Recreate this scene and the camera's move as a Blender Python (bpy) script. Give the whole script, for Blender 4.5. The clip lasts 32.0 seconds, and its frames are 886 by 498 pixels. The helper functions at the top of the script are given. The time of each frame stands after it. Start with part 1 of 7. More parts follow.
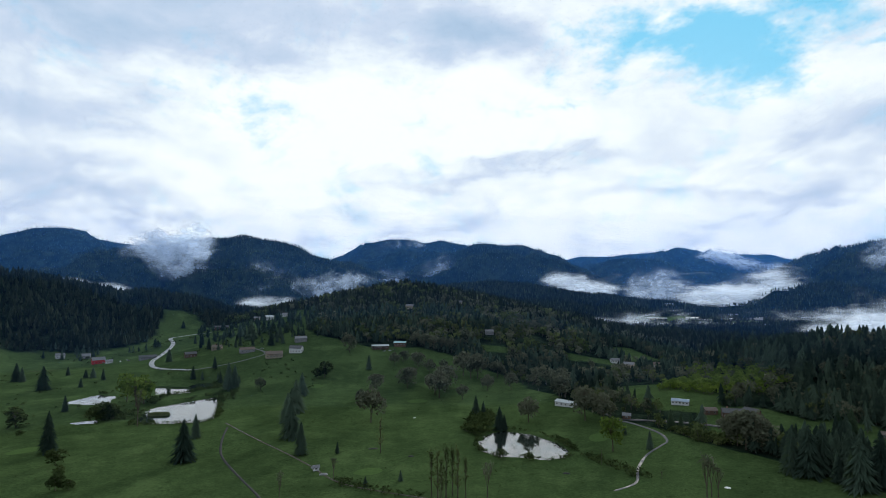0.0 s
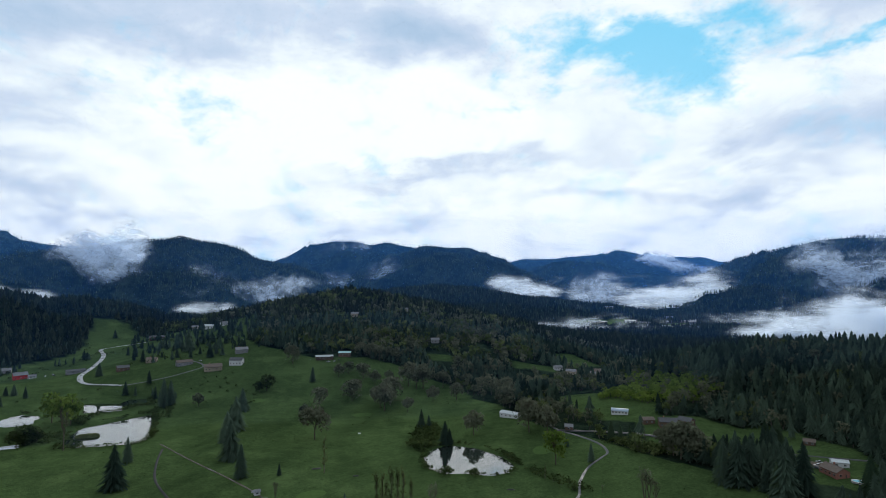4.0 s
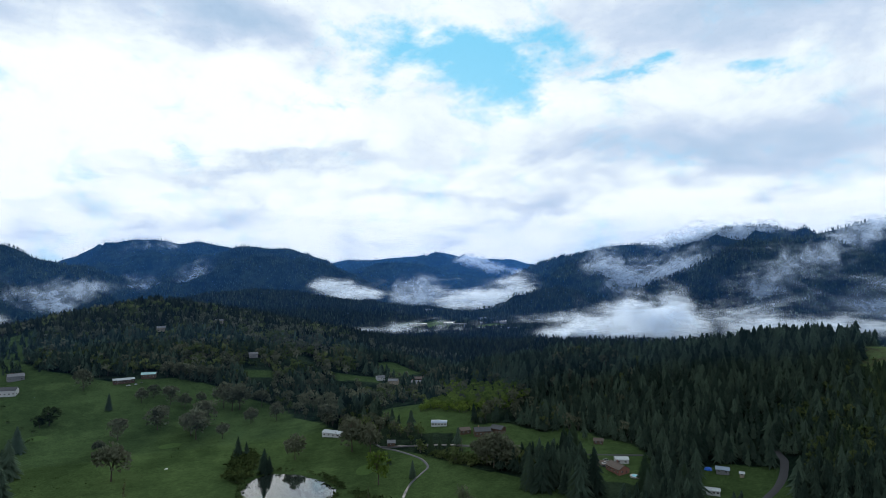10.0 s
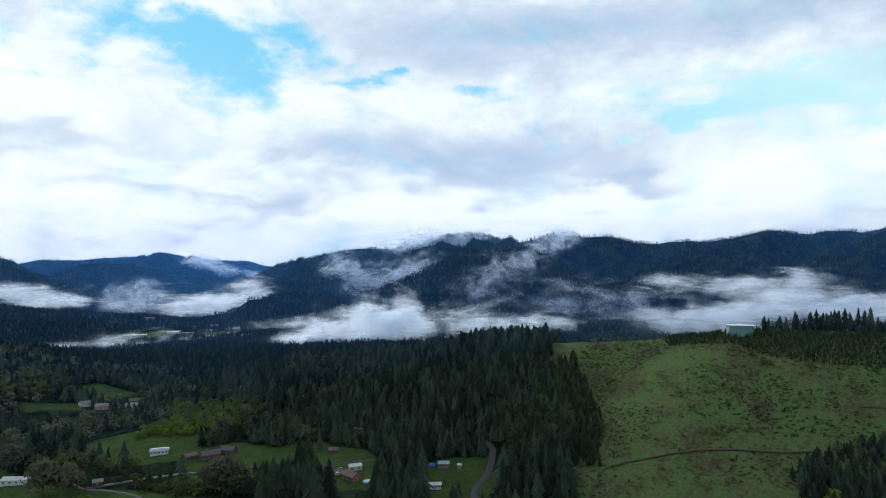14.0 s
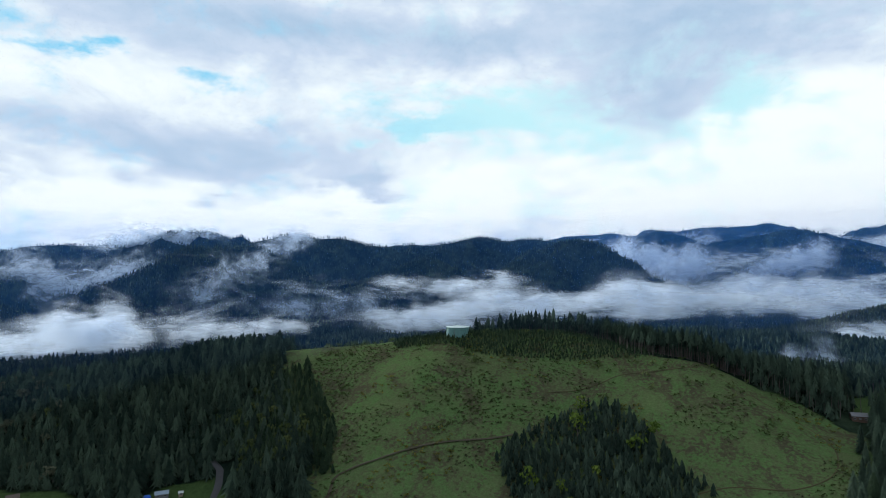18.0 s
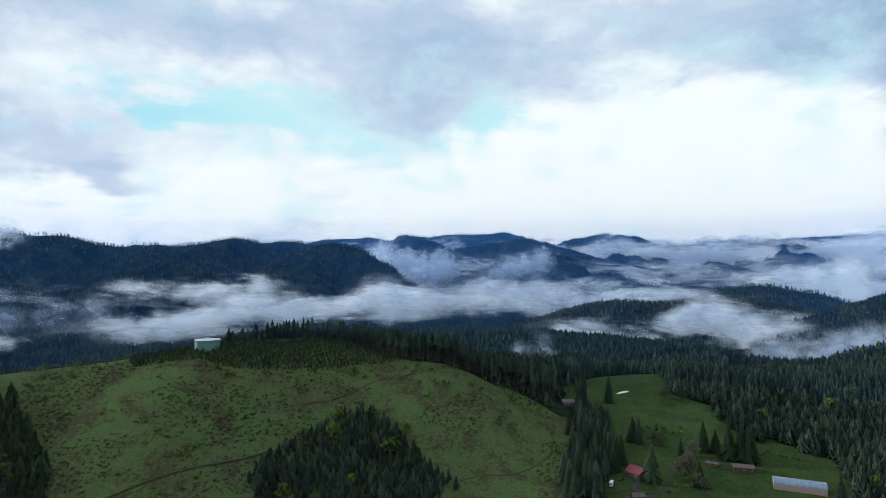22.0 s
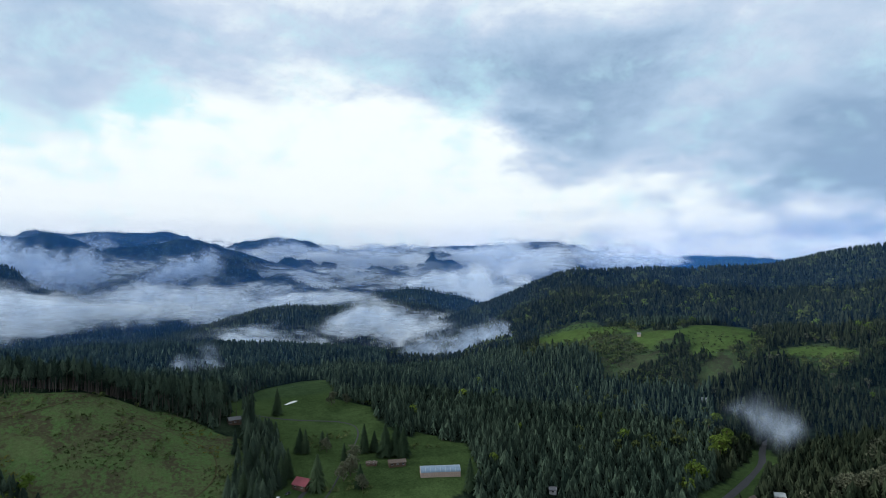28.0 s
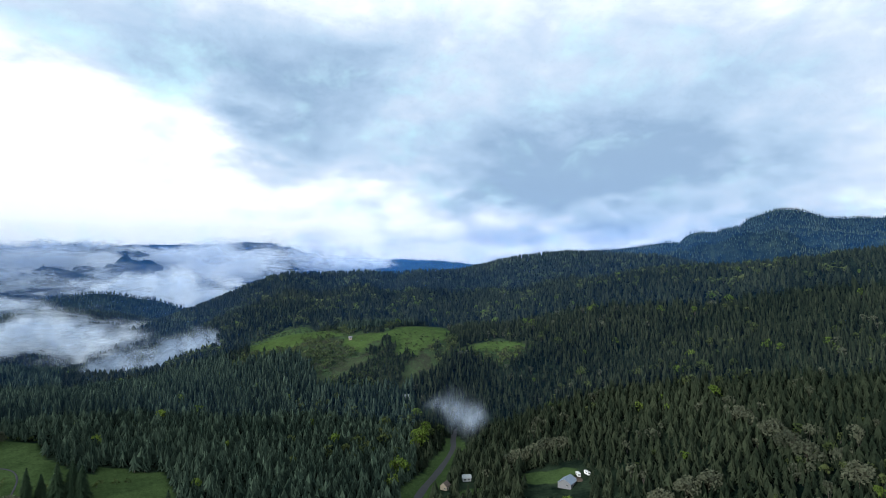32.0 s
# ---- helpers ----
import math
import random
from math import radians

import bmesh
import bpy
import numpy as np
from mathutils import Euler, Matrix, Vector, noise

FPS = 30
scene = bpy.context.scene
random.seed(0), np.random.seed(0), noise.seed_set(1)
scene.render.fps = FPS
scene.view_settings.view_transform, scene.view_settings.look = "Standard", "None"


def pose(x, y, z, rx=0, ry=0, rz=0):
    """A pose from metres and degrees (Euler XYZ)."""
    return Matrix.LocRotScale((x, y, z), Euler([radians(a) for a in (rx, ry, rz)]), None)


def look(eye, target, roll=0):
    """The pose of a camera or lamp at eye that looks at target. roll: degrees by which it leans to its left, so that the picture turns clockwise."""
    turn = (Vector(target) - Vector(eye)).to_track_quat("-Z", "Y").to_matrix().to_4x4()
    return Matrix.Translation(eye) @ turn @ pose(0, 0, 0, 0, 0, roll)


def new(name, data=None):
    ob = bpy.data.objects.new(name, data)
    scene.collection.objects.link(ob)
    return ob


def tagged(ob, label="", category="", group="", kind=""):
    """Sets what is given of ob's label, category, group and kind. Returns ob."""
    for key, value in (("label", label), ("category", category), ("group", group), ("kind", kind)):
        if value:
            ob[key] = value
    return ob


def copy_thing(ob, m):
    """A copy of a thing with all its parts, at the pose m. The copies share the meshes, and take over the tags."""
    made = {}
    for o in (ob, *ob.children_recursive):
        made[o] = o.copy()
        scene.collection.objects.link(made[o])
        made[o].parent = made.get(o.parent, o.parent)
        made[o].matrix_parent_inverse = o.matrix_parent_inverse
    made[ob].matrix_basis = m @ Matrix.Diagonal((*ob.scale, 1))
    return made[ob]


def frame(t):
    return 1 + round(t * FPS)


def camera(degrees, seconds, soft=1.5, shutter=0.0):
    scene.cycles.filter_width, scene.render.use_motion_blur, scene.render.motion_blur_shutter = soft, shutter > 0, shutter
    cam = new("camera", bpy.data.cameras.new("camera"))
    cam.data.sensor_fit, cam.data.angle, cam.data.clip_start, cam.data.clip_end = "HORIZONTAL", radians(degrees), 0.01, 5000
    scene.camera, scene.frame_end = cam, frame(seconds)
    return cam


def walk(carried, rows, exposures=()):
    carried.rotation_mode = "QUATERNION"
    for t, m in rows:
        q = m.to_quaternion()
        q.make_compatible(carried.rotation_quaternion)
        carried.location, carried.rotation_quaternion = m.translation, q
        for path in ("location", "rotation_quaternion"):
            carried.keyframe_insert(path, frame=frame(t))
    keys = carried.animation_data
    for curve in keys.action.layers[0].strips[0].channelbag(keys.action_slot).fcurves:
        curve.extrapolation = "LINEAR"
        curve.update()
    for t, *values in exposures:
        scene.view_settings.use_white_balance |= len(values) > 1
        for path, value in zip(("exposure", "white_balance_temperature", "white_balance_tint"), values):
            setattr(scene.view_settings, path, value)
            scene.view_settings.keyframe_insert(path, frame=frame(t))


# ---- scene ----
cam = camera(74.1, 32.0, soft=0.8)
walk(cam, [
    (0, pose(0.0, 0.0, 140.0, 92.62, -0.08, 0.00)),
    (1, pose(0.0, 0.5, 143.1, 92.64, -0.06, -0.74)),
    (2, pose(0.1, 0.9, 146.1, 92.68, -0.06, -2.41)),
    (2.5, pose(0.1, 1.1, 147.6, 92.69, -0.04, -3.09)),
    (4.5, pose(-0.0, 1.3, 153.9, 92.67, 0.01, -6.14)),
    (5, pose(-0.2, 1.4, 155.5, 92.66, 0.04, -7.12)),
    (6, pose(-0.7, 1.4, 158.8, 92.60, 0.09, -9.48)),
    (7, pose(-1.3, 1.3, 162.1, 92.56, 0.09, -12.05)),
    (8, pose(-1.8, 1.1, 165.3, 92.53, 0.14, -14.85)),
    (9, pose(-2.1, 0.9, 168.4, 92.50, 0.15, -18.52)),
    (10, pose(-2.1, 1.0, 171.4, 92.52, 0.11, -22.43)),
    (11, pose(-1.9, 1.0, 174.1, 92.54, 0.08, -27.17)),
    (12, pose(-1.9, 1.2, 176.6, 92.59, 0.08, -33.34)),
    (13, pose(-2.1, 1.1, 178.8, 92.57, 0.09, -39.79)),
    (14, pose(-2.4, 1.3, 180.8, 92.58, 0.15, -47.57)),
    (14.5, pose(-2.5, 1.5, 181.8, 92.59, 0.13, -51.38)),
    (16.5, pose(-3.4, 3.3, 185.7, 92.54, 0.22, -64.33)),
    (17, pose(-3.5, 3.7, 186.6, 92.51, 0.27, -67.32)),
    (18, pose(-3.6, 4.3, 188.2, 92.50, 0.13, -73.20)),
    (19, pose(-3.6, 4.5, 189.8, 92.53, 0.04, -78.99)),
    (20, pose(-3.6, 4.6, 191.4, 92.54, 0.09, -84.82)),
    (21, pose(-3.6, 4.7, 193.0, 92.61, 0.13, -90.62)),
    (22, pose(-3.2, 4.5, 194.5, 92.65, 0.11, -96.36)),
    (23, pose(-2.6, 4.1, 195.9, 92.67, 0.16, -101.66)),
    (24, pose(-1.8, 3.6, 197.3, 92.69, 0.20, -106.07)),
    (24.5, pose(-1.5, 3.5, 198.0, 92.69, 0.21, -108.48)),
    (26.5, pose(-1.2, 3.6, 200.9, 92.72, 0.20, -117.28)),
    (27, pose(-1.1, 3.6, 201.7, 92.74, 0.11, -119.95)),
    (28, pose(-0.8, 3.6, 203.4, 92.80, 0.18, -127.60)),
    (29, pose(-0.4, 3.6, 205.0, 92.81, 0.28, -135.26)),
    (30, pose(0.2, 3.5, 206.6, 92.81, 0.26, -141.84)),
    (31, pose(1.1, 2.9, 208.2, 92.81, 0.22, -148.28)),
    (32, pose(2.1, 2.1, 209.9, 92.82, 0.24, -154.99)),
], [(0, 0.0, 6230, 7), (10, 0.03, 6215, 6.5), (16, 0.02, 6200, 6), (20, -0.04, 6205, 6), (24, -0.06, 6215, 6), (27, -0.06, 6220, 6), (29, 0.03, 6225, 6), (32, 0.2, 6230, 6)])

# ---------------------------------------------------------------- sky and sun
SUN_BEARING, SUN_HEIGHT = -23.0, 14.0
world = bpy.data.worlds.new("world")
scene.world = world
world.use_nodes = True


class Net:
    """A short hand for building node trees."""

    def __init__(self, tree):
        self.tree = tree
        tree.nodes.clear()

    def node(self, kind, **inputs):
        n = self.tree.nodes.new(kind)
        for key, value in inputs.items():
            key = int(key[1:]) if key[0] == "i" and key[1:].isdigit() else key.replace("_", " ")
            self.put(n.inputs[key], value)
        return n

    def put(self, socket, value):
        if isinstance(value, bpy.types.NodeSocket):
            self.tree.links.new(value, socket)
        elif isinstance(value, bpy.types.Node):
            self.tree.links.new(value.outputs[0], socket)
        else:
            socket.default_value = value

    def math(self, op, a, b=0.0, c=0.0, clamp=False):
        n = self.tree.nodes.new("ShaderNodeMath")
        n.operation, n.use_clamp = op, clamp
        for k, v in enumerate((a, b, c)):
            self.put(n.inputs[k], v)
        return n.outputs[0]

    def ramp(self, x, lo, hi, smooth=True):
        n = self.tree.nodes.new("ShaderNodeMapRange")
        n.interpolation_type = "SMOOTHSTEP" if smooth else "LINEAR"
        for k, v in enumerate((x, lo, hi, 0.0, 1.0)):
            self.put(n.inputs[k], v)
        return n.outputs[0]

    def mix(self, f, a, b):
        n = self.tree.nodes.new("ShaderNodeMix")
        n.data_type = "RGBA"
        self.put(n.inputs[0], f), self.put(n.inputs[6], a), self.put(n.inputs[7], b)
        return n.outputs[2]

    def noise(self, vector, scale, detail=4.0, rough=0.55, distort=0.0):
        n = self.tree.nodes.new("ShaderNodeTexNoise")
        for key, v in (("Vector", vector), ("Scale", scale), ("Detail", detail), ("Roughness", rough), ("Distortion", distort)):
            self.put(n.inputs[key], v)
        return n.outputs[0]


def rgb(r, g, b):
    return (r, g, b, 1.0)


# The cloud deck: bearing from the middle of the sweep, height, width and depth in degrees, lighter (+) or greyer (-).
# masses
CLOUDS = [
    (105.7, 21.7, 23.6, 3.8, -0.55),
    (75.4, 23.7, 8.8, 3.3, -0.5),
    (112.1, 13.5, 14.3, 3.0, -0.5),
    (87.1, 13.9, 23.1, 6.6, 0.6),
    (73.8, 10.1, 10.4, 1.5, -0.55),
    (64.0, 11.9, 4.9, 1.2, -0.3),
    (109.6, 6.5, 9.3, 2.2, -0.4),
    (53.7, 7.5, 16.5, 1.1, -0.3),
    (43.9, 10.5, 6.6, 3.3, -0.25),
    (77.5, 9.4, 11.0, 1.6, -0.1),
    (25.1, 12.0, 18.1, 2.2, -0.35),
    (22.4, 21.6, 16.5, 3.8, -0.35),
    (54.8, 9.1, 16.5, 1.6, 0.3),
    (15.9, 6.9, 16.5, 1.6, 0.2),
    (32.2, 9.9, 12.1, 1.6, -0.35),
    (11.6, 8.8, 3.8, 1.0, -0.45),
    (-1.7, 22.5, 27.5, 3.3, -0.4),
    (-18.7, 16.0, 9.0, 3.4, -0.36),
]
CLOUDS += [
    (-27.3, 8.6, 14.3, 3.8, 0.6),
    (20.2, 6.2, 27.5, 1.4, 0.3),
    (-16.9, 17.1, 9.0, 3.0, -0.22),
    (-37.8, 10.8, 14.3, 4.9, 0.6),
    (-61.1, 12.3, 10.0, 4.6, -0.7),
    (-53.5, 20.0, 18.1, 5.2, -0.72),
    (-23.4, 22.8, 16.5, 3.3, -0.35),
    (-44.2, 10.4, 18.1, 8.2, 0.6),
    (-66.9, 8.0, 9.9, 2.2, 0.45),
    (-67.9, 16.8, 11.4, 5.2, -0.36),
    (-82.3, 9.4, 9.9, 3.3, -0.7),
    (-95.1, 12.0, 18.1, 3.8, -0.45),
    (-104.0, 18.5, 14.0, 6.0, -0.4),
    (-101.2, 4.5, 22.0, 1.4, -0.35),
    (-96.6, 8.3, 6.6, 1.1, -0.3),
    (-86.0, 17.5, 14.0, 6.0, -0.35),
    (-97.0, 6.5, 16.0, 4.0, -0.4),
    (-57.0, 16.0, 8.0, 6.0, -0.2),
    (-98.0, 11.0, 12.0, 5.0, -0.4),
    (-82.0, 7.5, 11.0, 2.5, -0.3),
]
# openings to the blue
GAPS = [
    (52.5, 21.5, 12.0, 2.4, 1.2),
    (47.7, 18.4, 4.9, 2.2, 0.8),
    (62.4, 16.9, 9.3, 1.0, 0.5),
    (35.4, 19.1, 3.8, 0.8, 0.75),
    (25.5, 16.5, 3.3, 1.0, 0.8),
    (8.2, 15.0, 3.3, 1.4, 0.9),
    (6.1, 14.8, 9.3, 1.9, 0.55),
    (-10.3, 13.2, 12.1, 2.7, 0.75),
    (-24.6, 15.9, 6.0, 3.3, 0.75),
    (2.8, 15.3, 9.3, 2.2, 0.6),
    (-26.8, 15.0, 4.9, 2.7, 0.35),
    (-45.5, 20.0, 8.2, 4.4, 0.25),
]


def build_sky():
    net = Net(world.node_tree)
    sky = net.node("ShaderNodeTexSky")
    sky.sky_type, sky.sun_disc = "NISHITA", False
    sky.sun_elevation, sky.sun_rotation = radians(SUN_HEIGHT), radians(-SUN_BEARING)
    way = net.node("ShaderNodeTexCoord").outputs["Generated"]
    turned = net.node("ShaderNodeVectorRotate", i0=way)
    turned.rotation_type = "Z_AXIS"
    turned.inputs["Angle"].default_value = radians(78)
    x, y, z = net.node("ShaderNodeSeparateXYZ", i0=turned.outputs[0]).outputs
    flat = net.node("ShaderNodeCombineXYZ", i0=x, i1=y, i2=net.math("MULTIPLY", z, 2.6)).outputs[0]
    lump = net.node("ShaderNodeCombineXYZ", i0=x, i1=y, i2=net.math("MULTIPLY", z, 1.6)).outputs[0]
    bend = net.tree.nodes.new("ShaderNodeTexNoise")
    net.put(bend.inputs["Vector"], flat)
    bend.inputs["Scale"].default_value, bend.inputs["Detail"].default_value, bend.inputs["Roughness"].default_value = 4.4, 9.0, 0.58
    bx, by, _ = net.node("ShaderNodeSeparateColor", i0=bend.outputs["Color"]).outputs
    deg = 180 / math.pi
    bearing = net.math("MULTIPLY_ADD", net.math("ARCTAN2", net.math("MULTIPLY", x, -1.0), y), deg, net.math("MULTIPLY_ADD", bx, 30.0, -15.0))
    height = net.math("MULTIPLY_ADD", net.math("ARCSINE", z), deg, net.math("MULTIPLY_ADD", by, 12.0, -6.0))

    def masses(rows):
        total = None
        for b, e, wb, we, weight in rows:
            u = net.math("MULTIPLY", net.math("ADD", bearing, -b), 1 / wb)
            v = net.math("MULTIPLY", net.math("ADD", height, -e), 1 / we)
            far = net.math("MULTIPLY_ADD", u, u, net.math("MULTIPLY", v, v))
            blob = net.math("EXPONENT", net.math("MULTIPLY", far, -1.0))
            total = net.math("MULTIPLY", blob, weight) if total is None else net.math("MULTIPLY_ADD", blob, weight, total)
        return total
    soft, fine = net.noise(flat, 3.2, 6.0, 0.55, 0.4), net.noise(lump, 9.0, 9.0, 0.64, 0.25)
    value = net.math("MULTIPLY_ADD", masses(CLOUDS), 0.80, 0.86)
    value = net.math("ADD", value, net.math("MULTIPLY_ADD", soft, 0.6, -0.3))
    puff = net.math("ABSOLUTE", net.math("MULTIPLY_ADD", net.noise(lump, 5.5, 6.0, 0.55, 0.5), 2.0, -1.0))
    value = net.math("ADD", value, net.math("MULTIPLY_ADD", fine, 0.36, -0.18))
    value = net.math("ADD", value, net.math("MULTIPLY_ADD", puff, 0.5, -0.09))
    tufts = net.noise(net.node("ShaderNodeCombineXYZ", i0=x, i1=y, i2=net.math("MULTIPLY", z, 2.3)).outputs[0], 11.0, 7.0, 0.58, 0.3)
    value = net.math("ADD", value, net.math("MULTIPLY", net.math("MULTIPLY_ADD", tufts, 1.7, -0.8), net.ramp(z, 0.20, 0.06)))
    ramp = net.node("ShaderNodeValToRGB", Fac=value)
    stops = [(0.0, (0.31, 0.43, 0.60)), (0.3, (0.46, 0.59, 0.76)), (0.58, (0.64, 0.72, 0.86)), (0.82, (0.90, 0.95, 0.99)), (1.0, (1.03, 1.05, 1.04))]
    while len(ramp.color_ramp.elements) < len(stops):
        ramp.color_ramp.elements.new(0.5)
    for el, (pos, c) in zip(ramp.color_ramp.elements, stops):
        el.position, el.color = pos, rgb(*c)
    hole = net.ramp(net.math("ADD", masses(GAPS), net.math("ADD", net.math("MULTIPLY_ADD", fine, 2.6, -1.3), net.math("MULTIPLY_ADD", puff, -0.8, 0.14))), net.math("MULTIPLY_ADD", net.ramp(bearing, 0.0, 25.0), 0.1, 0.0), net.math("MULTIPLY_ADD", net.ramp(bearing, 0.0, 25.0), -0.15, 1.25))
    veil = net.mix(net.ramp(bearing, 30.0, 0.0), rgb(1.9, 6.2, 9.0), rgb(6.2, 9.3, 9.8))
    thin = net.mix(0.95, sky.outputs[0], veil)
    blue = net.node("ShaderNodeBackground", Color=thin, Strength=0.10)
    white = net.node("ShaderNodeBackground", Color=ramp.outputs[0], Strength=1.0)
    both = net.node("ShaderNodeMixShader", i0=hole, i1=white.outputs[0], i2=blue.outputs[0])
    net.node("ShaderNodeOutputWorld", i0=both.outputs[0])


build_sky()
sun = new("sun", bpy.data.lights.new("sun", "SUN"))
sun.data.energy, sun.data.angle, sun.data.color = 4.0, radians(12), (1.0, 0.95, 0.86)
sb, sh = radians(SUN_BEARING), radians(SUN_HEIGHT)
sun.matrix_world = look(Vector((-math.sin(sb) * math.cos(sh), math.cos(sb) * math.cos(sh), math.sin(sh))) * 900, (0, 0, 0))


# ---------------------------------------------------------------- materials
def material(name):
    m = bpy.data.materials.new(name)
    m.use_nodes = True
    return m, Net(m.node_tree)


def finish(net, color, rough=0.9, bump=None, strength=0.3, distance=0.3, metal=0.0, gloss=0.3):
    n = net.node("ShaderNodeBsdfPrincipled", Base_Color=color, Roughness=rough, Metallic=metal)
    n.inputs["Specular IOR Level"].default_value = gloss
    if bump is not None:
        b = net.node("ShaderNodeBump", Height=bump, Strength=strength, Distance=distance)
        net.put(n.inputs["Normal"], b.outputs[0])
    net.node("ShaderNodeOutputMaterial", i0=n.outputs[0])


def place_of(net):
    return net.node("ShaderNodeNewGeometry").outputs["Position"]


def simple(name, color, rough=0.8, vary=0.25, scale=2.0, metal=0.0, gloss=0.3):
    """A plain surface with two scales of variation and a little relief."""
    m, net = material(name)
    p = place_of(net)
    a, b = net.noise(p, scale, 4), net.noise(p, scale * 9, 3)
    f = net.math("ADD", net.math("MULTIPLY", a, 0.6), net.math("MULTIPLY", b, 0.4))
    dark, light = [c * (1 - vary) for c in color], [min(1, c * (1 + vary)) for c in color]
    finish(net, net.mix(net.ramp(f, 0.3, 0.7), rgb(*dark), rgb(*light)), rough, b, 0.2, 0.1, metal, gloss)
    return m


def foliage(name, dark, light, scale=0.25, see=0.25, stand=0.012, patch=0.45):
    """Leaves or needles: colour varies from tree to tree and within a crown, some light passes through."""
    m, net = material(name)
    tone = net.node("ShaderNodeAttribute")
    tone.attribute_name = "tone"
    own = net.math("FRACT", net.math("ADD", tone.outputs["Fac"], net.node("ShaderNodeObjectInfo").outputs["Random"]))
    bit = net.node("ShaderNodeNewGeometry").outputs["Random Per Island"]
    r = net.math("ADD", net.math("MULTIPLY", net.math("POWER", own, 1.6), 0.75), net.math("MULTIPLY", bit, 0.16))
    p = place_of(net)
    n1, n2 = net.noise(p, scale, 3), net.noise(p, stand, 4)
    f = net.math("ADD", net.math("MULTIPLY", r, 0.62), net.math("ADD", net.math("MULTIPLY", n1, 0.22), net.math("MULTIPLY_ADD", n2, patch, 0.225 - 0.5 * patch)))
    c = net.mix(net.ramp(f, 0.22, 0.92, False), rgb(*dark), rgb(*light))
    d = net.node("ShaderNodeBsdfDiffuse", Color=c)
    t = net.node("ShaderNodeBsdfTranslucent", Color=c)
    mixed = net.node("ShaderNodeMixShader", i0=see, i1=d.outputs[0], i2=t.outputs[0])
    net.node("ShaderNodeOutputMaterial", i0=mixed.outputs[0])
    return m


def ground_material():
    """Turf, rough logged slope, pasture and forest floor, mixed by what covers the land."""
    m, net = material("land_cover")
    p = place_of(net)
    cover = net.node("ShaderNodeAttribute")
    cover.attribute_name = "cover"
    sep = net.node("ShaderNodeSeparateColor", i0=cover.outputs["Color"])
    big, mid, small = net.noise(p, 0.012, 4), net.noise(p, 0.09, 5, 0.6), net.noise(p, 0.7, 5, 0.75)
    f = net.ramp(net.math("ADD", net.math("MULTIPLY", big, 0.4), net.math("ADD", net.math("MULTIPLY", mid, 0.3), net.math("MULTIPLY", small, 0.3))), 0.36, 0.64)
    turf = net.mix(f, rgb(0.023, 0.039, 0.015), rgb(0.041, 0.067, 0.025))
    turf = net.mix(net.ramp(net.noise(p, 0.022, 4, 0.55), 0.50, 0.70), turf, rgb(0.046, 0.073, 0.028))
    turf = net.mix(net.math("MULTIPLY", net.ramp(net.noise(p, 0.16, 5, 0.7), 0.55, 0.72), 0.5), turf, rgb(0.011, 0.020, 0.007))
    # Forest floor is darkened for tree shade; its mottling doubles as far canopy.
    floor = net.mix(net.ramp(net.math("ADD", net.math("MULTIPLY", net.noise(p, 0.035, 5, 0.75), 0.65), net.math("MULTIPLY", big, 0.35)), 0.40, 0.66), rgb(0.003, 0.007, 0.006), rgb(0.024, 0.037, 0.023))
    scrub, weed = net.noise(p, 0.055, 6, 0.68, 0.6), net.noise(p, 0.35, 5, 0.7)
    slash = net.mix(net.ramp(net.math("MULTIPLY_ADD", weed, 0.45, net.math("MULTIPLY", scrub, 0.6)), 0.42, 0.62), rgb(0.054, 0.096, 0.034), rgb(0.060, 0.078, 0.036))
    slash = net.mix(net.ramp(net.math("MULTIPLY_ADD", weed, 0.5, net.math("MULTIPLY", net.noise(p, 0.03, 5, 0.65, 0.8), 0.6)), 0.52, 0.64), slash, rgb(0.046, 0.044, 0.028))
    slash = net.mix(net.math("MULTIPLY", net.ramp(net.noise(p, 0.02, 4, 0.6), 0.52, 0.66), 0.5), slash, rgb(0.072, 0.096, 0.042))
    field = net.mix(f, rgb(0.030, 0.052, 0.014), rgb(0.062, 0.100, 0.028))
    field = net.mix(net.ramp(net.math("ADD", net.math("MULTIPLY", weed, 0.5), net.math("MULTIPLY", scrub, 0.5)), 0.5, 0.64), field, rgb(0.040, 0.052, 0.020))
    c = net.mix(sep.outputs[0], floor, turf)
    c = net.mix(sep.outputs[1], c, slash)
    c = net.mix(sep.outputs[2], c, field)
    blades = net.math("MULTIPLY_ADD", net.math("ADD", net.math("MULTIPLY", net.noise(p, 0.45, 6, 0.8), 0.6), net.math("MULTIPLY", net.noise(p, 1.7, 3, 0.7), 0.4)), 2.6, -0.3)
    shade = net.node("ShaderNodeMix")
    shade.data_type, shade.blend_type = "RGBA", "MULTIPLY"
    net.put(shade.inputs[0], 1.0), net.put(shade.inputs[6], c), net.put(shade.inputs[7], net.node("ShaderNodeCombineColor", i0=blades, i1=blades, i2=blades).outputs[0])
    c = shade.outputs[2]
    finish(net, c, 1.0, small, 0.5, 1.0, gloss=0.0)
    return m


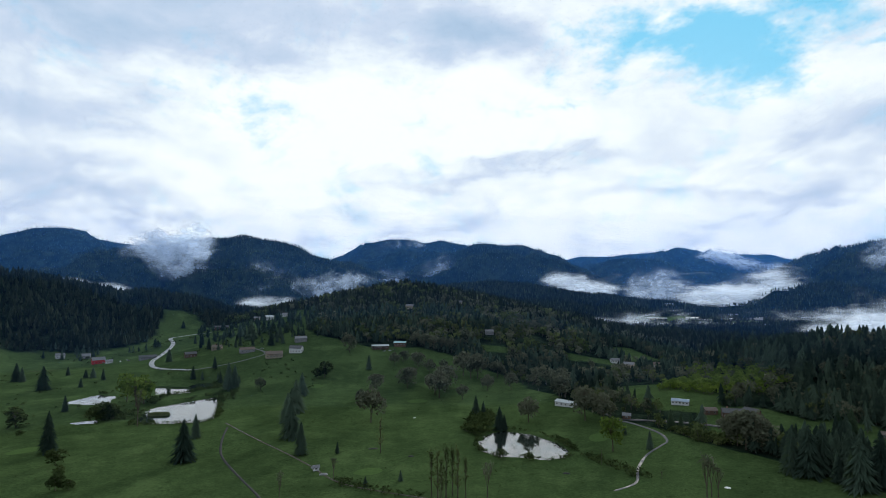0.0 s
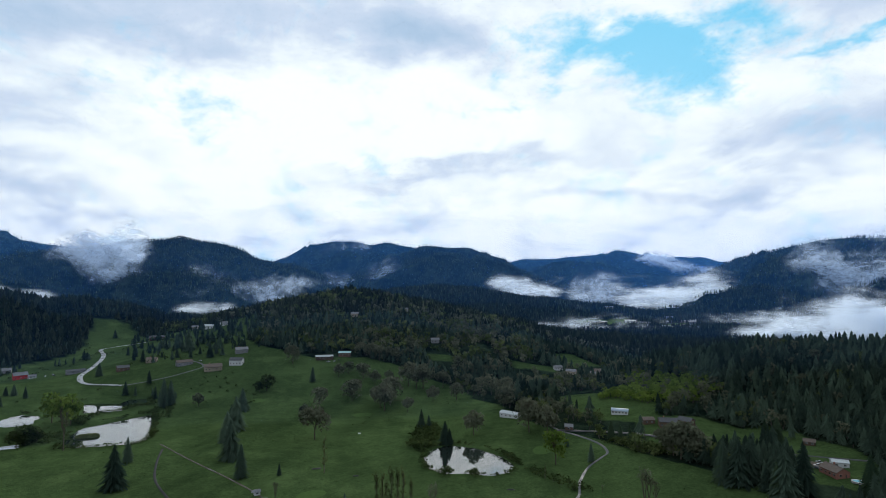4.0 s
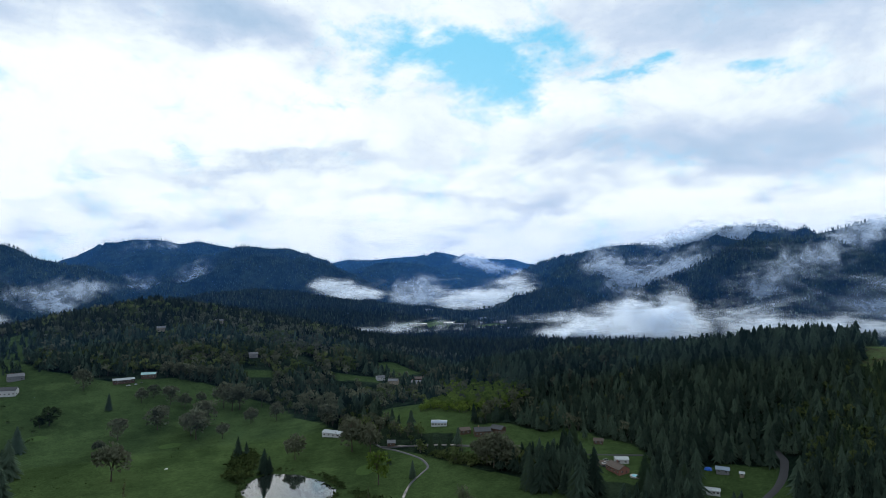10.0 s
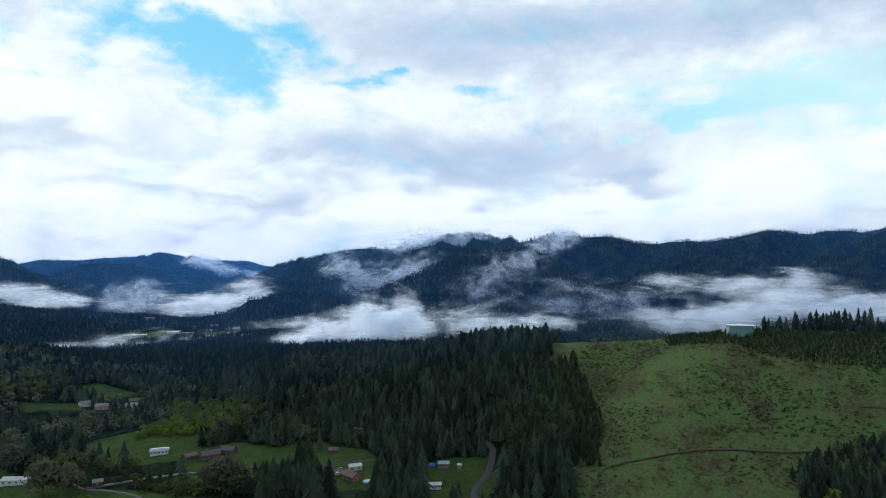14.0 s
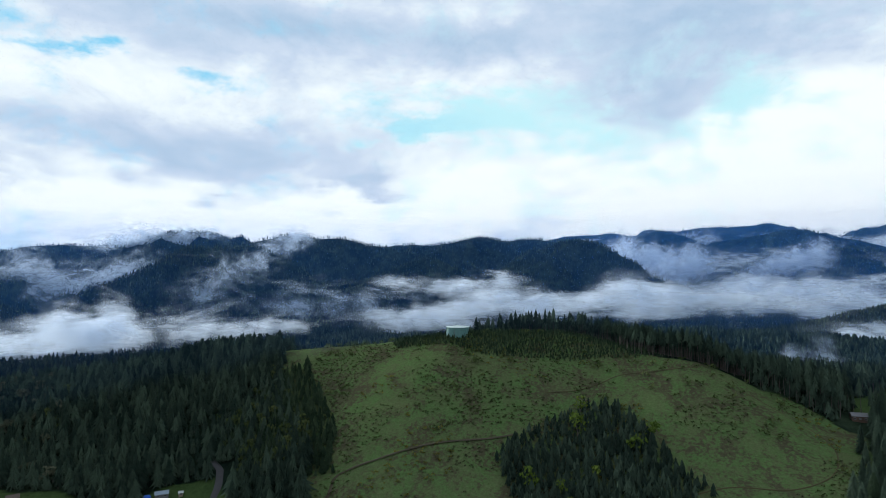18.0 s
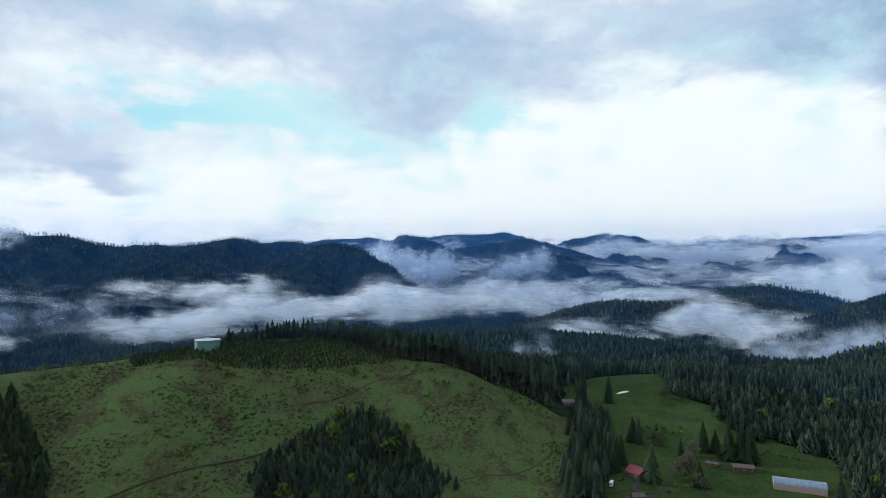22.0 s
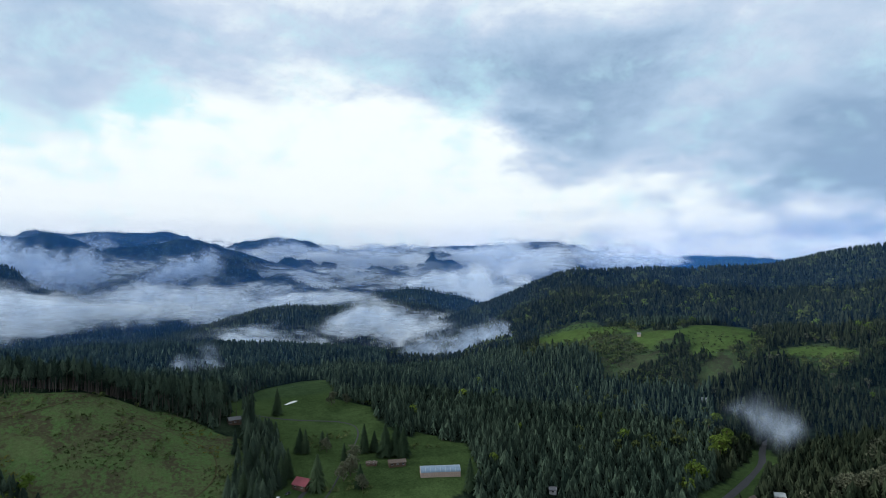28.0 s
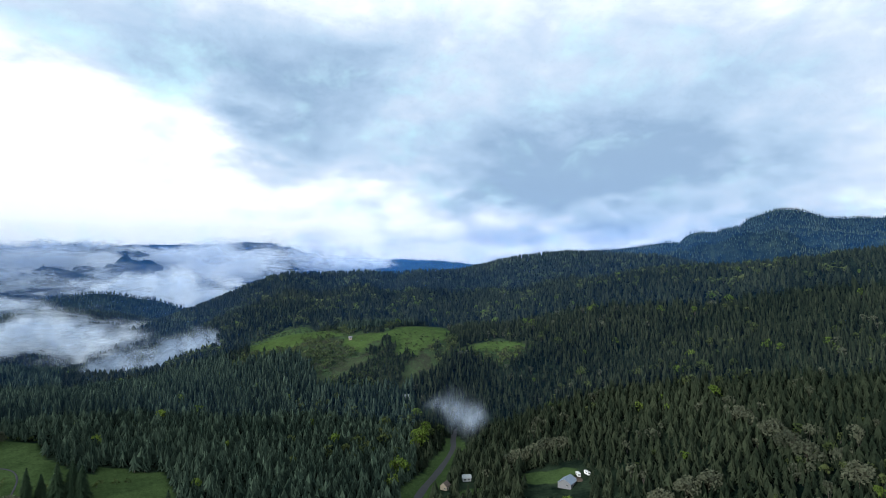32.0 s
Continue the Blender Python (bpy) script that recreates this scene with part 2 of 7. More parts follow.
MAT_GROUND = ground_material()
MAT_NEEDLE = foliage("fir_needles", (0.008, 0.017, 0.015), (0.066, 0.098, 0.072), scale=0.6)
MAT_NEEDLE_YOUNG = foliage("young_fir_needles", (0.010, 0.022, 0.015), (0.056, 0.084, 0.048), scale=0.6)
# Mixed stands; the strong patches also stand in for sunlit and shaded relief.
MAT_NEEDLE_FAR = foliage("mountain_fir_needles", (0.010, 0.019, 0.013), (0.076, 0.098, 0.052), stand=0.004, patch=0.7)
# Darker copy of the fir needles, for slopes that came out too bright.
MAT_NEEDLE_DARK = foliage("dark_fir_needles", (0.006, 0.012, 0.009), (0.040, 0.052, 0.032), scale=0.6, stand=0.006, patch=0.7)
MAT_LEAF = foliage("spring_leaves", (0.045, 0.078, 0.016), (0.125, 0.175, 0.038))
MAT_BARE = foliage("budding_twigs", (0.044, 0.053, 0.038), (0.108, 0.118, 0.082), see=0.25)
MAT_MOSS = foliage("mossy_spring_leaves", (0.028, 0.046, 0.018), (0.088, 0.108, 0.044))
MAT_TRUNK = simple("forest_trunks", (0.062, 0.056, 0.052), 0.95)
MAT_BARK = simple("bark", (0.06, 0.048, 0.038), 0.95)
# ---------------------------------------------------------------- the lie of the land
def at(bearing, d):
    """A place by its bearing (degrees, left of north positive) and distance from the middle of the path."""
    b = np.radians(bearing)
    return -d * np.sin(b), d * np.cos(b)


def vnoise(x, y, seed=0):
    """Smooth lattice noise from -1 to 1 for arrays."""
    x, y = np.asarray(x, float), np.asarray(y, float)
    xi, yi = np.floor(x), np.floor(y)
    fx, fy = x - xi, y - yi
    fx, fy = fx * fx * (3 - 2 * fx), fy * fy * (3 - 2 * fy)

    def corner(a, b):
        v = np.sin(a * 127.1 + b * 311.7 + seed * 74.7) * 43758.5453
        return (v - np.floor(v)) * 2 - 1
    top = corner(xi, yi) * (1 - fx) + corner(xi + 1, yi) * fx
    low = corner(xi, yi + 1) * (1 - fx) + corner(xi + 1, yi + 1) * fx
    return top * (1 - fy) + low * fy


def fbm(x, y, octaves=4, seed=0):
    out, amp, tot = 0.0, 1.0, 0.0
    for o in range(octaves):
        out, tot = out + amp * vnoise(x * 2 ** o, y * 2 ** o, seed + o * 13), tot + amp
        amp *= 0.5
    return out / tot


# Each ridge: crest as (bearing, distance, height), its slope, how round its top is, how rugged its flanks are.
RIDGES = [
    ([(38.4, 4750, 354), (36.4, 4750, 415), (34.6, 4750, 452), (32.9, 4750, 466), (32.1, 4750, 439), (30.7, 4750, 397), (28.7, 4750, 370), (26.5, 4750, 351), (24.3, 4750, 289)], 0.45, 20, 1.0),
    ([(36.3, 3600, 125), (34.1, 3600, 165), (32.2, 3600, 180), (29.5, 3600, 221), (28.6, 3600, 246), (27.4, 3600, 278), (26.1, 3600, 295), (24.7, 3600, 307), (22.9, 3600, 335), (21.3, 3600, 350), (19.6, 3600, 366), (18.1, 3600, 365), (16.1, 3600, 348), (14.6, 3600, 326), (12.5, 3600, 267), (10.4, 3600, 228), (8.2, 3600, 191), (6.6, 3600, 160), (4.4, 3600, 112), (1.7, 3600, 40)], 0.42, 30, 0.9),
    ([(12.5, 4500, 175), (9.3, 4500, 261), (7.7, 4500, 317), (6.1, 4500, 392), (5.0, 4500, 418), (3.6, 4500, 419), (2.8, 4500, 385), (0.6, 4500, 407), (-1.6, 4500, 381), (-3.8, 4500, 342), (-6.0, 4500, 255)], 0.45, 15, 1.0),
    ([(4.4, 3800, 17), (1.7, 3800, 144), (0.0, 3800, 236), (-1.6, 3800, 305), (-3.3, 3800, 338), (-4.1, 3800, 349), (-4.9, 3800, 334), (-7.1, 3800, 334), (-8.2, 3800, 308), (-9.8, 3800, 253), (-11.4, 3800, 206), (-13.0, 3800, 163), (-15.1, 3800, 106), (-17.1, 3800, 50)], 0.45, 25, 0.9),
]
RIDGES += [
    ([(-10.4, 4880, 228), (-12.5, 4880, 264), (-13.5, 4880, 296), (-15.6, 4880, 299), (-17.7, 4880, 320), (-19.2, 4880, 327), (-20.7, 4880, 312), (-22.1, 4880, 359), (-23.5, 4880, 318), (-25.4, 4880, 298), (-27.6, 4880, 308), (-30.2, 4880, 271), (-32.2, 4880, 248), (-34.6, 4880, 285)], 0.5, 20, 1.0),
    ([(-10.9, 4300, 134), (-14.1, 4300, 195), (-16.1, 4300, 258), (-17.2, 4300, 266), (-19.2, 4300, 253), (-21.1, 4300, 224), (-23.0, 4300, 185), (-24.9, 4300, 165), (-26.7, 4300, 158), (-28.4, 4300, 121)], 0.45, 25, 0.9),
    ([(14.5, 1250, 55), (11.4, 1250, 73), (9.3, 1250, 86), (7.1, 1250, 95), (5.0, 1250, 111), (3.6, 1250, 118), (2.5, 1250, 114), (1.4, 1250, 101), (0.0, 1250, 87), (-1.6, 1250, 69)], 0.22, 6, 0.3),
    ([(5.0, 2200, 50), (1.7, 2200, 77), (-1.6, 2200, 105), (-4.4, 2200, 113), (-7.1, 2200, 107), (-9.8, 2200, 91), (-12.5, 2200, 73), (-15.1, 2200, 69), (-17.6, 2200, 54), (-20.1, 2200, 47), (-22.0, 2200, 32), (-24.8, 2200, 13)], 0.26, 15, 0.6),
]
RIDGES += [
    ([(38.4, 1550, 158), (36.3, 1550, 141), (34.9, 1550, 128), (33.4, 1550, 117), (31.8, 1550, 107), (29.4, 1550, 91), (27.3, 1550, 98), (26.0, 1550, 95), (24.2, 1550, 74), (21.9, 1550, 60), (19.5, 1550, 53)], 0.3, 10, 0.5),
    ([(-24.7, 3350, 48), (-26.9, 3350, 112), (-29.2, 3350, 176), (-30.8, 3350, 215), (-32.5, 3350, 247), (-34.6, 3350, 284), (-36.8, 3350, 315), (-38.9, 3350, 333), (-40.5, 3350, 338), (-42.1, 3350, 331), (-43.6, 3350, 335), (-45.1, 3350, 352), (-46.6, 3350, 393), (-48.6, 3350, 414), (-50.9, 3350, 416)], 0.5, 12, 1.0),
    ([(-29.7, 2450, 36), (-31.3, 2450, 83), (-32.4, 2450, 111), (-33.5, 2450, 118), (-35.2, 2450, 102), (-36.8, 2450, 74), (-38.9, 2450, 26)], 0.5, 10, 0.7),
    ([(-39.9, 2080, 87), (-41.8, 2140, 140), (-43.9, 2200, 170), (-46.0, 2275, 208), (-48.2, 2350, 261), (-49.6, 2417, 292), (-50.3, 2450, 299), (-51.2, 2476, 294), (-52.9, 2522, 309), (-54.9, 2574, 309), (-56.4, 2617, 288), (-58.9, 2700, 242)], 0.85, 8, 0.8),
]
RIDGES += [
    ([(-54.4, 2950, 341), (-56.9, 2950, 368), (-57.9, 2950, 380), (-60.0, 2950, 382), (-61.0, 2950, 366), (-63.1, 2950, 375), (-64.2, 2950, 362), (-65.3, 2950, 339), (-67.5, 2950, 329), (-69.7, 2950, 306), (-71.9, 2950, 272)], 0.75, 12, 0.9),
    ([(-62.6, 2150, 87), (-65.3, 2250, 146), (-68.6, 2400, 217), (-70.8, 2500, 259), (-72.4, 2500, 254), (-74.1, 2500, 223), (-75.7, 2500, 177)], 0.6, 8, 0.8),
    ([(-49.7, 2080, 42), (-52.0, 2237, 129), (-54.4, 2393, 212), (-56.4, 2519, 283)], 0.7, 6, 0.8),
    ([(-65.3, 3250, 319), (-68.6, 3250, 357), (-71.3, 3250, 351), (-74.1, 3250, 366), (-76.9, 3250, 397), (-79.6, 3250, 380), (-82.3, 3250, 384), (-83.4, 3250, 371), (-85.0, 3250, 315)], 0.7, 12, 1),
]
RIDGES += [
    ([(-80.6, 2750, 138), (-82.3, 2750, 255), (-83.4, 2750, 307), (-85.0, 2750, 345), (-86.0, 2750, 352), (-87.1, 2750, 343), (-88.6, 2750, 291), (-89.6, 2750, 244), (-91.6, 2750, 203), (-93.6, 2750, 163), (-95.5, 2750, 134)], 0.7, 14, 0.7),
    ([(-77.4, 2350, 98), (-79.0, 2440, 188), (-80.4, 2514, 249), (-81.8, 2586, 300)], 0.65, 8, 0.8),
    ([(-83.9, 4880, 479), (-86.0, 4880, 499), (-89.2, 4880, 517), (-91.2, 4880, 490), (-93.2, 4880, 530), (-95.1, 4880, 512), (-97.4, 4880, 540), (-99.7, 4880, 541), (-101.9, 4880, 555), (-103.1, 4880, 513), (-105.1, 4880, 453)], 0.45, 20, 1),
    ([(-89.6, 4350, 297), (-91.7, 4350, 415), (-92.7, 4350, 473), (-93.4, 4350, 491), (-94.1, 4350, 450), (-95.1, 4350, 382), (-96.4, 4350, 272)], 0.6, 8, 1),
]
RIDGES += [
    ([(-94.1, 3900, 158), (-95.0, 3900, 245), (-96.5, 3900, 331), (-97.9, 3900, 380), (-100.1, 3900, 399), (-101.9, 3900, 422), (-103.1, 3900, 445), (-104.8, 3900, 446), (-105.9, 3900, 417), (-107.1, 3900, 389), (-108.6, 3900, 369), (-110.0, 3900, 338)], 0.62, 10, 1),
    ([(-97.3, 3200, 147), (-99.6, 3400, 195), (-101.8, 3600, 244), (-103.9, 3800, 316), (-105.2, 3800, 423)], 0.55, 8, 0.9),
    ([(-108.6, 4600, 412), (-109.7, 4600, 456), (-110.8, 4600, 513), (-111.9, 4600, 520), (-113.0, 4600, 471), (-114.6, 4600, 421), (-116.2, 4600, 393), (-117.3, 4600, 418), (-118.4, 4600, 413), (-120.5, 4600, 427), (-123.0, 4600, 449), (-124.5, 4600, 421)], 0.5, 10, 1),
    ([(-123.5, 4350, 358), (-124.5, 4350, 412), (-125.5, 4350, 434), (-127.0, 4350, 416), (-127.9, 4350, 383), (-130.3, 4350, 337), (-131.6, 4350, 297)], 0.45, 10, 0.9),
]
RIDGES += [
    ([(-124.0, 4880, 436), (-127.0, 4880, 462), (-130.3, 4880, 467), (-132.5, 4880, 470), (-134.7, 4880, 484), (-136.8, 4880, 497), (-138.4, 4880, 499), (-139.2, 4880, 473), (-140.7, 4880, 405), (-142.9, 4880, 342)], 0.45, 15, 1),
    ([(-101.5, 3500, 184), (-105.2, 3500, 183), (-109.7, 3500, 199), (-111.9, 3500, 215), (-113.5, 3500, 181), (-115.1, 3500, 131), (-116.7, 3500, 81)], 0.4, 12, 0.7),
    ([(-114.6, 3700, 198), (-115.7, 3700, 215), (-120.4, 3700, 221), (-123.0, 3700, 213), (-127.9, 3700, 227), (-129.3, 3700, 187)], 0.4, 15, 0.7),
    ([(-120.9, 2600, 127), (-121.9, 2600, 144), (-124.0, 2600, 159), (-125.5, 2600, 154), (-128.3, 2600, 131)], 0.4, 10, 0.5),
]
RIDGES += [
    ([(-109.7, 1900, 64), (-111.3, 1900, 106), (-113.0, 1900, 113), (-115.1, 1900, 108), (-117.8, 1900, 108), (-120.4, 1900, 118), (-122.9, 1900, 118), (-125.4, 1900, 110), (-127.8, 1900, 76)], 0.35, 10, 0.6),
    ([(-131.5, 1750, 30), (-132.8, 1750, 45), (-135.0, 1750, 101), (-136.1, 1750, 134), (-137.8, 1750, 176), (-139.4, 1750, 207), (-140.5, 1750, 216), (-144.3, 1750, 219), (-149.6, 1750, 220), (-155.8, 1750, 226)], 0.42, 6, 0.3),
    ([(-155.8, 1900, 228), (-159.1, 1900, 242), (-162.4, 1900, 272), (-165.1, 1900, 280), (-169.8, 1900, 282), (-174.4, 1900, 272)], 0.30, 10, 0.3),
    ([(-172, 1350, 205), (-175.5, 1300, 222), (-181.3, 1300, 229), (-187.6, 1300, 241), (-192, 1300, 255), (-198, 1300, 274), (-215, 1300, 300)], 0.27, 20, 0.3),
]
RIDGES += [
    ([(-169.3, 3600, 361), (-175.9, 3600, 406), (-178.2, 3600, 402), (-180.6, 3600, 477), (-183.2, 3600, 485), (-185.2, 3600, 564), (-187, 3600, 518), (-192.1, 3600, 498), (-198, 3600, 454)], 0.45, 20, 0.8),
    ([(-147.1, 4700, 312), (-150.3, 4700, 357), (-154.7, 4700, 347), (-156.4, 4700, 310)], 0.4, 30, 0.8),
    ([(-139.9, 1750, 215), (-140.4, 1400, 168), (-141, 1120, 124), (-140.5, 1010, 108)], 0.42, 10, 0.2),
    ([(-147, 1750, 222), (-147, 1250, 158), (-147, 1000, 121)], 0.34, 10, 0.2),
]
RIDGES += [
    ([(-153.5, 1750, 222), (-153, 1250, 154), (-152, 960, 118)], 0.34, 10, 0.2),
    ([(-160, 1900, 242), (-160, 1300, 160), (-159, 960, 110)], 0.32, 10, 0.2),
    ([(-167, 1900, 278), (-167, 1300, 176), (-166, 950, 104), (-165, 750, 66)], 0.32, 10, 0.2),
    ([(-28, 760, 52), (-35, 730, 74), (-46, 720, 84), (-55, 705, 101), (-66, 650, 114), (-74.2, 612, 129), (-84, 628, 128), (-94, 585, 113), (-100, 600, 96), (-106, 610, 78)], 0.47, 14, 0.12),
]
RIDGES += [
    ([(-106, 660, 74), (-113, 670, 82), (-119, 690, 84), (-126, 720, 80)], 0.16, 6, 0.1),
    ([(-91, 1150, 78), (-96, 1150, 80), (-101.5, 1150, 79), (-106, 1150, 76), (-111, 1150, 71), (-115, 1150, 65), (-118, 1150, 56), (-122, 1150, 40)], 0.17, 8, 0.2),
    ([(-116.6, 800, 42), (-120.1, 800, 52), (-123.1, 800, 60), (-127.4, 800, 68), (-130.6, 800, 75), (-133.9, 800, 77), (-138.3, 800, 72), (-141.5, 800, 63), (-144.8, 800, 54), (-148.9, 800, 44), (-152.0, 800, 34), (-154.4, 800, 26)], 0.22, 8, 0.15),
    ([(-139.5, 1010, 106), (-143, 985, 119), (-150, 940, 119), (-158, 920, 106)], 0.30, 10, 0.15),
]
# Still water: the shore as a ring of places, and the level.
PONDS = [
    ([(30, 487), (38, 509), (53, 522), (76, 511), (93, 486), (99, 463), (91, 446), (75, 440), (62, 447), (41, 449), (31, 462)], 4.0),
    ([(-284, 546), (-297, 595), (-298, 615), (-278, 642), (-255, 672), (-240, 634), (-220, 572), (-226, 556), (-253, 550)], 3.0),
    ([(-344, 706), (-355, 731), (-313, 726), (-311, 750), (-292, 754), (-274, 713), (-297, 706), (-294, 685), (-328, 676)], 3.6),
    ([(-404, 630), (-396, 657), (-393, 676), (-369, 668), (-357, 634), (-369, 622)], 4.0),
    ([(-343, 548), (-325, 559), (-318, 547), (-335, 541)], 4.0),
]


def shore_distance(x, y, ring):
    """Metres to a closed ring, negative inside it."""
    px, py = np.array([p[0] for p in ring], float), np.array([p[1] for p in ring], float)
    hit, near = np.zeros(x.shape, bool), np.full(x.shape, 1e9)
    for i in range(len(px)):
        j = i - 1
        hit ^= ((py[i] > y) != (py[j] > y)) & (x < (px[j] - px[i]) * (y - py[i]) / (py[j] - py[i] + 1e-12) + px[i])
        dx, dy = px[j] - px[i], py[j] - py[i]
        s = np.clip(((x - px[i]) * dx + (y - py[i]) * dy) / (dx * dx + dy * dy + 1e-9), 0, 1)
        near = np.minimum(near, np.hypot(x - px[i] - s * dx, y - py[i] - s * dy))
    return np.where(hit, -near, near)



def land(x, y):
    """The height of the ground."""
    x, y = np.asarray(x, float), np.asarray(y, float)
    base = 5 + 46 * np.exp(-(((x - 430) / 230) ** 2 + ((y + 280) / 220) ** 2)) + 30 * np.exp(-(((x - 150) / 330) ** 2 + ((y + 560) / 260) ** 2))
    base = base + 22 * np.exp(-(((x - 270) / 130) ** 2 + ((y - 600) / 160) ** 2)) + 16 * np.exp(-(((x - 330) / 110) ** 2 + ((y - 370) / 90) ** 2))
    base = base + 16 * np.exp(-(((x - 390) / 150) ** 2 + ((y + 690) / 120) ** 2))
    base = base + 24 * np.exp(-(((x + 230) / 170) ** 2 + ((y - 880) / 110) ** 2))
    base = base + 1.6 * fbm(x / 160, y / 160, 3, 5) + 2.5 * fbm(x / 420, y / 420, 2, 8)
    wob = fbm(x / 520, y / 520, 4, 21)
    wob2 = fbm(x / 190, y / 190, 4, 31)
    spur = 0.35 - np.abs(fbm(x / 330 + 0.4 * wob2, y / 330, 3, 57)) * 1.6
    gully = 0.4 - 1.5 * np.abs(fbm(x / 120 + 0.5 * wob, y / 120, 3, 91))
    total = np.exp(base / 9.0)
    for crest, slope, top, rough in RIDGES:
        px, py = at(np.array([c[0] for c in crest]), np.array([c[1] for c in crest], float))
        pz = np.array([c[2] for c in crest], float)
        best = np.full(x.shape, -1e9)
        for i in range(len(crest) - 1):
            dx, dy = px[i + 1] - px[i], py[i + 1] - py[i]
            s = np.clip(((x - px[i]) * dx + (y - py[i]) * dy) / (dx * dx + dy * dy), 0, 1)
            d = np.hypot(x - px[i] - s * dx, y - py[i] - s * dy)
            far = np.clip(d * slope / 90.0, 0, 1)
            fall = np.sqrt((slope * d) ** 2 + top * top) - top
            h = pz[i] + s * (pz[i + 1] - pz[i]) - fall * (1 + rough * 0.45 * wob) + far * rough * (26 * wob2 + (120 * spur + 34 * gully) * (rough > 0.65))
            best = np.maximum(best, h)
        total = total + np.exp(np.minimum(best, 700) / 9.0)
    h = 9.0 * np.log(total) - 2
    h = h + 9.0 * np.clip((np.hypot(x, y) - 2200) / 1200, 0, 1) * fbm(x / 95, y / 95, 3, 77)
    h = h + 13 * np.exp(-(((x - 400) / 170) ** 2 + ((y + 790) / 130) ** 2))
    h = h - 6 * np.exp(-(((x - 235 - 0.05 * (y + 560)) / 85) ** 2 + ((y + 570) / 150) ** 2))
    for shore, level in PONDS:
        d = shore_distance(x, y, shore)
        h = np.where(d < 0, level + np.maximum(d * 0.35, -1.8), h)
        h = np.where((d >= 0) & (d < 24), np.clip(h, level + 0.3, level + 0.6 + d * 0.22), h)
    return h


def inside(x, y, ring, grow=0.0):
    """Whether places lie inside a closed ring of points, widened by grow metres."""
    return shore_distance(np.asarray(x, float), np.asarray(y, float), ring) < grow


# Open land as rings of places: golf turf and yards, the logged slope, pastures, young plantation, hillside grove.
TURF = [
    [(-700, 300), (-760, 800), (-637, 935), (-575, 965), (-527, 1030), (-550, 1118), (-614, 1296), (-551, 1308), (-431, 1172), (-336, 1153), (-260, 1184), (-236, 1100), (-223, 956), (-197, 918), (-156, 890), (-109, 862), (-36, 866), (13, 842), (50, 796), (85, 765), (103, 695), (124, 650), (136, 575), (150, 540), (178, 497), (190, 479), (213, 434), (229, 404), (241, 365), (260, 335), (240, 200), (-300, 200)],
    [(181, 640), (207, 646), (246, 637), (272, 620), (262, 560), (236, 520), (200, 540), (178, 580)],
    [(231, 545), (275, 530), (311, 475), (320, 440), (268, 420), (235, 440), (215, 480)],
]
TURF += [
    [(335, 461), (355, 424), (330, 372), (300, 340), (275, 365), (278, 400), (300, 440)],
    [(356, 352), (376, 343), (392, 312), (370, 280), (335, 270), (310, 305)],
    [(578, -172), (668, -250), (770, -340), (714, -350), (560, -285), (520, -309), (482, -290), (440, -290), (400, -322), (385, -320), (332, -290), (325, -240), (360, -150), (380, -140), (438, -180), (500, -200)],
    [(445, -305), (426, -316), (385, -300), (380, -270), (404, -270)],
    [(200, -380), (208, -415), (219, -480), (236, -550), (252, -578), (266, -566), (258, -545), (245, -478), (240, -440), (236, -395)],
]
TURF += [
    [(163, -476), (153, -492), (134, -494), (121, -496), (111, -488), (112, -476), (122, -469), (141, -468)],
    [(199, -435), (191, -452), (179, -456), (176, -439), (190, -432)],
    [(330, 900), (300, 960), (250, 930), (280, 860)],
    [(203, 560), (193, 590), (235, 618), (272, 645), (264, 602), (245, 572)],
    [(178, 876), (250, 864), (242, 838), (185, 846)],
    [(58, 892), (98, 886), (94, 862), (60, 866)],
    [(290, 470), (285, 492), (322, 488), (338, 462), (315, 452)],
]
LOGGED = [(600, 390), (537, 342), (485, 297), (419, 240), (375, 226), (330, 190), (330, -100), (388, -135), (450, -162), (511, -168), (556, -131), (574, -79), (580, -5), (640, 30), (650, 150), (640, 260)]
FIELDS = [
    [(671, -709), (732, -782), (706, -828), (679, -869), (559, -776), (523, -761), (544, -748), (582, -741), (582, -712), (642, -697)],
    [(515, -736), (508, -768), (462, -780), (451, -867), (434, -930), (381, -845), (371, -789), (380, -762), (385, -722), (400, -728), (402, -714), (411, -708), (423, -741), (449, -757), (465, -738), (462, -709), (487, -715)],
]
FIELDS += [
    [(339, -764), (325, -792), (307, -823), (267, -827), (252, -818), (267, -790), (305, -782)],
    [at(-16.5, 1800), at(-18.5, 1960), at(-22.6, 2060), at(-25, 1900), at(-21, 1780)],
    [at(-24, 1740), at(-26, 1980), at(-28.5, 2080), at(-28.7, 1860)],
    [at(-97, 1500), at(-97, 1720), at(-107, 1720), at(-107, 1500)],
]
# Land kept free of tall forest: round the pastures, the valley town, behind the bare crest of the logged hill.
GLADES = [
    [(640, -640), (700, -690), (765, -780), (690, -885), (560, -800), (519, -775), (450, -880), (382, -876), (344, -781), (342, -688), (368, -640), (423, -613), (464, -610), (490, -640), (560, -690), (609, -667)],
    [(345, -765), (300, -840), (240, -830), (257, -741)],
    [at(-58.5, 600), at(-58.5, 940), at(-75, 940), at(-75.5, 625), at(-68, 630)],
]
YOUNG = [(556, 180), (562, 232), (592, 262), (600, 230), (596, 205), (630, 150), (640, 60), (600, -20), (572, -16), (565, 35), (545, 128)]
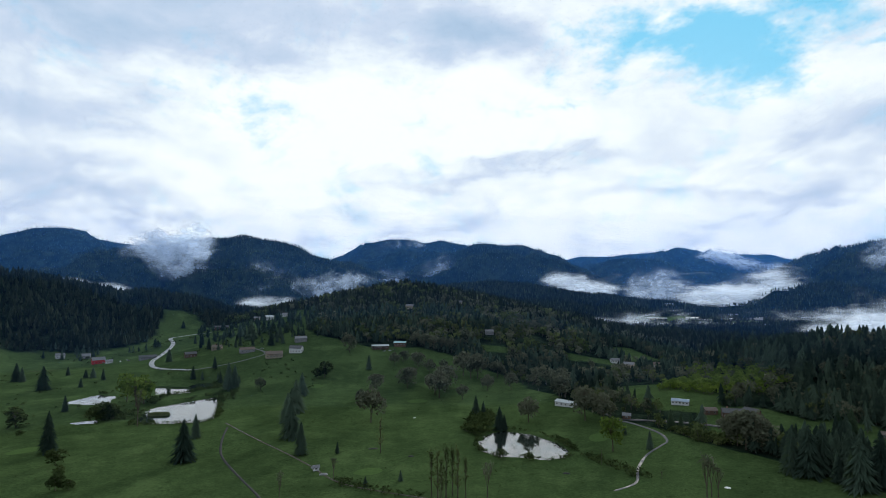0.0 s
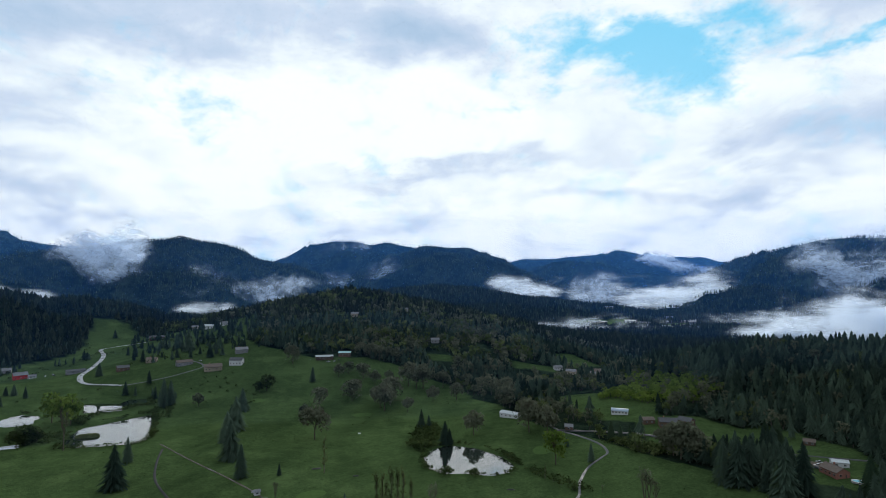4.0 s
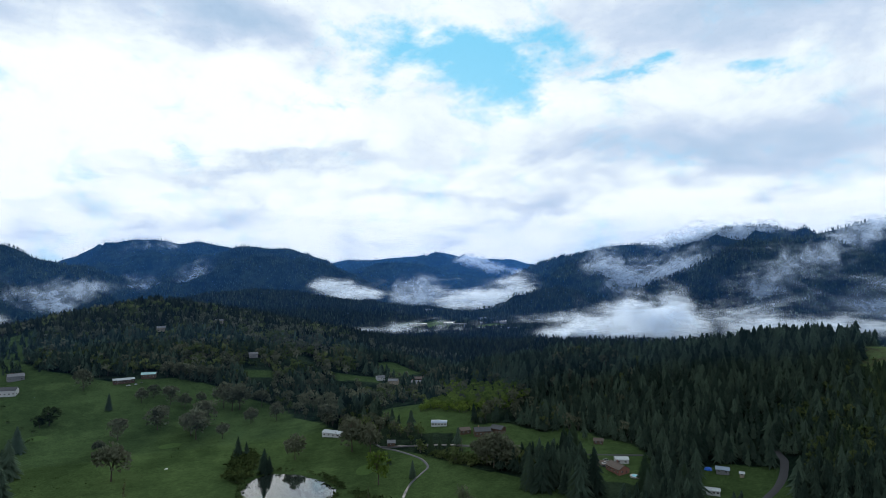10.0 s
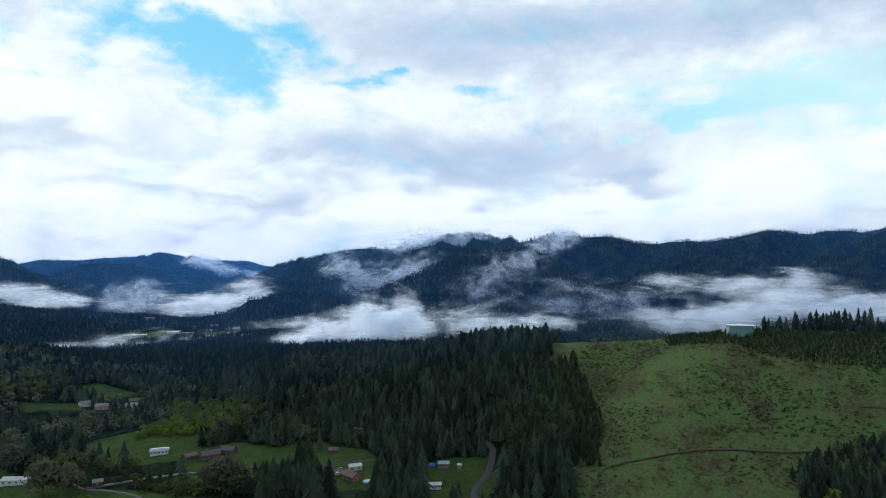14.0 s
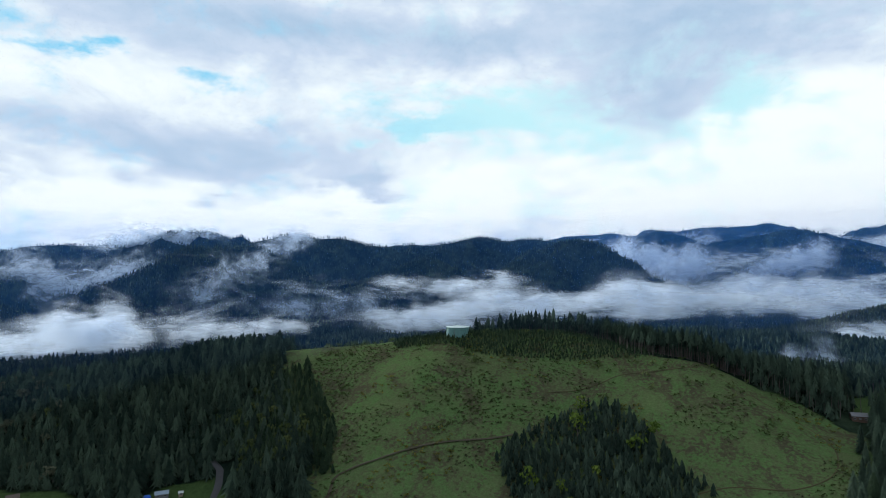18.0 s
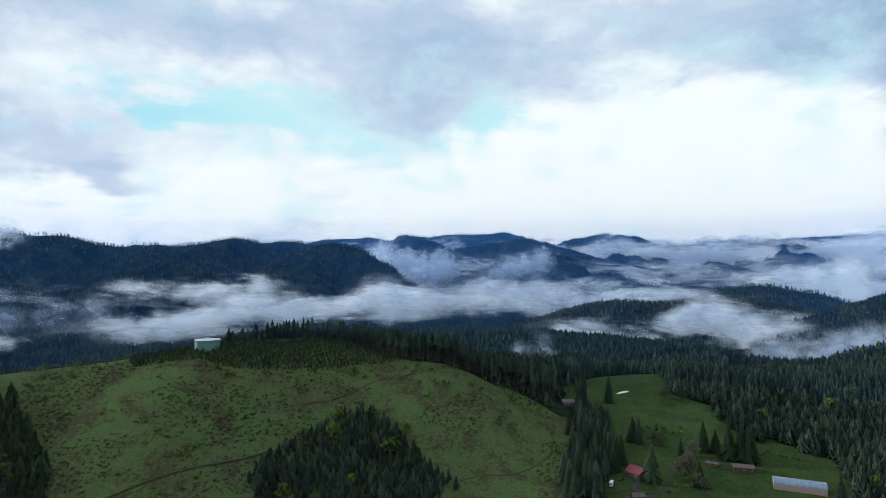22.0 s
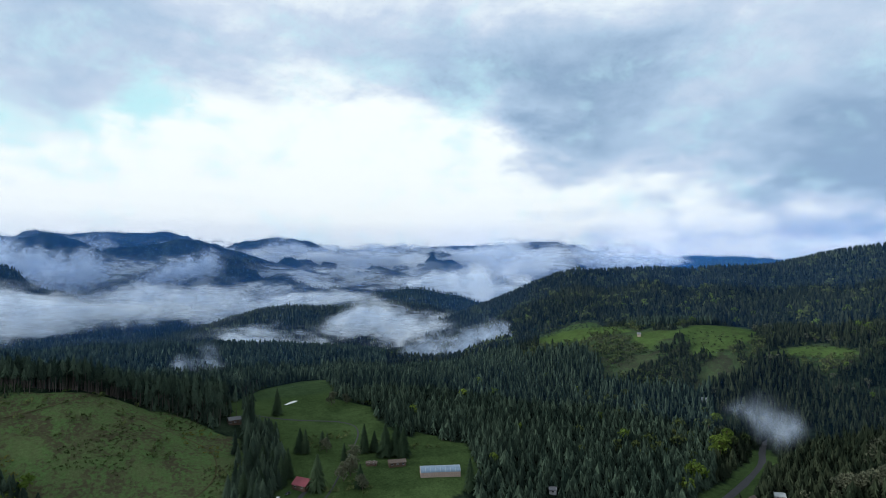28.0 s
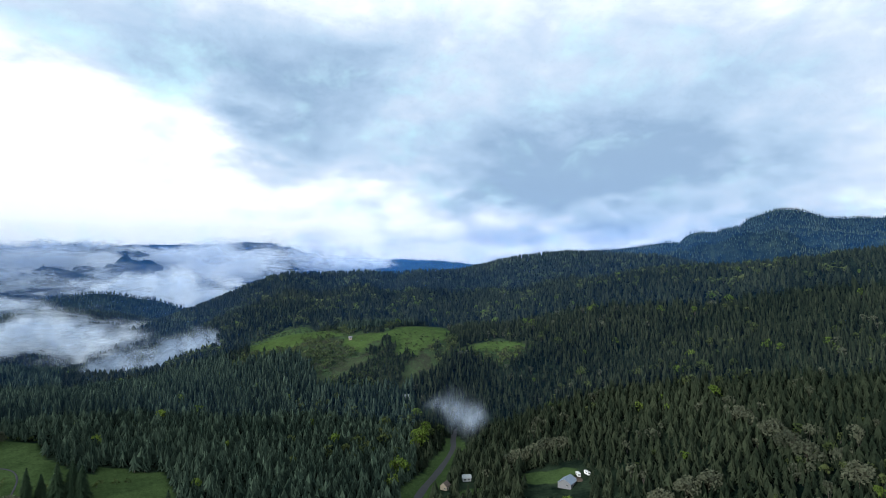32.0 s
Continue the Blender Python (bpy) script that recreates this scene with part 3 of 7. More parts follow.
GROVE = [(419, 93), (447, 82), (473, 59), (497, 38), (500, 14), (480, -7), (444, -29), (403, -52), (427, -49), (396, -38), (380, 20), (384, 70)]


def mesh_from(name, verts, faces, mat, smooth=False):
    """A mesh from arrays: verts (n, 3), faces (m, 3 or 4)."""
    me = bpy.data.meshes.new(name)
    verts, faces = np.asarray(verts, np.float32), np.asarray(faces, np.int32)
    k = faces.shape[1]
    me.vertices.add(len(verts)), me.loops.add(faces.size), me.polygons.add(len(faces))
    me.vertices.foreach_set("co", verts.ravel())
    me.loops.foreach_set("vertex_index", faces.ravel())
    me.polygons.foreach_set("loop_start", np.arange(0, faces.size, k, dtype=np.int32))
    me.polygons.foreach_set("use_smooth", np.full(len(faces), smooth))
    me.materials.append(mat)
    me.update(calc_edges=True)
    return me


def cover_of(x, y):
    """How much turf, logged slope and pasture there is at a place, 0 to 1 each; the rest is forest floor."""
    wx, wy = x + 5 * fbm(x / 40, y / 40, 3, 3), y + 5 * fbm(x / 40, y / 40, 3, 4)
    turf = np.zeros(x.shape)
    for ring in TURF:
        turf = np.maximum(turf, inside(wx, wy, ring))
    logged = np.maximum(inside(wx, wy, LOGGED), 0.55 * (inside(wx, wy, GLADES[0]) | inside(wx, wy, GLADES[1])))
    field = np.zeros(x.shape)
    for ring in FIELDS:
        field = np.maximum(field, inside(wx, wy, ring))
    return turf, logged, field


def build_ground():
    bearings = np.radians(np.concatenate([np.arange(44, -200, -0.45), np.arange(-200, -316.1, -4.0)]))
    rings = np.concatenate([[0.0, 60, 120, 170, 220], np.geomspace(250, 320, 20)[:-1], np.geomspace(320, 1050, 215)[:-1], np.geomspace(1050, 4960, 175)])
    b, r = np.meshgrid(bearings, rings, indexing="ij")
    x, y = -r * np.sin(b), r * np.cos(b)
    z = land(x, y)
    # Horizon as seen from just above the camera's highest point.
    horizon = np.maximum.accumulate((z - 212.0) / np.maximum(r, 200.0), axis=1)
    n, k = b.shape
    i = (np.arange(n - 1)[:, None] * k + np.arange(k - 1)[None]).ravel()
    faces = np.stack([i, i + k, i + k + 1, i + 1], -1)
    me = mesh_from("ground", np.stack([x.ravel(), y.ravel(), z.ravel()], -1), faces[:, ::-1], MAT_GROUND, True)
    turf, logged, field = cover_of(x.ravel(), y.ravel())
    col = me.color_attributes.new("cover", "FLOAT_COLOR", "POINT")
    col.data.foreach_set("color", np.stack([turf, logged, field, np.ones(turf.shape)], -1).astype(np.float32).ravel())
    tagged(new("ground", me), "valley floor and forested mountains in green, darkened under the trees", "ground", kind="structure")
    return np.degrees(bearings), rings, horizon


SKYLINE = build_ground()


def seen_from_camera(x, y, top):
    """Whether a treetop shows to the camera over the land before it; trees out of its sight are left out."""
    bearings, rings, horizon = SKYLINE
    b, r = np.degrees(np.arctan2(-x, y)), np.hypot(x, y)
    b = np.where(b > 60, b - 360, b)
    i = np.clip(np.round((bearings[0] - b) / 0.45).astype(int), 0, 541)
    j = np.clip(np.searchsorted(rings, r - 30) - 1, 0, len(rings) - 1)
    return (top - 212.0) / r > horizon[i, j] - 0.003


# ---------------------------------------------------------------- woods
def fir_shape(tiers, points, seed, slim=0.2, trunk=True, droop=0.3, start=0.1):
    """A unit-high conifer: a tapered trunk and close, ragged skirts of boughs that narrow to a sharp tip. Returns verts, triangles, bark."""
    rng = np.random.RandomState(seed)
    v, f, bark = [], [], []
    if trunk:
        v += [(0.016 * math.cos(k * 2.1), 0.016 * math.sin(k * 2.1), -0.06) for k in range(3)] + [(0, 0, 0.8)]
        for k in range(3):
            f.append((k, (k + 1) % 3, 3)), bark.append(1)
    lean, gap = rng.rand() * 6.28, (1 - start) / tiers
    for t in range(tiers):
        s = (t + 0.35 * rng.rand()) / tiers
        z0 = start + (1 - start) * s
        rad = slim * (1 - s) ** 0.85 * (0.74 + 0.45 * rng.rand()) * (0.75 if t == 0 else 1.0) + 0.008
        first = len(v)
        v.append((0, 0, 1.0 if t == tiers - 1 else min(1.0, z0 + 2.1 * gap)))
        turn = rng.rand() * 6.28
        for k in range(points * 2):
            a = turn + math.pi * (k + 0.5 * rng.rand()) / points
            side = 1 + 0.18 * math.cos(a - lean)
            if k % 2 == 0:
                r, z = rad * side * (0.7 + 0.6 * rng.rand()), z0 - rad * (droop + 0.35 * rng.rand())
            else:
                r, z = rad * side * (0.34 + 0.26 * rng.rand()), z0 + 0.15 * gap * rng.rand()
            v.append((r * math.cos(a), r * math.sin(a), z))
        for k in range(points * 2):
            f.append((first, first + 1 + k, first + 1 + (k + 1) % (points * 2))), bark.append(0)
    return np.array(v), np.array(f), np.array(bark)


def crown_bits(rng, bits, wide, low, size, lobes=7):
    """Many small tufts on a lobed, rounded crown with gaps between them."""
    v, f = [], []
    mid, half = (1 + low) / 2, (1 - low) / 2
    heads = []
    for k in range(lobes):
        a, u = 6.283 * (k + 0.6 * rng.rand()) / lobes, rng.rand() * 1.5 - 0.75
        out = wide * 0.62 * math.sqrt(max(0.05, 1 - u * u))
        heads.append((out * math.cos(a), out * math.sin(a), mid + half * 0.72 * u, wide * (0.36 + 0.22 * rng.rand())))
    heads.append((0, 0, mid + half * 0.5, wide * 0.5))
    for _ in range(bits):
        hx, hy, hz, hr = heads[rng.randint(len(heads))]
        d = rng.randn(3)
        d /= np.linalg.norm(d)
        d[2] = abs(d[2]) * (1 if rng.rand() < 0.75 else -1)
        r = hr * (0.7 + 0.4 * rng.rand())
        c = np.array([hx + d[0] * r, hy + d[1] * r, min(hz + d[2] * r, 1.0)])
        q = rng.randn(2, 3)
        s = size * (0.55 + 0.9 * rng.rand())
        n = len(v)
        v.extend([tuple(c + s * q[0] / np.linalg.norm(q[0])), tuple(c + s * q[1] / np.linalg.norm(q[1])), tuple(c - s * (q[0] + q[1]) / np.linalg.norm(q[0] + q[1]))])
        f.append((n, n + 1, n + 2))
    return v, f


def broad_shape(seed, bits=70, wide=0.36, low=0.12, size=0.09):
    """A unit-high broadleaf tree: a forked trunk and a lobed crown of many small tufts."""
    rng = np.random.RandomState(seed)
    v, f, bark = [], [], []
    for k in range(3):
        v.append((0.022 * math.cos(k * 2.1), 0.022 * math.sin(k * 2.1), -0.05))
    for fork in range(3):
        a = fork * 2.1 + rng.rand()
        v.append((0.16 * math.cos(a), 0.16 * math.sin(a), 0.6))
        for k in range(3):
            f.append((k, (k + 1) % 3, 3 + fork)), bark.append(1)
    cv, cf = crown_bits(rng, bits, wide, low, size)
    n = len(v)
    return np.array(v + cv), np.array(f + [tuple(i + n for i in t) for t in cf]), np.array(bark + [0] * len(cf))


def scatter(shapes, x, y, height, width, seed):
    """Many trees of a few shapes in one pair of arrays, each turned and scaled by itself."""
    rng = np.random.RandomState(seed)
    pick = rng.randint(0, len(shapes), len(x))
    z = land(x, y)
    turn, lean = rng.rand(len(x)) * 6.28, 0.03 * rng.randn(len(x), 2)
    own = rng.rand(len(x))
    vs, fs, tones, woody, base = [], [], [], [], 0
    for k, (v, f, bark) in enumerate(shapes):
        m = np.where(pick == k)[0]
        if not len(m):
            continue
        c, s = np.cos(turn[m])[:, None], np.sin(turn[m])[:, None]
        h, w = height[m][:, None], (height[m] * width[m])[:, None]
        px = (v[None, :, 0] * c - v[None, :, 1] * s) * w + lean[m, :1] * v[None, :, 2] * h + x[m][:, None]
        py = (v[None, :, 0] * s + v[None, :, 1] * c) * w + lean[m, 1:] * v[None, :, 2] * h + y[m][:, None]
        pz = v[None, :, 2] * h + z[m][:, None]
        vs.append(np.stack([px, py, pz], -1).reshape(-1, 3))
        fs.append((f[None] + (np.arange(len(m)) * len(v))[:, None, None] + base).reshape(-1, 3))
        tones.append(np.repeat(own[m], len(v)))
        woody.append(np.tile(bark, len(m)))
        base += len(m) * len(v)
    return np.concatenate(vs), np.concatenate(fs), np.concatenate(tones), np.concatenate(woody)


def spread(b0, b1, r0, r1, spacing, seed):
    """Places in a sector, on a jittered grid."""
    rng = np.random.RandomState(seed)
    xs, ys = at(np.linspace(b0, b1, 60), r1)
    x0, x1, y0, y1 = min(xs.min(), 0), max(xs.max(), 0), min(ys.min(), 0), max(ys.max(), 0)
    gx, gy = np.meshgrid(np.arange(x0, x1, spacing), np.arange(y0, y1, spacing))
    x = gx.ravel() + spacing * 0.9 * (rng.rand(gx.size) - 0.5)
    y = gy.ravel() + spacing * 0.9 * (rng.rand(gx.size) - 0.5)
    b, r = np.degrees(np.arctan2(-x, y)), np.hypot(x, y)
    b = np.where(b > 60, b - 360, b)
    m = (r > r0) & (r < r1) & (b < max(b0, b1)) & (b > min(b0, b1))
    return x[m], y[m]


def open_land(x, y):
    """Where no forest stands."""
    turf, logged, field = cover_of(x, y)
    bare = (turf > 0) | (logged > 0) | (field > 0)
    for ring in GLADES:
        bare |= inside(x, y, ring)
    for ring in [p[0] for p in PONDS]:
        bare |= inside(x, y, ring, 4.0)
    return bare


# Clearings round houses, roads and lawns, with strips opened towards the camera: place, radius, strip length.
CAMERA_CLEARINGS = [(123, 593, 14, 60), (221, 550, 14, 70), (247, 506, 24, 45), (297, 372, 18, 55), (164, 528, 7, 40), (333, 317, 10, 50), (330, 439, 8, 60), (365, 340, 12, 60),
         (403, -179, 16, 60), (391, -252, 14, 60), (357, -267, 26, 60), (542, -173, 10, 60), (125, -478, 24, 50), (209, -444, 6, 40), (201, -470, 7, 40),
         (292, -321, 6, 50), (74, 939, 9, 40), (-91, 852, 26, 60), (-65, 867, 20, 60), (-213, 877, 20, 60), (278, 790, 10, 55), (306, 842, 10, 60), (248, 848, 9, 60), (290, 812, 12, 60), (262, 828, 10, 60), (30, 1120, 8, 36), (-60, 1060, 8, 36), (375, 297, 9, 62), (400, 312, 8, 62), (349, 289, 9, 40),
         (198, 858, 16, 70), (232, 850, 14, 70), (78, 876, 12, 60), (152, 930, 14, 60), (316, 890, 13, 60)]
# Banks with brush and young broadleaf trees in place of the forest.
BANKS = [[(262, 652), (285, 700), (330, 625), (332, 560), (292, 520), (258, 545), (232, 560), (200, 556), (190, 590), (240, 620)]]


def in_camera_clearing(x, y):
    hit = np.zeros(x.shape, bool)
    for cx, cy, r, view in CAMERA_CLEARINGS:
        ux, uy = -cx / np.hypot(cx, cy), -cy / np.hypot(cx, cy)
        along, across = (x - cx) * ux + (y - cy) * uy, np.abs((x - cx) * uy - (y - cy) * ux)
        hit |= (along > -r) & (along < view) & (across < r)
    return hit


VILLAGE = [(-60, 900), (60, 1040), (190, 1000), (330, 860), (300, 690), (200, 620), (190, 500), (250, 420), (210, 400), (130, 600), (110, 700), (40, 840)]


def wood(name, label, area, spacing, tall, shapes, mat, seed, thin=0.0, only=None, part_of=1.0, rough=0.0, keep_off=()):
    """A stand of trees. only: rings that it keeps to, whatever the cover; part_of: the share of places that carry a tree."""
    x, y = spread(*area, spacing, seed)
    rng = np.random.RandomState(seed + 1)
    if only is None:
        m = ~open_land(x, y) & ~in_camera_clearing(x, y)
    else:
        m = np.any([inside(x, y, r) for r in only], axis=0)
        if name != "garden_brush":
            m &= ~in_camera_clearing(x, y)
    if thin:
        m &= fbm(x / 70, y / 70, 3, seed) > thin
    m &= rng.rand(len(x)) < part_of
    if name in ("ridge_forest", "knoll_forest"):
        m &= ~(inside(x, y, VILLAGE, 25 * 0.4) & (fbm(x / 48, y / 48, 3, 66) > -0.02))
    if name == "ridge_forest":
        m &= ~inside(x, y, BANKS[0])
    for ring in keep_off:
        m &= ~inside(x, y, ring)
    x, y = x[m], y[m]
    h = tall * (0.5 + 0.68 * rng.rand(len(x)) ** 0.8 + (0.25 + rough) * fbm(x / 60, y / 60, 2, seed + 3))
    # Keep only trees that show from the camera; hidden slopes stay bare.
    m = seen_from_camera(x, y, land(x, y) + h)
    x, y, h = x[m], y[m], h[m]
    v, f, tone, woody = scatter(shapes, x, y, h, 0.85 + 0.4 * rng.rand(len(x)), seed + 2)
    me = mesh_from(name, v, f, mat)
    me.materials.append(MAT_TRUNK)
    me.polygons.foreach_set("material_index", woody.astype(np.int32))
    me.attributes.new("tone", "FLOAT", "POINT").data.foreach_set("value", tone.astype(np.float32))
    ob = new(name, me)
    return tagged(ob, label, "forest", kind="stuff")


NEAR = [fir_shape(9, 7, s, w) for s, w in ((1, 0.29), (2, 0.25), (3, 0.34), (4, 0.26), (12, 0.20), (13, 0.31))]
POLES = [fir_shape(6, 5, s, w, start=0.52) for s, w in ((21, 0.13), (22, 0.15), (23, 0.11))]
MIDDLE = [fir_shape(5, 5, s, w) for s, w in ((5, 0.31), (6, 0.26), (7, 0.36), (15, 0.29))]
SMALL = [fir_shape(3, 5, s, w, False) for s, w in ((16, 0.24), (17, 0.28), (18, 0.21))]
FAR = [fir_shape(3, 4, s, 0.27, False) for s in (8, 9, 10)]
DOT = [fir_shape(2, 3, s, w, False) for s, w in ((11, 0.28), (12, 0.32), (14, 0.24))]
BROAD = [broad_shape(s, 90, w) for s, w in ((31, 0.36), (32, 0.44), (33, 0.3))]
BROAD_FAR = [broad_shape(s, 30, 0.42, 0.1, 0.17) for s in (34, 35)]
wood("ridge_forest", "dense dark firs covering the ridge behind the houses", (-12, -66, 400, 800), 6.6, 20.5, NEAR, MAT_NEEDLE, 40, rough=0.2)
wood("hilltop_forest", "tall straight firs with bare lower trunks along the logged hill", (-66, -112, 560, 720), 5.2, 26, POLES, MAT_NEEDLE, 44)
wood("back_forest", "dark firs behind the logged hill", (-60, -122, 690, 1250), 7.5, 17, FAR, MAT_NEEDLE, 45)
wood("knoll_forest", "dark firs on the wooded knoll", (44, -60, 780, 1050), 8.0, 18, MIDDLE, MAT_NEEDLE, 48)
wood("far_knoll_forest", "dark firs on the far side of the knoll", (44, -60, 1050, 1750), 11, 19, FAR, MAT_NEEDLE_DARK, 49)
wood("hill_forest", "close-set firs on the rounded hill", (-100, -152, 400, 660), 5.3, 13.5, MIDDLE, MAT_NEEDLE, 52)
wood("slope_forest", "mixed firs on the mountain slope", (-152, -197, 400, 640), 5.6, 13, MIDDLE, MAT_NEEDLE_DARK, 56, rough=0.15)
wood("hill_top_forest", "small close-set firs over the crown of the rounded hill", (-100, -152, 660, 1000), 5.7, 13.5, SMALL, MAT_NEEDLE, 53)
wood("upper_slope_forest", "small mixed firs higher on the mountain slope", (-152, -197, 640, 1000), 6.0, 13, SMALL, MAT_NEEDLE_DARK, 57, rough=0.15)
wood("mesa_forest", "firs covering the long mountain shoulder", (-122, -197, 1000, 2000), 9.8, 15, FAR, MAT_NEEDLE_DARK, 60)
wood("east_forest", "firs on the low hills across the valley", (-55, -132, 1250, 2100), 10, 15, DOT, MAT_NEEDLE_FAR, 62)
wood("valley_hill_forest", "dark firs on the low hills beyond the knoll", (14, -50, 1750, 2450), 10, 16, DOT, MAT_NEEDLE_DARK, 63)
wood("mountain_forest", "distant firs on the mountainsides", (44, -197, 1750, 3700), 14.5, 15, DOT, MAT_NEEDLE_FAR, 64)
wood("far_mountain_forest", "the farthest firs, high on the mountains", (44, -197, 3700, 4900), 24, 14, DOT, MAT_NEEDLE_FAR, 65)
wood("terrace_firs", "dark firs standing between the hillside houses", (30, 8, 800, 1200), 13, 15, NEAR, MAT_NEEDLE, 68, only=[[(-470, 1110), (-300, 1150), (-200, 1120), (-170, 900), (-255, 905), (-330, 940), (-400, 980)]], part_of=0.5)
wood("row_firs", "a dense row of dark firs at the foot of the wooded hill", (40, 20, 850, 1100), 8, 14, NEAR, MAT_NEEDLE, 69, only=[[(-640, 960), (-560, 985), (-470, 1000), (-470, 975), (-560, 955), (-640, 935)]], part_of=0.8)
wood("village_trees", "budding broadleaf trees between the houses", (6, -40, 560, 1150), 11, 14, BROAD, MAT_BARE, 70, 0.0, part_of=0.5)
wood("village_spring_trees", "yellow-green trees between the houses", (6, -60, 400, 1150), 13, 12, BROAD, MAT_MOSS, 71, -0.05, part_of=0.5)
wood("spring_thicket", "fresh green thicket on the bank", (-20, -34, 560, 760), 5.0, 7, BROAD, MAT_LEAF, 72, only=[[(268, 640), (285, 695), (322, 630), (330, 600), (300, 600)], [(228, 603), (250, 632), (301, 648), (345, 610), (335, 560), (300, 552), (262, 565)], [(215, 600), (240, 640), (262, 630), (250, 600)]])
wood("knoll_broadleaf", "pale budding trees on the knoll", (20, -14, 850, 1450), 13, 16, BROAD_FAR, MAT_MOSS, 74, 0.0, part_of=0.4)
wood("knoll_pale_trees", "grey-green budding trees on the knoll", (16, -14, 880, 1450), 19, 16, BROAD_FAR, MAT_BARE, 75, 0.0, part_of=0.5)
wood("slope_broadleaf", "pale mossy broadleaf trees among the firs", (-152, -197, 400, 1000), 15, 12, BROAD, MAT_BARE, 76, 0.16, part_of=0.4)
wood("slope_mossy", "olive mossy broadleaf trees among the firs", (-140, -197, 400, 1000), 15, 12, BROAD, MAT_MOSS, 77, 0.12, part_of=0.4)
wood("slope_spring", "yellow-green maples coming into leaf", (-118, -197, 420, 1300), 26, 13, BROAD, MAT_LEAF, 78, part_of=0.09)
wood("mesa_broadleaf", "pale budding trees on the mountain shoulder", (-130, -190, 1050, 1850), 26, 16, BROAD_FAR, MAT_MOSS, 80, -0.1, part_of=0.6)
wood("plantation", "rows of young planted firs", (-68, -105, 500, 720), 2.9, 4.4, MIDDLE, MAT_NEEDLE_YOUNG, 82, only=[YOUNG])
wood("grove", "dense half-grown firs on the logged slope", (-68, -112, 300, 560), 4.0, 9.8, MIDDLE, MAT_NEEDLE, 84, only=[GROVE])
wood("edge_saplings", "young firs along the edge of the clearing", (-40, -68, 380, 620), 4.6, 12, NEAR, MAT_NEEDLE_YOUNG, 86, only=[[(430, 330), (520, 345), (560, 372), (600, 392), (612, 372), (550, 322), (500, 280), (435, 228), (385, 205), (380, 265), (410, 300)]])
wood("grove_maples", "yellow-green young maples among the half-grown firs", (-68, -112, 300, 560), 14, 16, BROAD, MAT_LEAF, 85, only=[GROVE], part_of=0.13)
wood("thicket_leaves", "bright young leaves in the thicket on the bank", (-20, -34, 560, 760), 11, 8, BROAD, MAT_LEAF, 73, only=[[(228, 603), (250, 632), (301, 648), (345, 610), (335, 560), (300, 552), (262, 565)]], part_of=0.6)
wood("edge_maples", "spring-green young trees along the edge of the clearing", (-40, -68, 380, 640), 11, 12, BROAD, MAT_MOSS, 87, only=[[(430, 330), (520, 350), (560, 370), (485, 297), (430, 245), (385, 228), (380, 265), (410, 300)]], part_of=0.7)


def low_growth(name, label, area, spacing, tall, mat, seed, only, thin, keep_off=()):
    """Brush: knee- to man-high tufts."""
    shapes = [broad_shape(s, 14, 0.75, 0.0, 0.3) for s in (91, 92, 93)]
    return wood(name, label, area, spacing, tall, shapes, mat, seed, thin, only, keep_off=keep_off)


MAT_BRUSH = foliage("dead_brush", (0.022, 0.027, 0.016), (0.050, 0.056, 0.032), scale=0.1)
MAT_GORSE = foliage("yellowing_shrub", (0.06, 0.062, 0.016), (0.13, 0.125, 0.035), scale=0.1)
MAT_GREENBRUSH = foliage("green_brush", (0.018, 0.030, 0.012), (0.045, 0.062, 0.022), scale=0.1)
low_growth("brush_piles", "dark brush and slash scattered over the logged slope", (-50, -115, 330, 720), 4.2, 1.3, MAT_BRUSH, 90, [LOGGED], 0.34)
low_growth("slope_shrubs", "green shrubs scattered over the logged slope", (-50, -115, 330, 720), 4.6, 1.7, MAT_GREENBRUSH, 93, [LOGGED], 0.22)
low_growth("gorse", "yellowing shrubs on the logged slope", (-50, -115, 330, 720), 7.5, 2.4, MAT_GORSE, 96, [LOGGED], 0.36)
low_growth("slope_saplings", "young trees springing up on the logged slope", (-50, -115, 330, 720), 16, 5.0, MAT_MOSS, 97, [LOGGED], 0.16)
low_growth("shore_brush", "brush along the pond shores and creek", (30, -30, 330, 900), 4.2, 3.0, MAT_GREENBRUSH, 99,
           [[(24, 500), (36, 520), (53, 534), (80, 520), (100, 490), (108, 470), (104, 455), (95, 480), (76, 514), (53, 525), (36, 512)], [(104, 450), (112, 425), (130, 392), (145, 372), (155, 380), (128, 420), (112, 455)],
            [(-345, 540), (-350, 580), (-300, 600), (-296, 560)], [(-300, 620), (-310, 660), (-280, 690), (-250, 690), (-235, 640), (-225, 640), (-240, 700), (-290, 705), (-330, 650)], [(-70, 400), (-30, 378), (30, 358), (30, 350), (-34, 366), (-75, 392)],
            [(190, 500), (240, 455), (300, 425), (262, 420), (215, 445), (180, 490)]], -0.3)
low_growth("pasture_brush", "brush dotted over the pasture", (-130, -165, 600, 1100), 7, 4.0, MAT_GREENBRUSH, 102, GLADES[:2], 0.05, FIELDS)
low_growth("pasture_shrubs", "small shrubs dotted over the pastures", (-130, -165, 600, 1100), 9, 2.6, MAT_GREENBRUSH, 103, FIELDS[:3], 0.1)
wood("glade_trees", "clumps of firs standing between the pastures", (-130, -165, 600, 1100), 5.5, 9, MIDDLE, MAT_NEEDLE_DARK, 105, -0.06, only=[r for r in GLADES[:2]], keep_off=FIELDS)
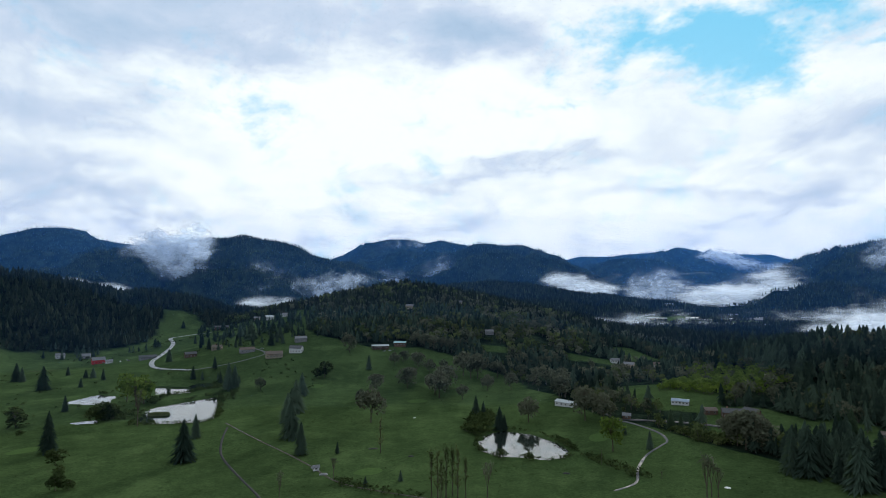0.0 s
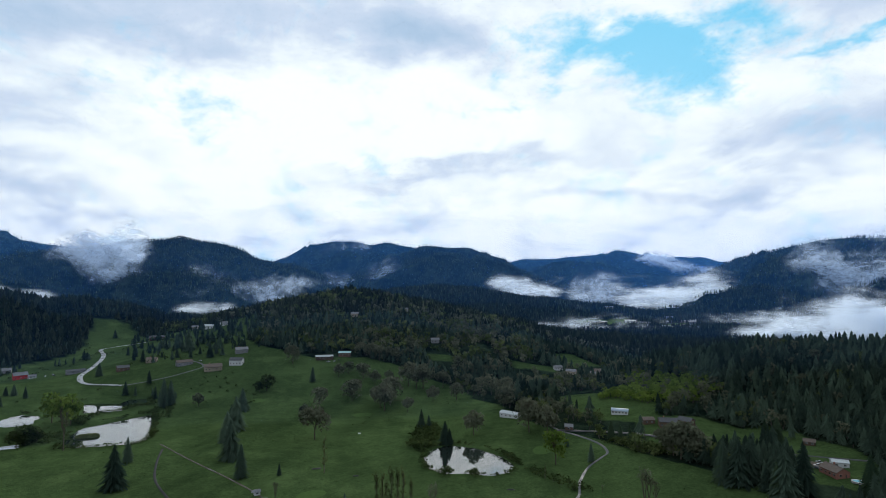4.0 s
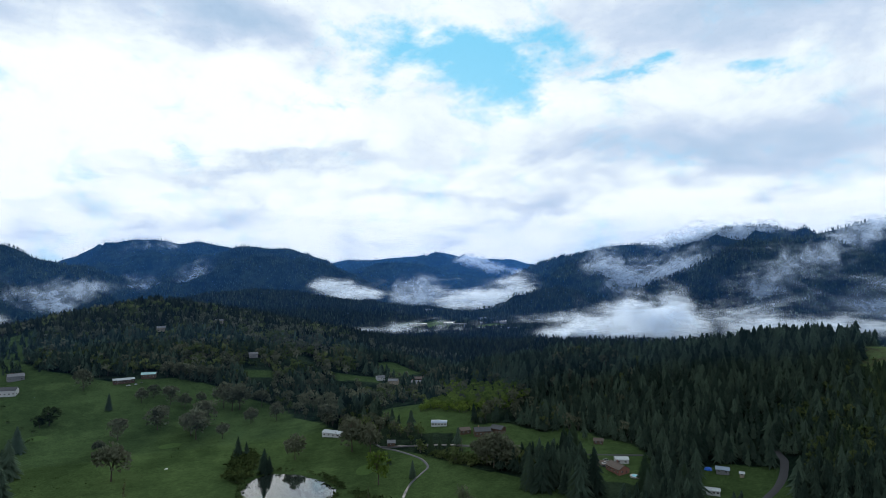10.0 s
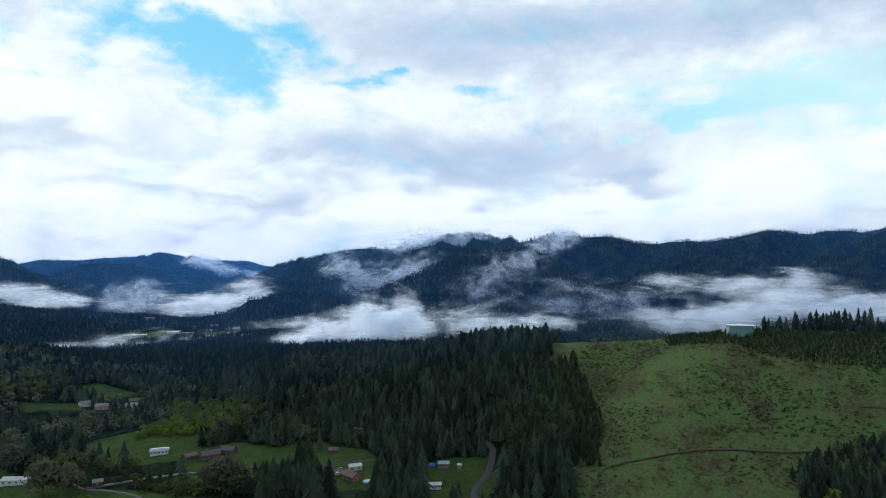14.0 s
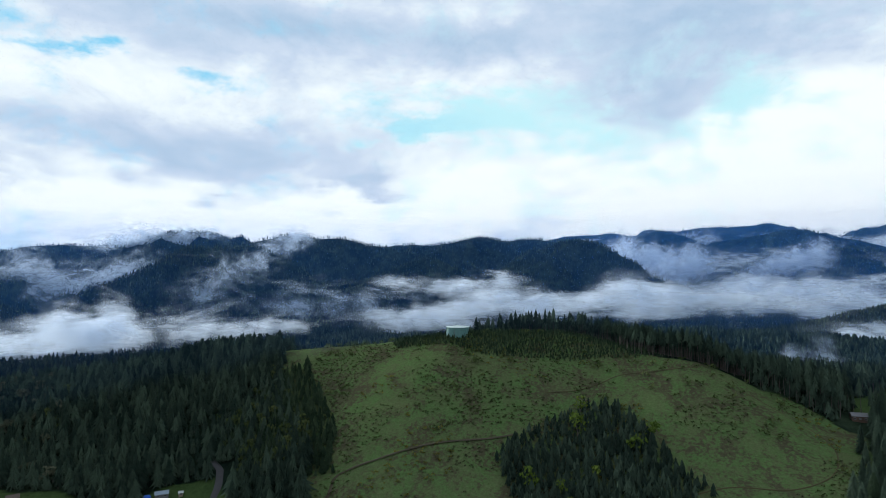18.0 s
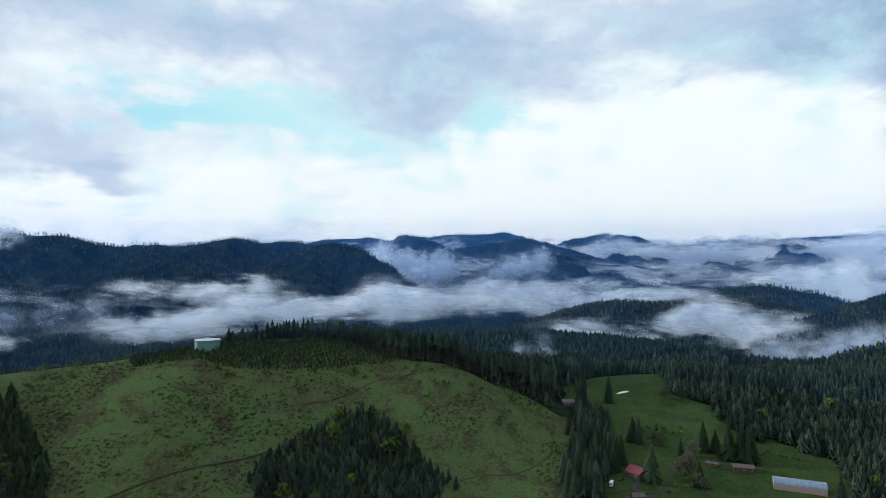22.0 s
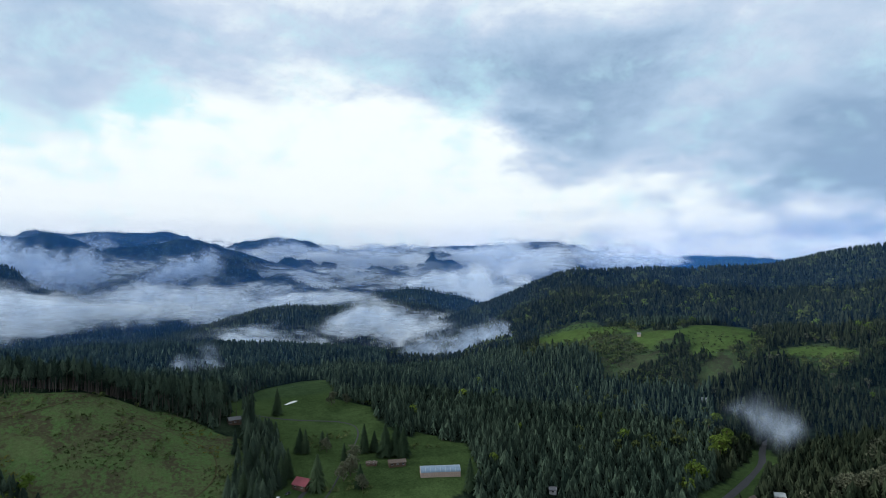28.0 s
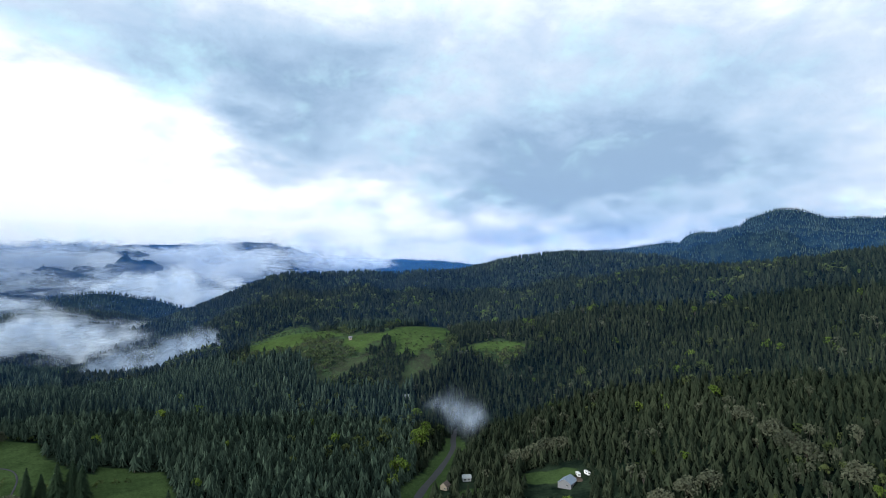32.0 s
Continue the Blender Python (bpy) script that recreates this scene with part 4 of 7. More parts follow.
wood("glade_broadleaf", "budding trees between the pastures", (-130, -165, 600, 1100), 11, 8, BROAD_FAR, MAT_MOSS, 107, 0.1, only=[r for r in GLADES[:2]], keep_off=FIELDS)
low_growth("pond_brush", "brush and sedge along the pond shores", (30, -30, 330, 900), 3.2, 2.6, MAT_GREENBRUSH, 111,
           [[(x + 0.16 * (x - sum(p[0] for p in r) / len(r)), y + 0.16 * (y - sum(p[1] for p in r) / len(r)) + 3) for x, y in r] for r, _ in PONDS[:4]], -0.08, [r for r, _ in PONDS])
low_growth("pond_thicket", "dark thicket beside the pond", (5, -8, 440, 620), 3.4, 5.0, MAT_GREENBRUSH, 127, [[(18, 520), (30, 580), (46, 590), (48, 550), (36, 520), (28, 505)], [(98, 470), (112, 455), (108, 440), (98, 446)], [(72, 436), (82, 438), (84, 446), (74, 446)]], -0.4, [r for r, _ in PONDS])
low_growth("hedge_row", "tangled budding brush along the edge of the fairway", (-15, -40, 380, 620), 3.4, 4.5, MAT_MOSS, 113,
           [[(180, 510), (199, 515), (232, 470), (262, 425), (268, 395), (231, 398), (206, 440), (192, 478)]], -0.2)
# Low brush fills the strips opened towards the camera.
low_growth("garden_brush", "brush and small trees in the strips before the woodland houses", (20, -66, 300, 1180), 8, 5, MAT_GREENBRUSH, 117,
           [[(cx - r - cx * v / np.hypot(cx, cy), cy - cy * v / np.hypot(cx, cy) + r), (cx + r - cx * v / np.hypot(cx, cy), cy - cy * v / np.hypot(cx, cy) - r), (cx + r - cx * 0.35 * v / np.hypot(cx, cy), cy - r - cy * 0.35 * v / np.hypot(cx, cy)), (cx - r - cx * 0.35 * v / np.hypot(cx, cy), cy + r - cy * 0.35 * v / np.hypot(cx, cy))]
            for cx, cy, r, v in CAMERA_CLEARINGS if cy > 900], -0.5)
low_growth("field_brush", "bushes dotted over the far fields", (42, 12, 620, 1300), 17, 3.2, MAT_GREENBRUSH, 119, [TURF[0]], 0.16, [r for r, _ in PONDS])
low_growth("rough_grass", "tufts of rough grass between the fairways", (42, -40, 330, 900), 12, 0.9, MAT_GREENBRUSH, 121, [TURF[0]], 0.2, [r for r, _ in PONDS])
low_growth("farm_bushes", "budding bushes round the farm buildings", (-95, -135, 330, 720), 11, 4.5, MAT_MOSS, 123, [[(380, -140), (440, -170), (480, -215), (470, -250), (430, -275), (400, -300), (340, -290), (330, -240), (350, -180)]], 0.12)
low_growth("meadow_edge", "brush along the edge of the meadow", (-95, -135, 330, 800), 5, 3.5, MAT_GREENBRUSH, 125, [[(578, -172), (668, -250), (770, -340), (780, -325), (676, -235), (584, -160)], [(714, -350), (560, -285), (520, -309), (520, -318), (562, -296), (712, -362)]], -0.3)


# ---------------------------------------------------------------- water and roads
def smooth_line(pts, step=4.0, closed=False):
    """A Catmull-Rom curve through places, in steps of about that many metres."""
    p = np.array(pts, float)
    n = len(p)
    out = []
    for i in range(n if closed else n - 1):
        a, b, c, d = (p[(i + k) % n] if closed else p[min(max(i + k, 0), n - 1)] for k in (-1, 0, 1, 2))
        m = max(2, int(np.hypot(*(c - b)[:2]) / step))
        for t in np.arange(m) / m:
            out.append(0.5 * (2 * b + (c - a) * t + (2 * a - 5 * b + 4 * c - d) * t * t + (3 * b - a - 3 * c + d) * t ** 3))
    if not closed:
        out.append(p[-1])
    return np.array(out)


def water_material():
    m, net = material("still_water")
    p = place_of(net)
    r = net.noise(p, 0.7, 4, 0.6)
    n = net.node("ShaderNodeBsdfPrincipled", Base_Color=rgb(0.012, 0.018, 0.016), Roughness=0.03)
    n.inputs["IOR"].default_value = 2.0
    n.inputs["Specular IOR Level"].default_value = 0.9
    net.put(n.inputs["Normal"], net.node("ShaderNodeBump", Height=r, Strength=0.03, Distance=0.03).outputs[0])
    net.node("ShaderNodeOutputMaterial", i0=n.outputs[0])
    return m


MAT_WATER = water_material()
for shore, level in PONDS:
    line = smooth_line(shore, 4.0, True)
    mid = line.mean(0)
    line = mid + (line - mid) * 1.03
    k = len(line)
    v = np.concatenate([[[mid[0], mid[1], level]], np.column_stack([line, np.full(k, level)])])
    f = np.stack([np.zeros(k, int), 1 + np.arange(k), 1 + (np.arange(k) + 1) % k], -1)
    tagged(new("pond", mesh_from("pond", v, f, MAT_WATER)), "still pond mirroring the bright cloudy sky", "pond", kind="structure")


def ribbon(name, pts, width, mat, label, category, lift=0.14):
    """A strip of road or water laid over the land, with a slightly raised crown."""
    c = smooth_line(pts, 3.0)
    d = np.gradient(c, axis=0)
    side = np.stack([-d[:, 1], d[:, 0]], -1) / np.maximum(np.hypot(d[:, 0], d[:, 1]), 1e-6)[:, None]
    wob = 1 + 0.12 * fbm(np.arange(len(c)) / 5.0, np.zeros(len(c)), 3, int(abs(pts[0][0])))
    cols = [c + side * (width * k * wob)[:, None] for k in (-0.5, -0.2, 0.2, 0.5)]
    z = np.max([land(q[:, 0], q[:, 1]) for q in cols], axis=0)
    z = np.convolve(np.pad(z, 2, "edge"), np.ones(5) / 5, "valid")
    v = np.concatenate([np.column_stack([q, z + lift + h]) for q, h in zip(cols, (-0.5, 0.05, 0.05, -0.5))])
    n = len(c)
    i = np.concatenate([np.arange(n - 1) + n * j for j in range(3)])
    f = np.stack([i, i + 1, i + n + 1, i + n], -1)
    return tagged(new(name, mesh_from(name, v, f, mat, True)), label, category, kind="structure")


def road_material(name, color, wet):
    m, net = material(name)
    p = place_of(net)
    a, b = net.noise(p, 0.12, 5, 0.6), net.noise(p, 2.5, 4)
    c = net.mix(net.ramp(net.math("ADD", net.math("MULTIPLY", a, 0.6), net.math("MULTIPLY", b, 0.4)), 0.3, 0.7), rgb(*[q * 0.65 for q in color]), rgb(*[q * 1.35 for q in color]))
    n = net.node("ShaderNodeBsdfPrincipled", Base_Color=c)
    n.inputs["Specular IOR Level"].default_value = 0.1 + 0.4 * wet
    net.put(n.inputs["Roughness"], net.math("MULTIPLY_ADD", net.ramp(a, 0.35, 0.65), 0.3, 0.75 - 0.6 * wet))
    net.put(n.inputs["Normal"], net.node("ShaderNodeBump", Height=b, Strength=0.2, Distance=0.1).outputs[0])
    net.node("ShaderNodeOutputMaterial", i0=n.outputs[0])
    return m


MAT_WETROAD = road_material("wet_concrete_road", (0.12, 0.125, 0.135), 0.9)
MAT_LANE = road_material("wet_gravel_lane", (0.065, 0.068, 0.074), 0.22)
MAT_ASPHALT = road_material("damp_asphalt", (0.036, 0.037, 0.042), 0.1)
MAT_PATH = road_material("asphalt_path", (0.026, 0.027, 0.028), 0.0)
MAT_TRACK = road_material("overgrown_track", (0.046, 0.044, 0.022), 0.0)
MAT_DIRT = road_material("dirt_track", (0.042, 0.038, 0.026), 0.0)
ribbon("road_hill", [(-420, 1085), (-452, 1085), (-495, 1078), (-457, 1001), (-433, 916), (-418, 851), (-386, 802), (-330, 776)], 7.5, MAT_WETROAD, "wet pale road winding down past hillside houses", "road")
ribbon("road_terrace", [(-330, 776), (-303, 786), (-272, 806), (-250, 832), (-275, 862)], 3.8, MAT_LANE, "wet pale lane leading to a row of houses", "road")
ribbon("cart_path", [(-100, 345), (-115, 371), (-134, 399), (-158, 435), (-172, 461), (-185, 500), (-193, 533)], 3, MAT_PATH, "dark cart path curving over the golf turf", "path")
ribbon("ditch", [(-200, 548), (-174, 517), (-144, 483), (-124, 461), (-95, 428), (-68, 394), (-29, 372), (20, 352)], 3.0, MAT_DIRT, "muddy creek bed crossing the golf turf", "ditch", 0.12)
ribbon("creek", [(-200, 548), (-174, 517), (-144, 483), (-124, 461), (-95, 428), (-68, 394), (-29, 372), (20, 352)], 0.45, MAT_WATER, "narrow creek crossing the golf turf", "creek", 0.2)
ribbon("farm_lane", [(108, 376), (126, 389), (136, 415), (152, 443), (168, 459), (177, 469), (177, 489), (165, 516), (155, 532), (150, 560)], 3.0, MAT_LANE, "wet gravel lane on the edge of the golf course", "lane")
ribbon("village_road", [(155, 532), (215, 497), (245, 468), (300, 420), (340, 395)], 6, MAT_ASPHALT, "dark asphalt road through the trees", "road")
ribbon("forest_road", [(330, 270), (346, 288), (375, 297), (401, 313), (412, 330), (440, 350)], 6, MAT_ASPHALT, "dark asphalt road into the forest", "road")
ribbon("logging_road", [(340, 196), (370, 200), (384, 203), (391, 197), (402, 178), (422, 144), (439, 104), (452, 82)], 3.0, MAT_DIRT, "rutted dirt logging road", "track")
ribbon("hill_track", [(508, 67), (526, 28), (542, 5), (551, -33), (562, -60)], 1.7, MAT_TRACK, "faint dirt track along the logged hill", "track")
ribbon("slope_track", [(400, -20), (420, -60), (425, -100), (450, -130), (490, -140), (520, -120), (556, -70)], 1.5, MAT_TRACK, "faint dirt track down the logged slope", "track")
ribbon("valley_road", [(190, -330), (212, -390), (224, -430), (234, -485), (247, -545), (257, -568), (262, -592), (250, -640)], 7.5, MAT_ASPHALT, "damp two-lane road curving into the woods", "road")
ribbon("farm_drive", [(400, -183), (392, -172), (383, -171), (380, -180)], 5, MAT_ASPHALT, "dark driveway of the red-roofed house", "drive")
ribbon("farm_road", [(350, -160), (370, -175), (390, -196), (420, -222), (470, -262), (500, -262), (530, -222), (560, -190)], 2.2, MAT_ASPHALT, "narrow farm road past the meadow", "road")


def lawn_patch(name, x, y, rx, ry, turn, mat, label, category, lift=0.12, seed=1):
    """A low domed patch lying on the turf, with an uneven edge."""
    a = np.linspace(0, 2 * math.pi, 29)[:-1]
    v, f = [], []
    for ring, s in enumerate((0.01, 0.75, 1.0)):
        r = s * (1 + 0.09 * fbm(np.cos(a) * 2 + 5, np.sin(a) * 2 + 5, 2, seed))
        px, py = rx * r * np.cos(a), ry * r * np.sin(a)
        qx, qy = x + px * math.cos(turn) - py * math.sin(turn), y + px * math.sin(turn) + py * math.cos(turn)
        v.append(np.column_stack([qx, qy, land(qx, qy) + (lift if ring < 2 else -0.05)]))
    n = len(a)
    for ring in range(2):
        for k in range(n):
            f.append((ring * n + k, (ring + 1) * n + k, (ring + 1) * n + (k + 1) % n, ring * n + (k + 1) % n))
    me = mesh_from(name, np.concatenate(v), np.array(f), mat, True)
    return tagged(new(name, me), label, category, kind="structure")


MAT_MOWN = simple("mown_green", (0.042, 0.072, 0.024), 1.0, 0.12, 0.4, gloss=0.0)
MAT_TEE = simple("worn_turf", (0.036, 0.045, 0.020), 1.0, 0.3, 0.3, gloss=0.0)
for k, (gx, gy, ra, rb, turn) in enumerate(((-52, 416, 11, 8, 0.4), (129, 490, 12, 9, 1.0), (-27, 640, 12, 9, 0.3), (-330, 470, 13, 9, 0.8), (-150, 700, 10, 8, 0.1))):
    lawn_patch("putting_green", gx, gy, ra, rb, turn, MAT_MOWN, "smooth pale mown putting green", "golf green", seed=k + 3)
for k, (gx, gy, ra, rb, turn) in enumerate(((10, 700, 14, 2, 0.2), (-560, 830, 20, 4, 0.4))):
    lawn_patch("worn_patch", gx, gy, ra, rb, turn, MAT_TEE, "worn straw-coloured patch in the turf", "turf patch", seed=k + 13)
lawn_patch("islet", -278, 583, 12, 5, 0.15, MAT_TEE, "low grassy islet in the pond", "islet", 4.2, 31)


def reservoir():
    """A far sheet of water, set to fit the camera's view, with a skirt down to the land."""
    b = np.linspace(-22.4, -25.3, 14)
    near, far = at(b, 3440), at(b, 3560)
    z = np.full(14, 86.0)
    v = np.concatenate([np.column_stack([*near, z - 70]), np.column_stack([*near, z]), np.column_stack([*far, z]), np.column_stack([*far, z - 70])])
    i = np.concatenate([np.arange(13) + 14 * k for k in range(3)])
    tagged(new("reservoir", mesh_from("reservoir", v, np.stack([i, i + 1, i + 15, i + 14], -1), MAT_WATER)), "narrow bright reservoir far up the valley", "lake", kind="structure")


reservoir()


# ---------------------------------------------------------------- single trees: place and height
FAIRWAY_FIRS = [
    (-544, 755, 22.9), (-533, 750, 18.1), (-470, 697, 28.1), (-499, 788, 11.9), (-462, 766, 11.5), (-452, 765, 14.0), (-429, 748, 14.4), (-434, 710, 11.5),
    (-380, 597, 16.7), (-307, 463, 32), (-191, 439, 30.6), (-207, 498, 20.7), (-157, 661, 24.8), (-146, 590, 32), (-155, 608, 19.8), (-144, 552, 26.9),
    (-127, 498, 32), (-108, 453, 25.2), (-81, 457, 9.1), (-96, 768, 19.8), (-50, 386, 6.5), (-28, 396, 7.0), (32, 575, 19.3),
]
POND_FIRS = [
    (39, 572, 14.7), (50, 523, 20.7), (54, 523, 14.0), (-249, 688, 32), (-243, 692, 27.5), (-300, 778, 16.4), (-356, 899, 19.0), (-332, 966, 25.2),
    (-302, 932, 32), (-254, 873, 22.4), (226, 386, 30.0), (233, 379, 32), (242, 380, 32), (250, 366, 32), (247, 353, 32), (261, 355, 32),
    (-540, 1227, 15.8), (-462, 1142, 15.8), (-441, 1134, 12.0), (-388, 838, 18.2), (-611, 1235, 20.4), (158, 454, 14.2), (150, 491, 7.6),
]
LANE_FIRS = [
    (226, 387, 25.2), (234, 381, 29.5), (295, 429, 25.7), (284, 427, 25.3), (243, 355, 22.1), (249, 352, 24.2), (294, 340, 26.6), (318, 327, 20.3),
    (201, 481, 15.4), (190, 495, 15.7), (196, 489, 14.0),
]
MEADOW_FIRS = [
    (546, -217, 25.6), (423, -176, 22.7), (447, -166, 18.9), (436, -169, 18.5), (416, -168, 22.2), (450, -157, 16.5), (394, -186, 25.9), (460, -202, 19.9),
    (456, -205, 19.8), (462, -223, 12.7), (463, -228, 10.2), (425, -224, 14.3), (428, -244, 23.5), (378, -212, 17.2), (326, -272, 23.2), (380, -144, 12.9),
    (409, -138, 21.4), (392, -140, 20.6), (425, -252, 17.1), (411, -254, 26.4), (407, -262, 26.4), (401, -265, 23.8), (498, -196, 13.3), (386, -128, 19.0),
    (414, -152, 17.5),
]
ROUND_TREES = [
    (-387, 538, 18.3), (-281, 432, 12.2), (-246, 379, 11.1), (-263, 409, 6.7), (-239, 381, 6.6), (-366, 514, 5.0), (-317, 555, 17.0), (-322, 552, 16.4),
    (-312, 562, 13.9), (-146, 732, 19.1), (-154, 729, 12.5), (43, 443, 7.5), (64, 439, 6.6),
]
CLUB_OAKS = [
    (-210, 682, 15.5), (-76, 674, 21.4), (-87, 634, 13.9), (-65, 789, 18.7), (-40, 722, 19.2), (-33, 782, 21.6), (-17, 766, 18.9), (1, 778, 15.3),
    (-41, 871, 21.5), (-26, 863, 21.3), (-13, 855, 21.1), (1, 857, 21.1), (12, 854, 21.0), (26, 761, 32), (35, 750, 32), (44, 753, 32),
    (70, 761, 22.6), (21, 645, 16.5), (52, 691, 19.1), (79, 547, 23.4), (127, 635, 21.7), (129, 538, 31.1), (143, 527, 26.9),
]
FAIRWAY_OAKS = [
    (-4, 653, 32), (-9, 668, 26.3), (-53, 803, 15.9), (-132, 833, 24.9), (-42, 700, 24.2), (4, 697, 27.5), (-67, 554, 31.9), (80, 694, 20.6),
    (220, 444, 24.4), (222, 436, 27.5), (226, 432, 25.5), (230, 428, 23.9), (217, 451, 19.7), (126, 642, 20.6),
]
WILLOWS = [
    (130, 455, 27.5), (-320, 619, 32), (-339, 636, 32), (-318, 631, 31.3),
]
BARE_TREES = [
    (159, 359, 26.7), (163, 362, 24.0), (166, 360, 20.0), (-100, 365, 17.1), (-73, 399, 16.0), (27, 361, 23.0),
    (-277, 539, 32), (144, 392, 6.2),
]
POPLARS = [
    (-48, 459, 27.3), (2, 362, 32), (-3, 362, 30.0), (9, 362, 31.7), (-7, 367, 28.0), (6, 368, 29.0), (-1, 358, 26.0), (14, 364, 24.0),
]
MEADOW_OAKS = [
    (448, -220, 12.0), (394, -207, 15.0), (398, -215, 15.0), (373, -211, 12.0), (546, -274, 14.0), (541, -288, 11.0), (420, -230, 13.0), (405, -221, 11.0),
]
ROADSIDE_MAPLES = [
    (251, -441, 20.0), (274, -524, 21.0), (244, -415, 14.0), (284, -556, 17.0), (312, -591, 12.0),
]
SLOPE_OAKS = [
    (172, -503, 13.0), (166, -505, 15.0), (160, -509, 14.0), (154, -513, 16.0), (148, -517, 15.0), (143, -521, 17.0), (137, -523, 16.0), (131, -526, 14.0),
    (-34, -513, 20.5), (-42, -497, 19), (-52, -482, 18.8), (-12, -542, 18.8), (25, -446, 17), (11, -456, 15.8), (40, -430, 18), (-76, -450, 17.1),
]


def part(name, bm, mat, parent, label=""):
    """Links a bmesh as one mesh under a thing or a part."""
    me = bpy.data.meshes.new(name)
    bm.to_mesh(me), bm.free()
    me.materials.append(mat)
    ob = new(name, me)
    ob.parent = parent
    if label:
        ob["label"] = label
    return ob


def part_arrays(name, v, f, mat, parent, smooth=False):
    ob = new(name, mesh_from(name, v, f, mat, smooth))
    ob.parent = parent
    return ob


def limb(v, f, a, b, ra, rb, n=5):
    """A tapered stick from a to b."""
    a, b = Vector(a), Vector(b)
    d = (b - a).normalized()
    s = d.orthogonal().normalized()
    t = d.cross(s)
    k = len(v)
    for c, r in ((a, ra), (b, rb)):
        for i in range(n):
            w = 6.2832 * i / n
            v.append(tuple(c + (s * math.cos(w) + t * math.sin(w)) * r))
    for i in range(n):
        j = (i + 1) % n
        f.append((k + i, k + j, k + n + j)), f.append((k + i, k + n + j, k + n + i))


def fir_tree(seed, slim, mat, label, start=0.08):
    """A conifer ten metres high: trunk and a crown of drooping whorled boughs."""
    rng = np.random.RandomState(seed)
    tree = new("fir_tree")
    tagged(tree, label, "tree", "single conifers")
    v, f = [], []
    limb(v, f, (0, 0, -0.6), (0, 0, 5.0), 0.22, 0.13), limb(v, f, (0, 0, 5.0), (0, 0, 9.6), 0.13, 0.02)
    part_arrays("trunk", v, f, MAT_BARK, tree)
    v, f = [], []
    z = 10 * start
    while z < 9.7:
        s = (z / 10 - start) / (1 - start)
        rad = 10 * slim * (1 - s ** 1.4) ** 0.85 + 0.12
        boughs = max(7, int(27 - 16 * s))
        turn = rng.rand() * 6.28
        for k in range(boughs):
            a = turn + 6.283 * k / boughs + 0.25 * rng.randn()
            r = rad * (0.5 + 0.75 * rng.rand())
            w = 0.085 * r * (0.7 + 0.6 * rng.rand()) + 0.05
            zz, z = z, z + 0.2 * rng.randn()
            c, sn = math.cos(a), math.sin(a)
            rise, drop = 0.22 * r, (0.22 + 0.2 * rng.rand()) * r
            n = len(v)
            v += [(0, 0, z + rise + 0.3), (c * r * 0.62 - sn * w, sn * r * 0.62 + c * w, z - drop * 0.3), (c * r, sn * r, z - drop), (c * r * 0.62 + sn * w, sn * r * 0.62 - c * w, z - drop * 0.3)]
            f += [(n, n + 1, n + 2), (n, n + 2, n + 3)]
            z = zz
        z += 0.30 - 0.1 * s
    part_arrays("crown", v, f, mat, tree)
    return tree


def broadleaf_tree(name, seed, wide, mat, label, leaves, leaf, low=0.3, group="broadleaf trees", depth=4):
    """A broadleaf tree ten metres high: trunk, forking limbs and a crown of many small tufts at their ends."""
    rng = np.random.RandomState(seed)
    tree = new(name)
    tagged(tree, label, "tree", group)
    tv, tf, tips = [], [], []

    def grow(a, d, length, r, level):
        b = a + d * length
        limb(tv, tf, a, b, r, r * 0.6, 5 if level < 2 else 3)
        if level >= 2:
            tips.append((b, level))
        if level == depth:
            return
        for _ in range(3 if level < 2 else 2):
            q = Vector((rng.randn(), rng.randn(), 0.35 * rng.randn()))
            n = (d + q.normalized() * (0.65 if level else 0.55) * wide / 0.4 + Vector((0, 0, 0.18))).normalized()
            grow(b, n, length * (0.62 + 0.25 * rng.rand()), r * 0.62, level + 1)
    grow(Vector((0, 0, -0.4)), Vector((0.04 * rng.randn(), 0.04 * rng.randn(), 1)).normalized(), 10 * low + 0.4, 0.26, 0)
    top = max(p[2] for p in tv)
    k = 10.0 / top
    side = 1.0 if leaves <= 100 else min(1.0, 7.5 * wide / max(math.hypot(p[0], p[1]) for p in tv))
    part_arrays("trunk", [(p[0] * side, p[1] * side, p[2] * k * (1.0 if leaves <= 100 else 0.92)) for p in tv], tf, MAT_BARK, tree)
    if leaves > 100:
        cv, cf = crown_bits(rng, leaves, wide, low * 0.8, leaf * 0.1, 9)
        part_arrays("crown", [(10 * p[0], 10 * p[1], 10 * p[2]) for p in cv], cf, mat, tree)
    elif leaves:
        cv, cf = [], []
        for _ in range(leaves):
            c = tips[rng.randint(len(tips))][0]
            c, q, n = np.array((c[0], c[1], c[2] * k)) + rng.randn(3) * 0.3, rng.randn(2, 3), len(cv)
            cv += [tuple(c + leaf * q[0]), tuple(c + leaf * q[1]), tuple(c - leaf * (q[0] + q[1]))]
            cf.append((n, n + 1, n + 2))
        part_arrays("crown", cv, cf, mat, tree)
    return tree


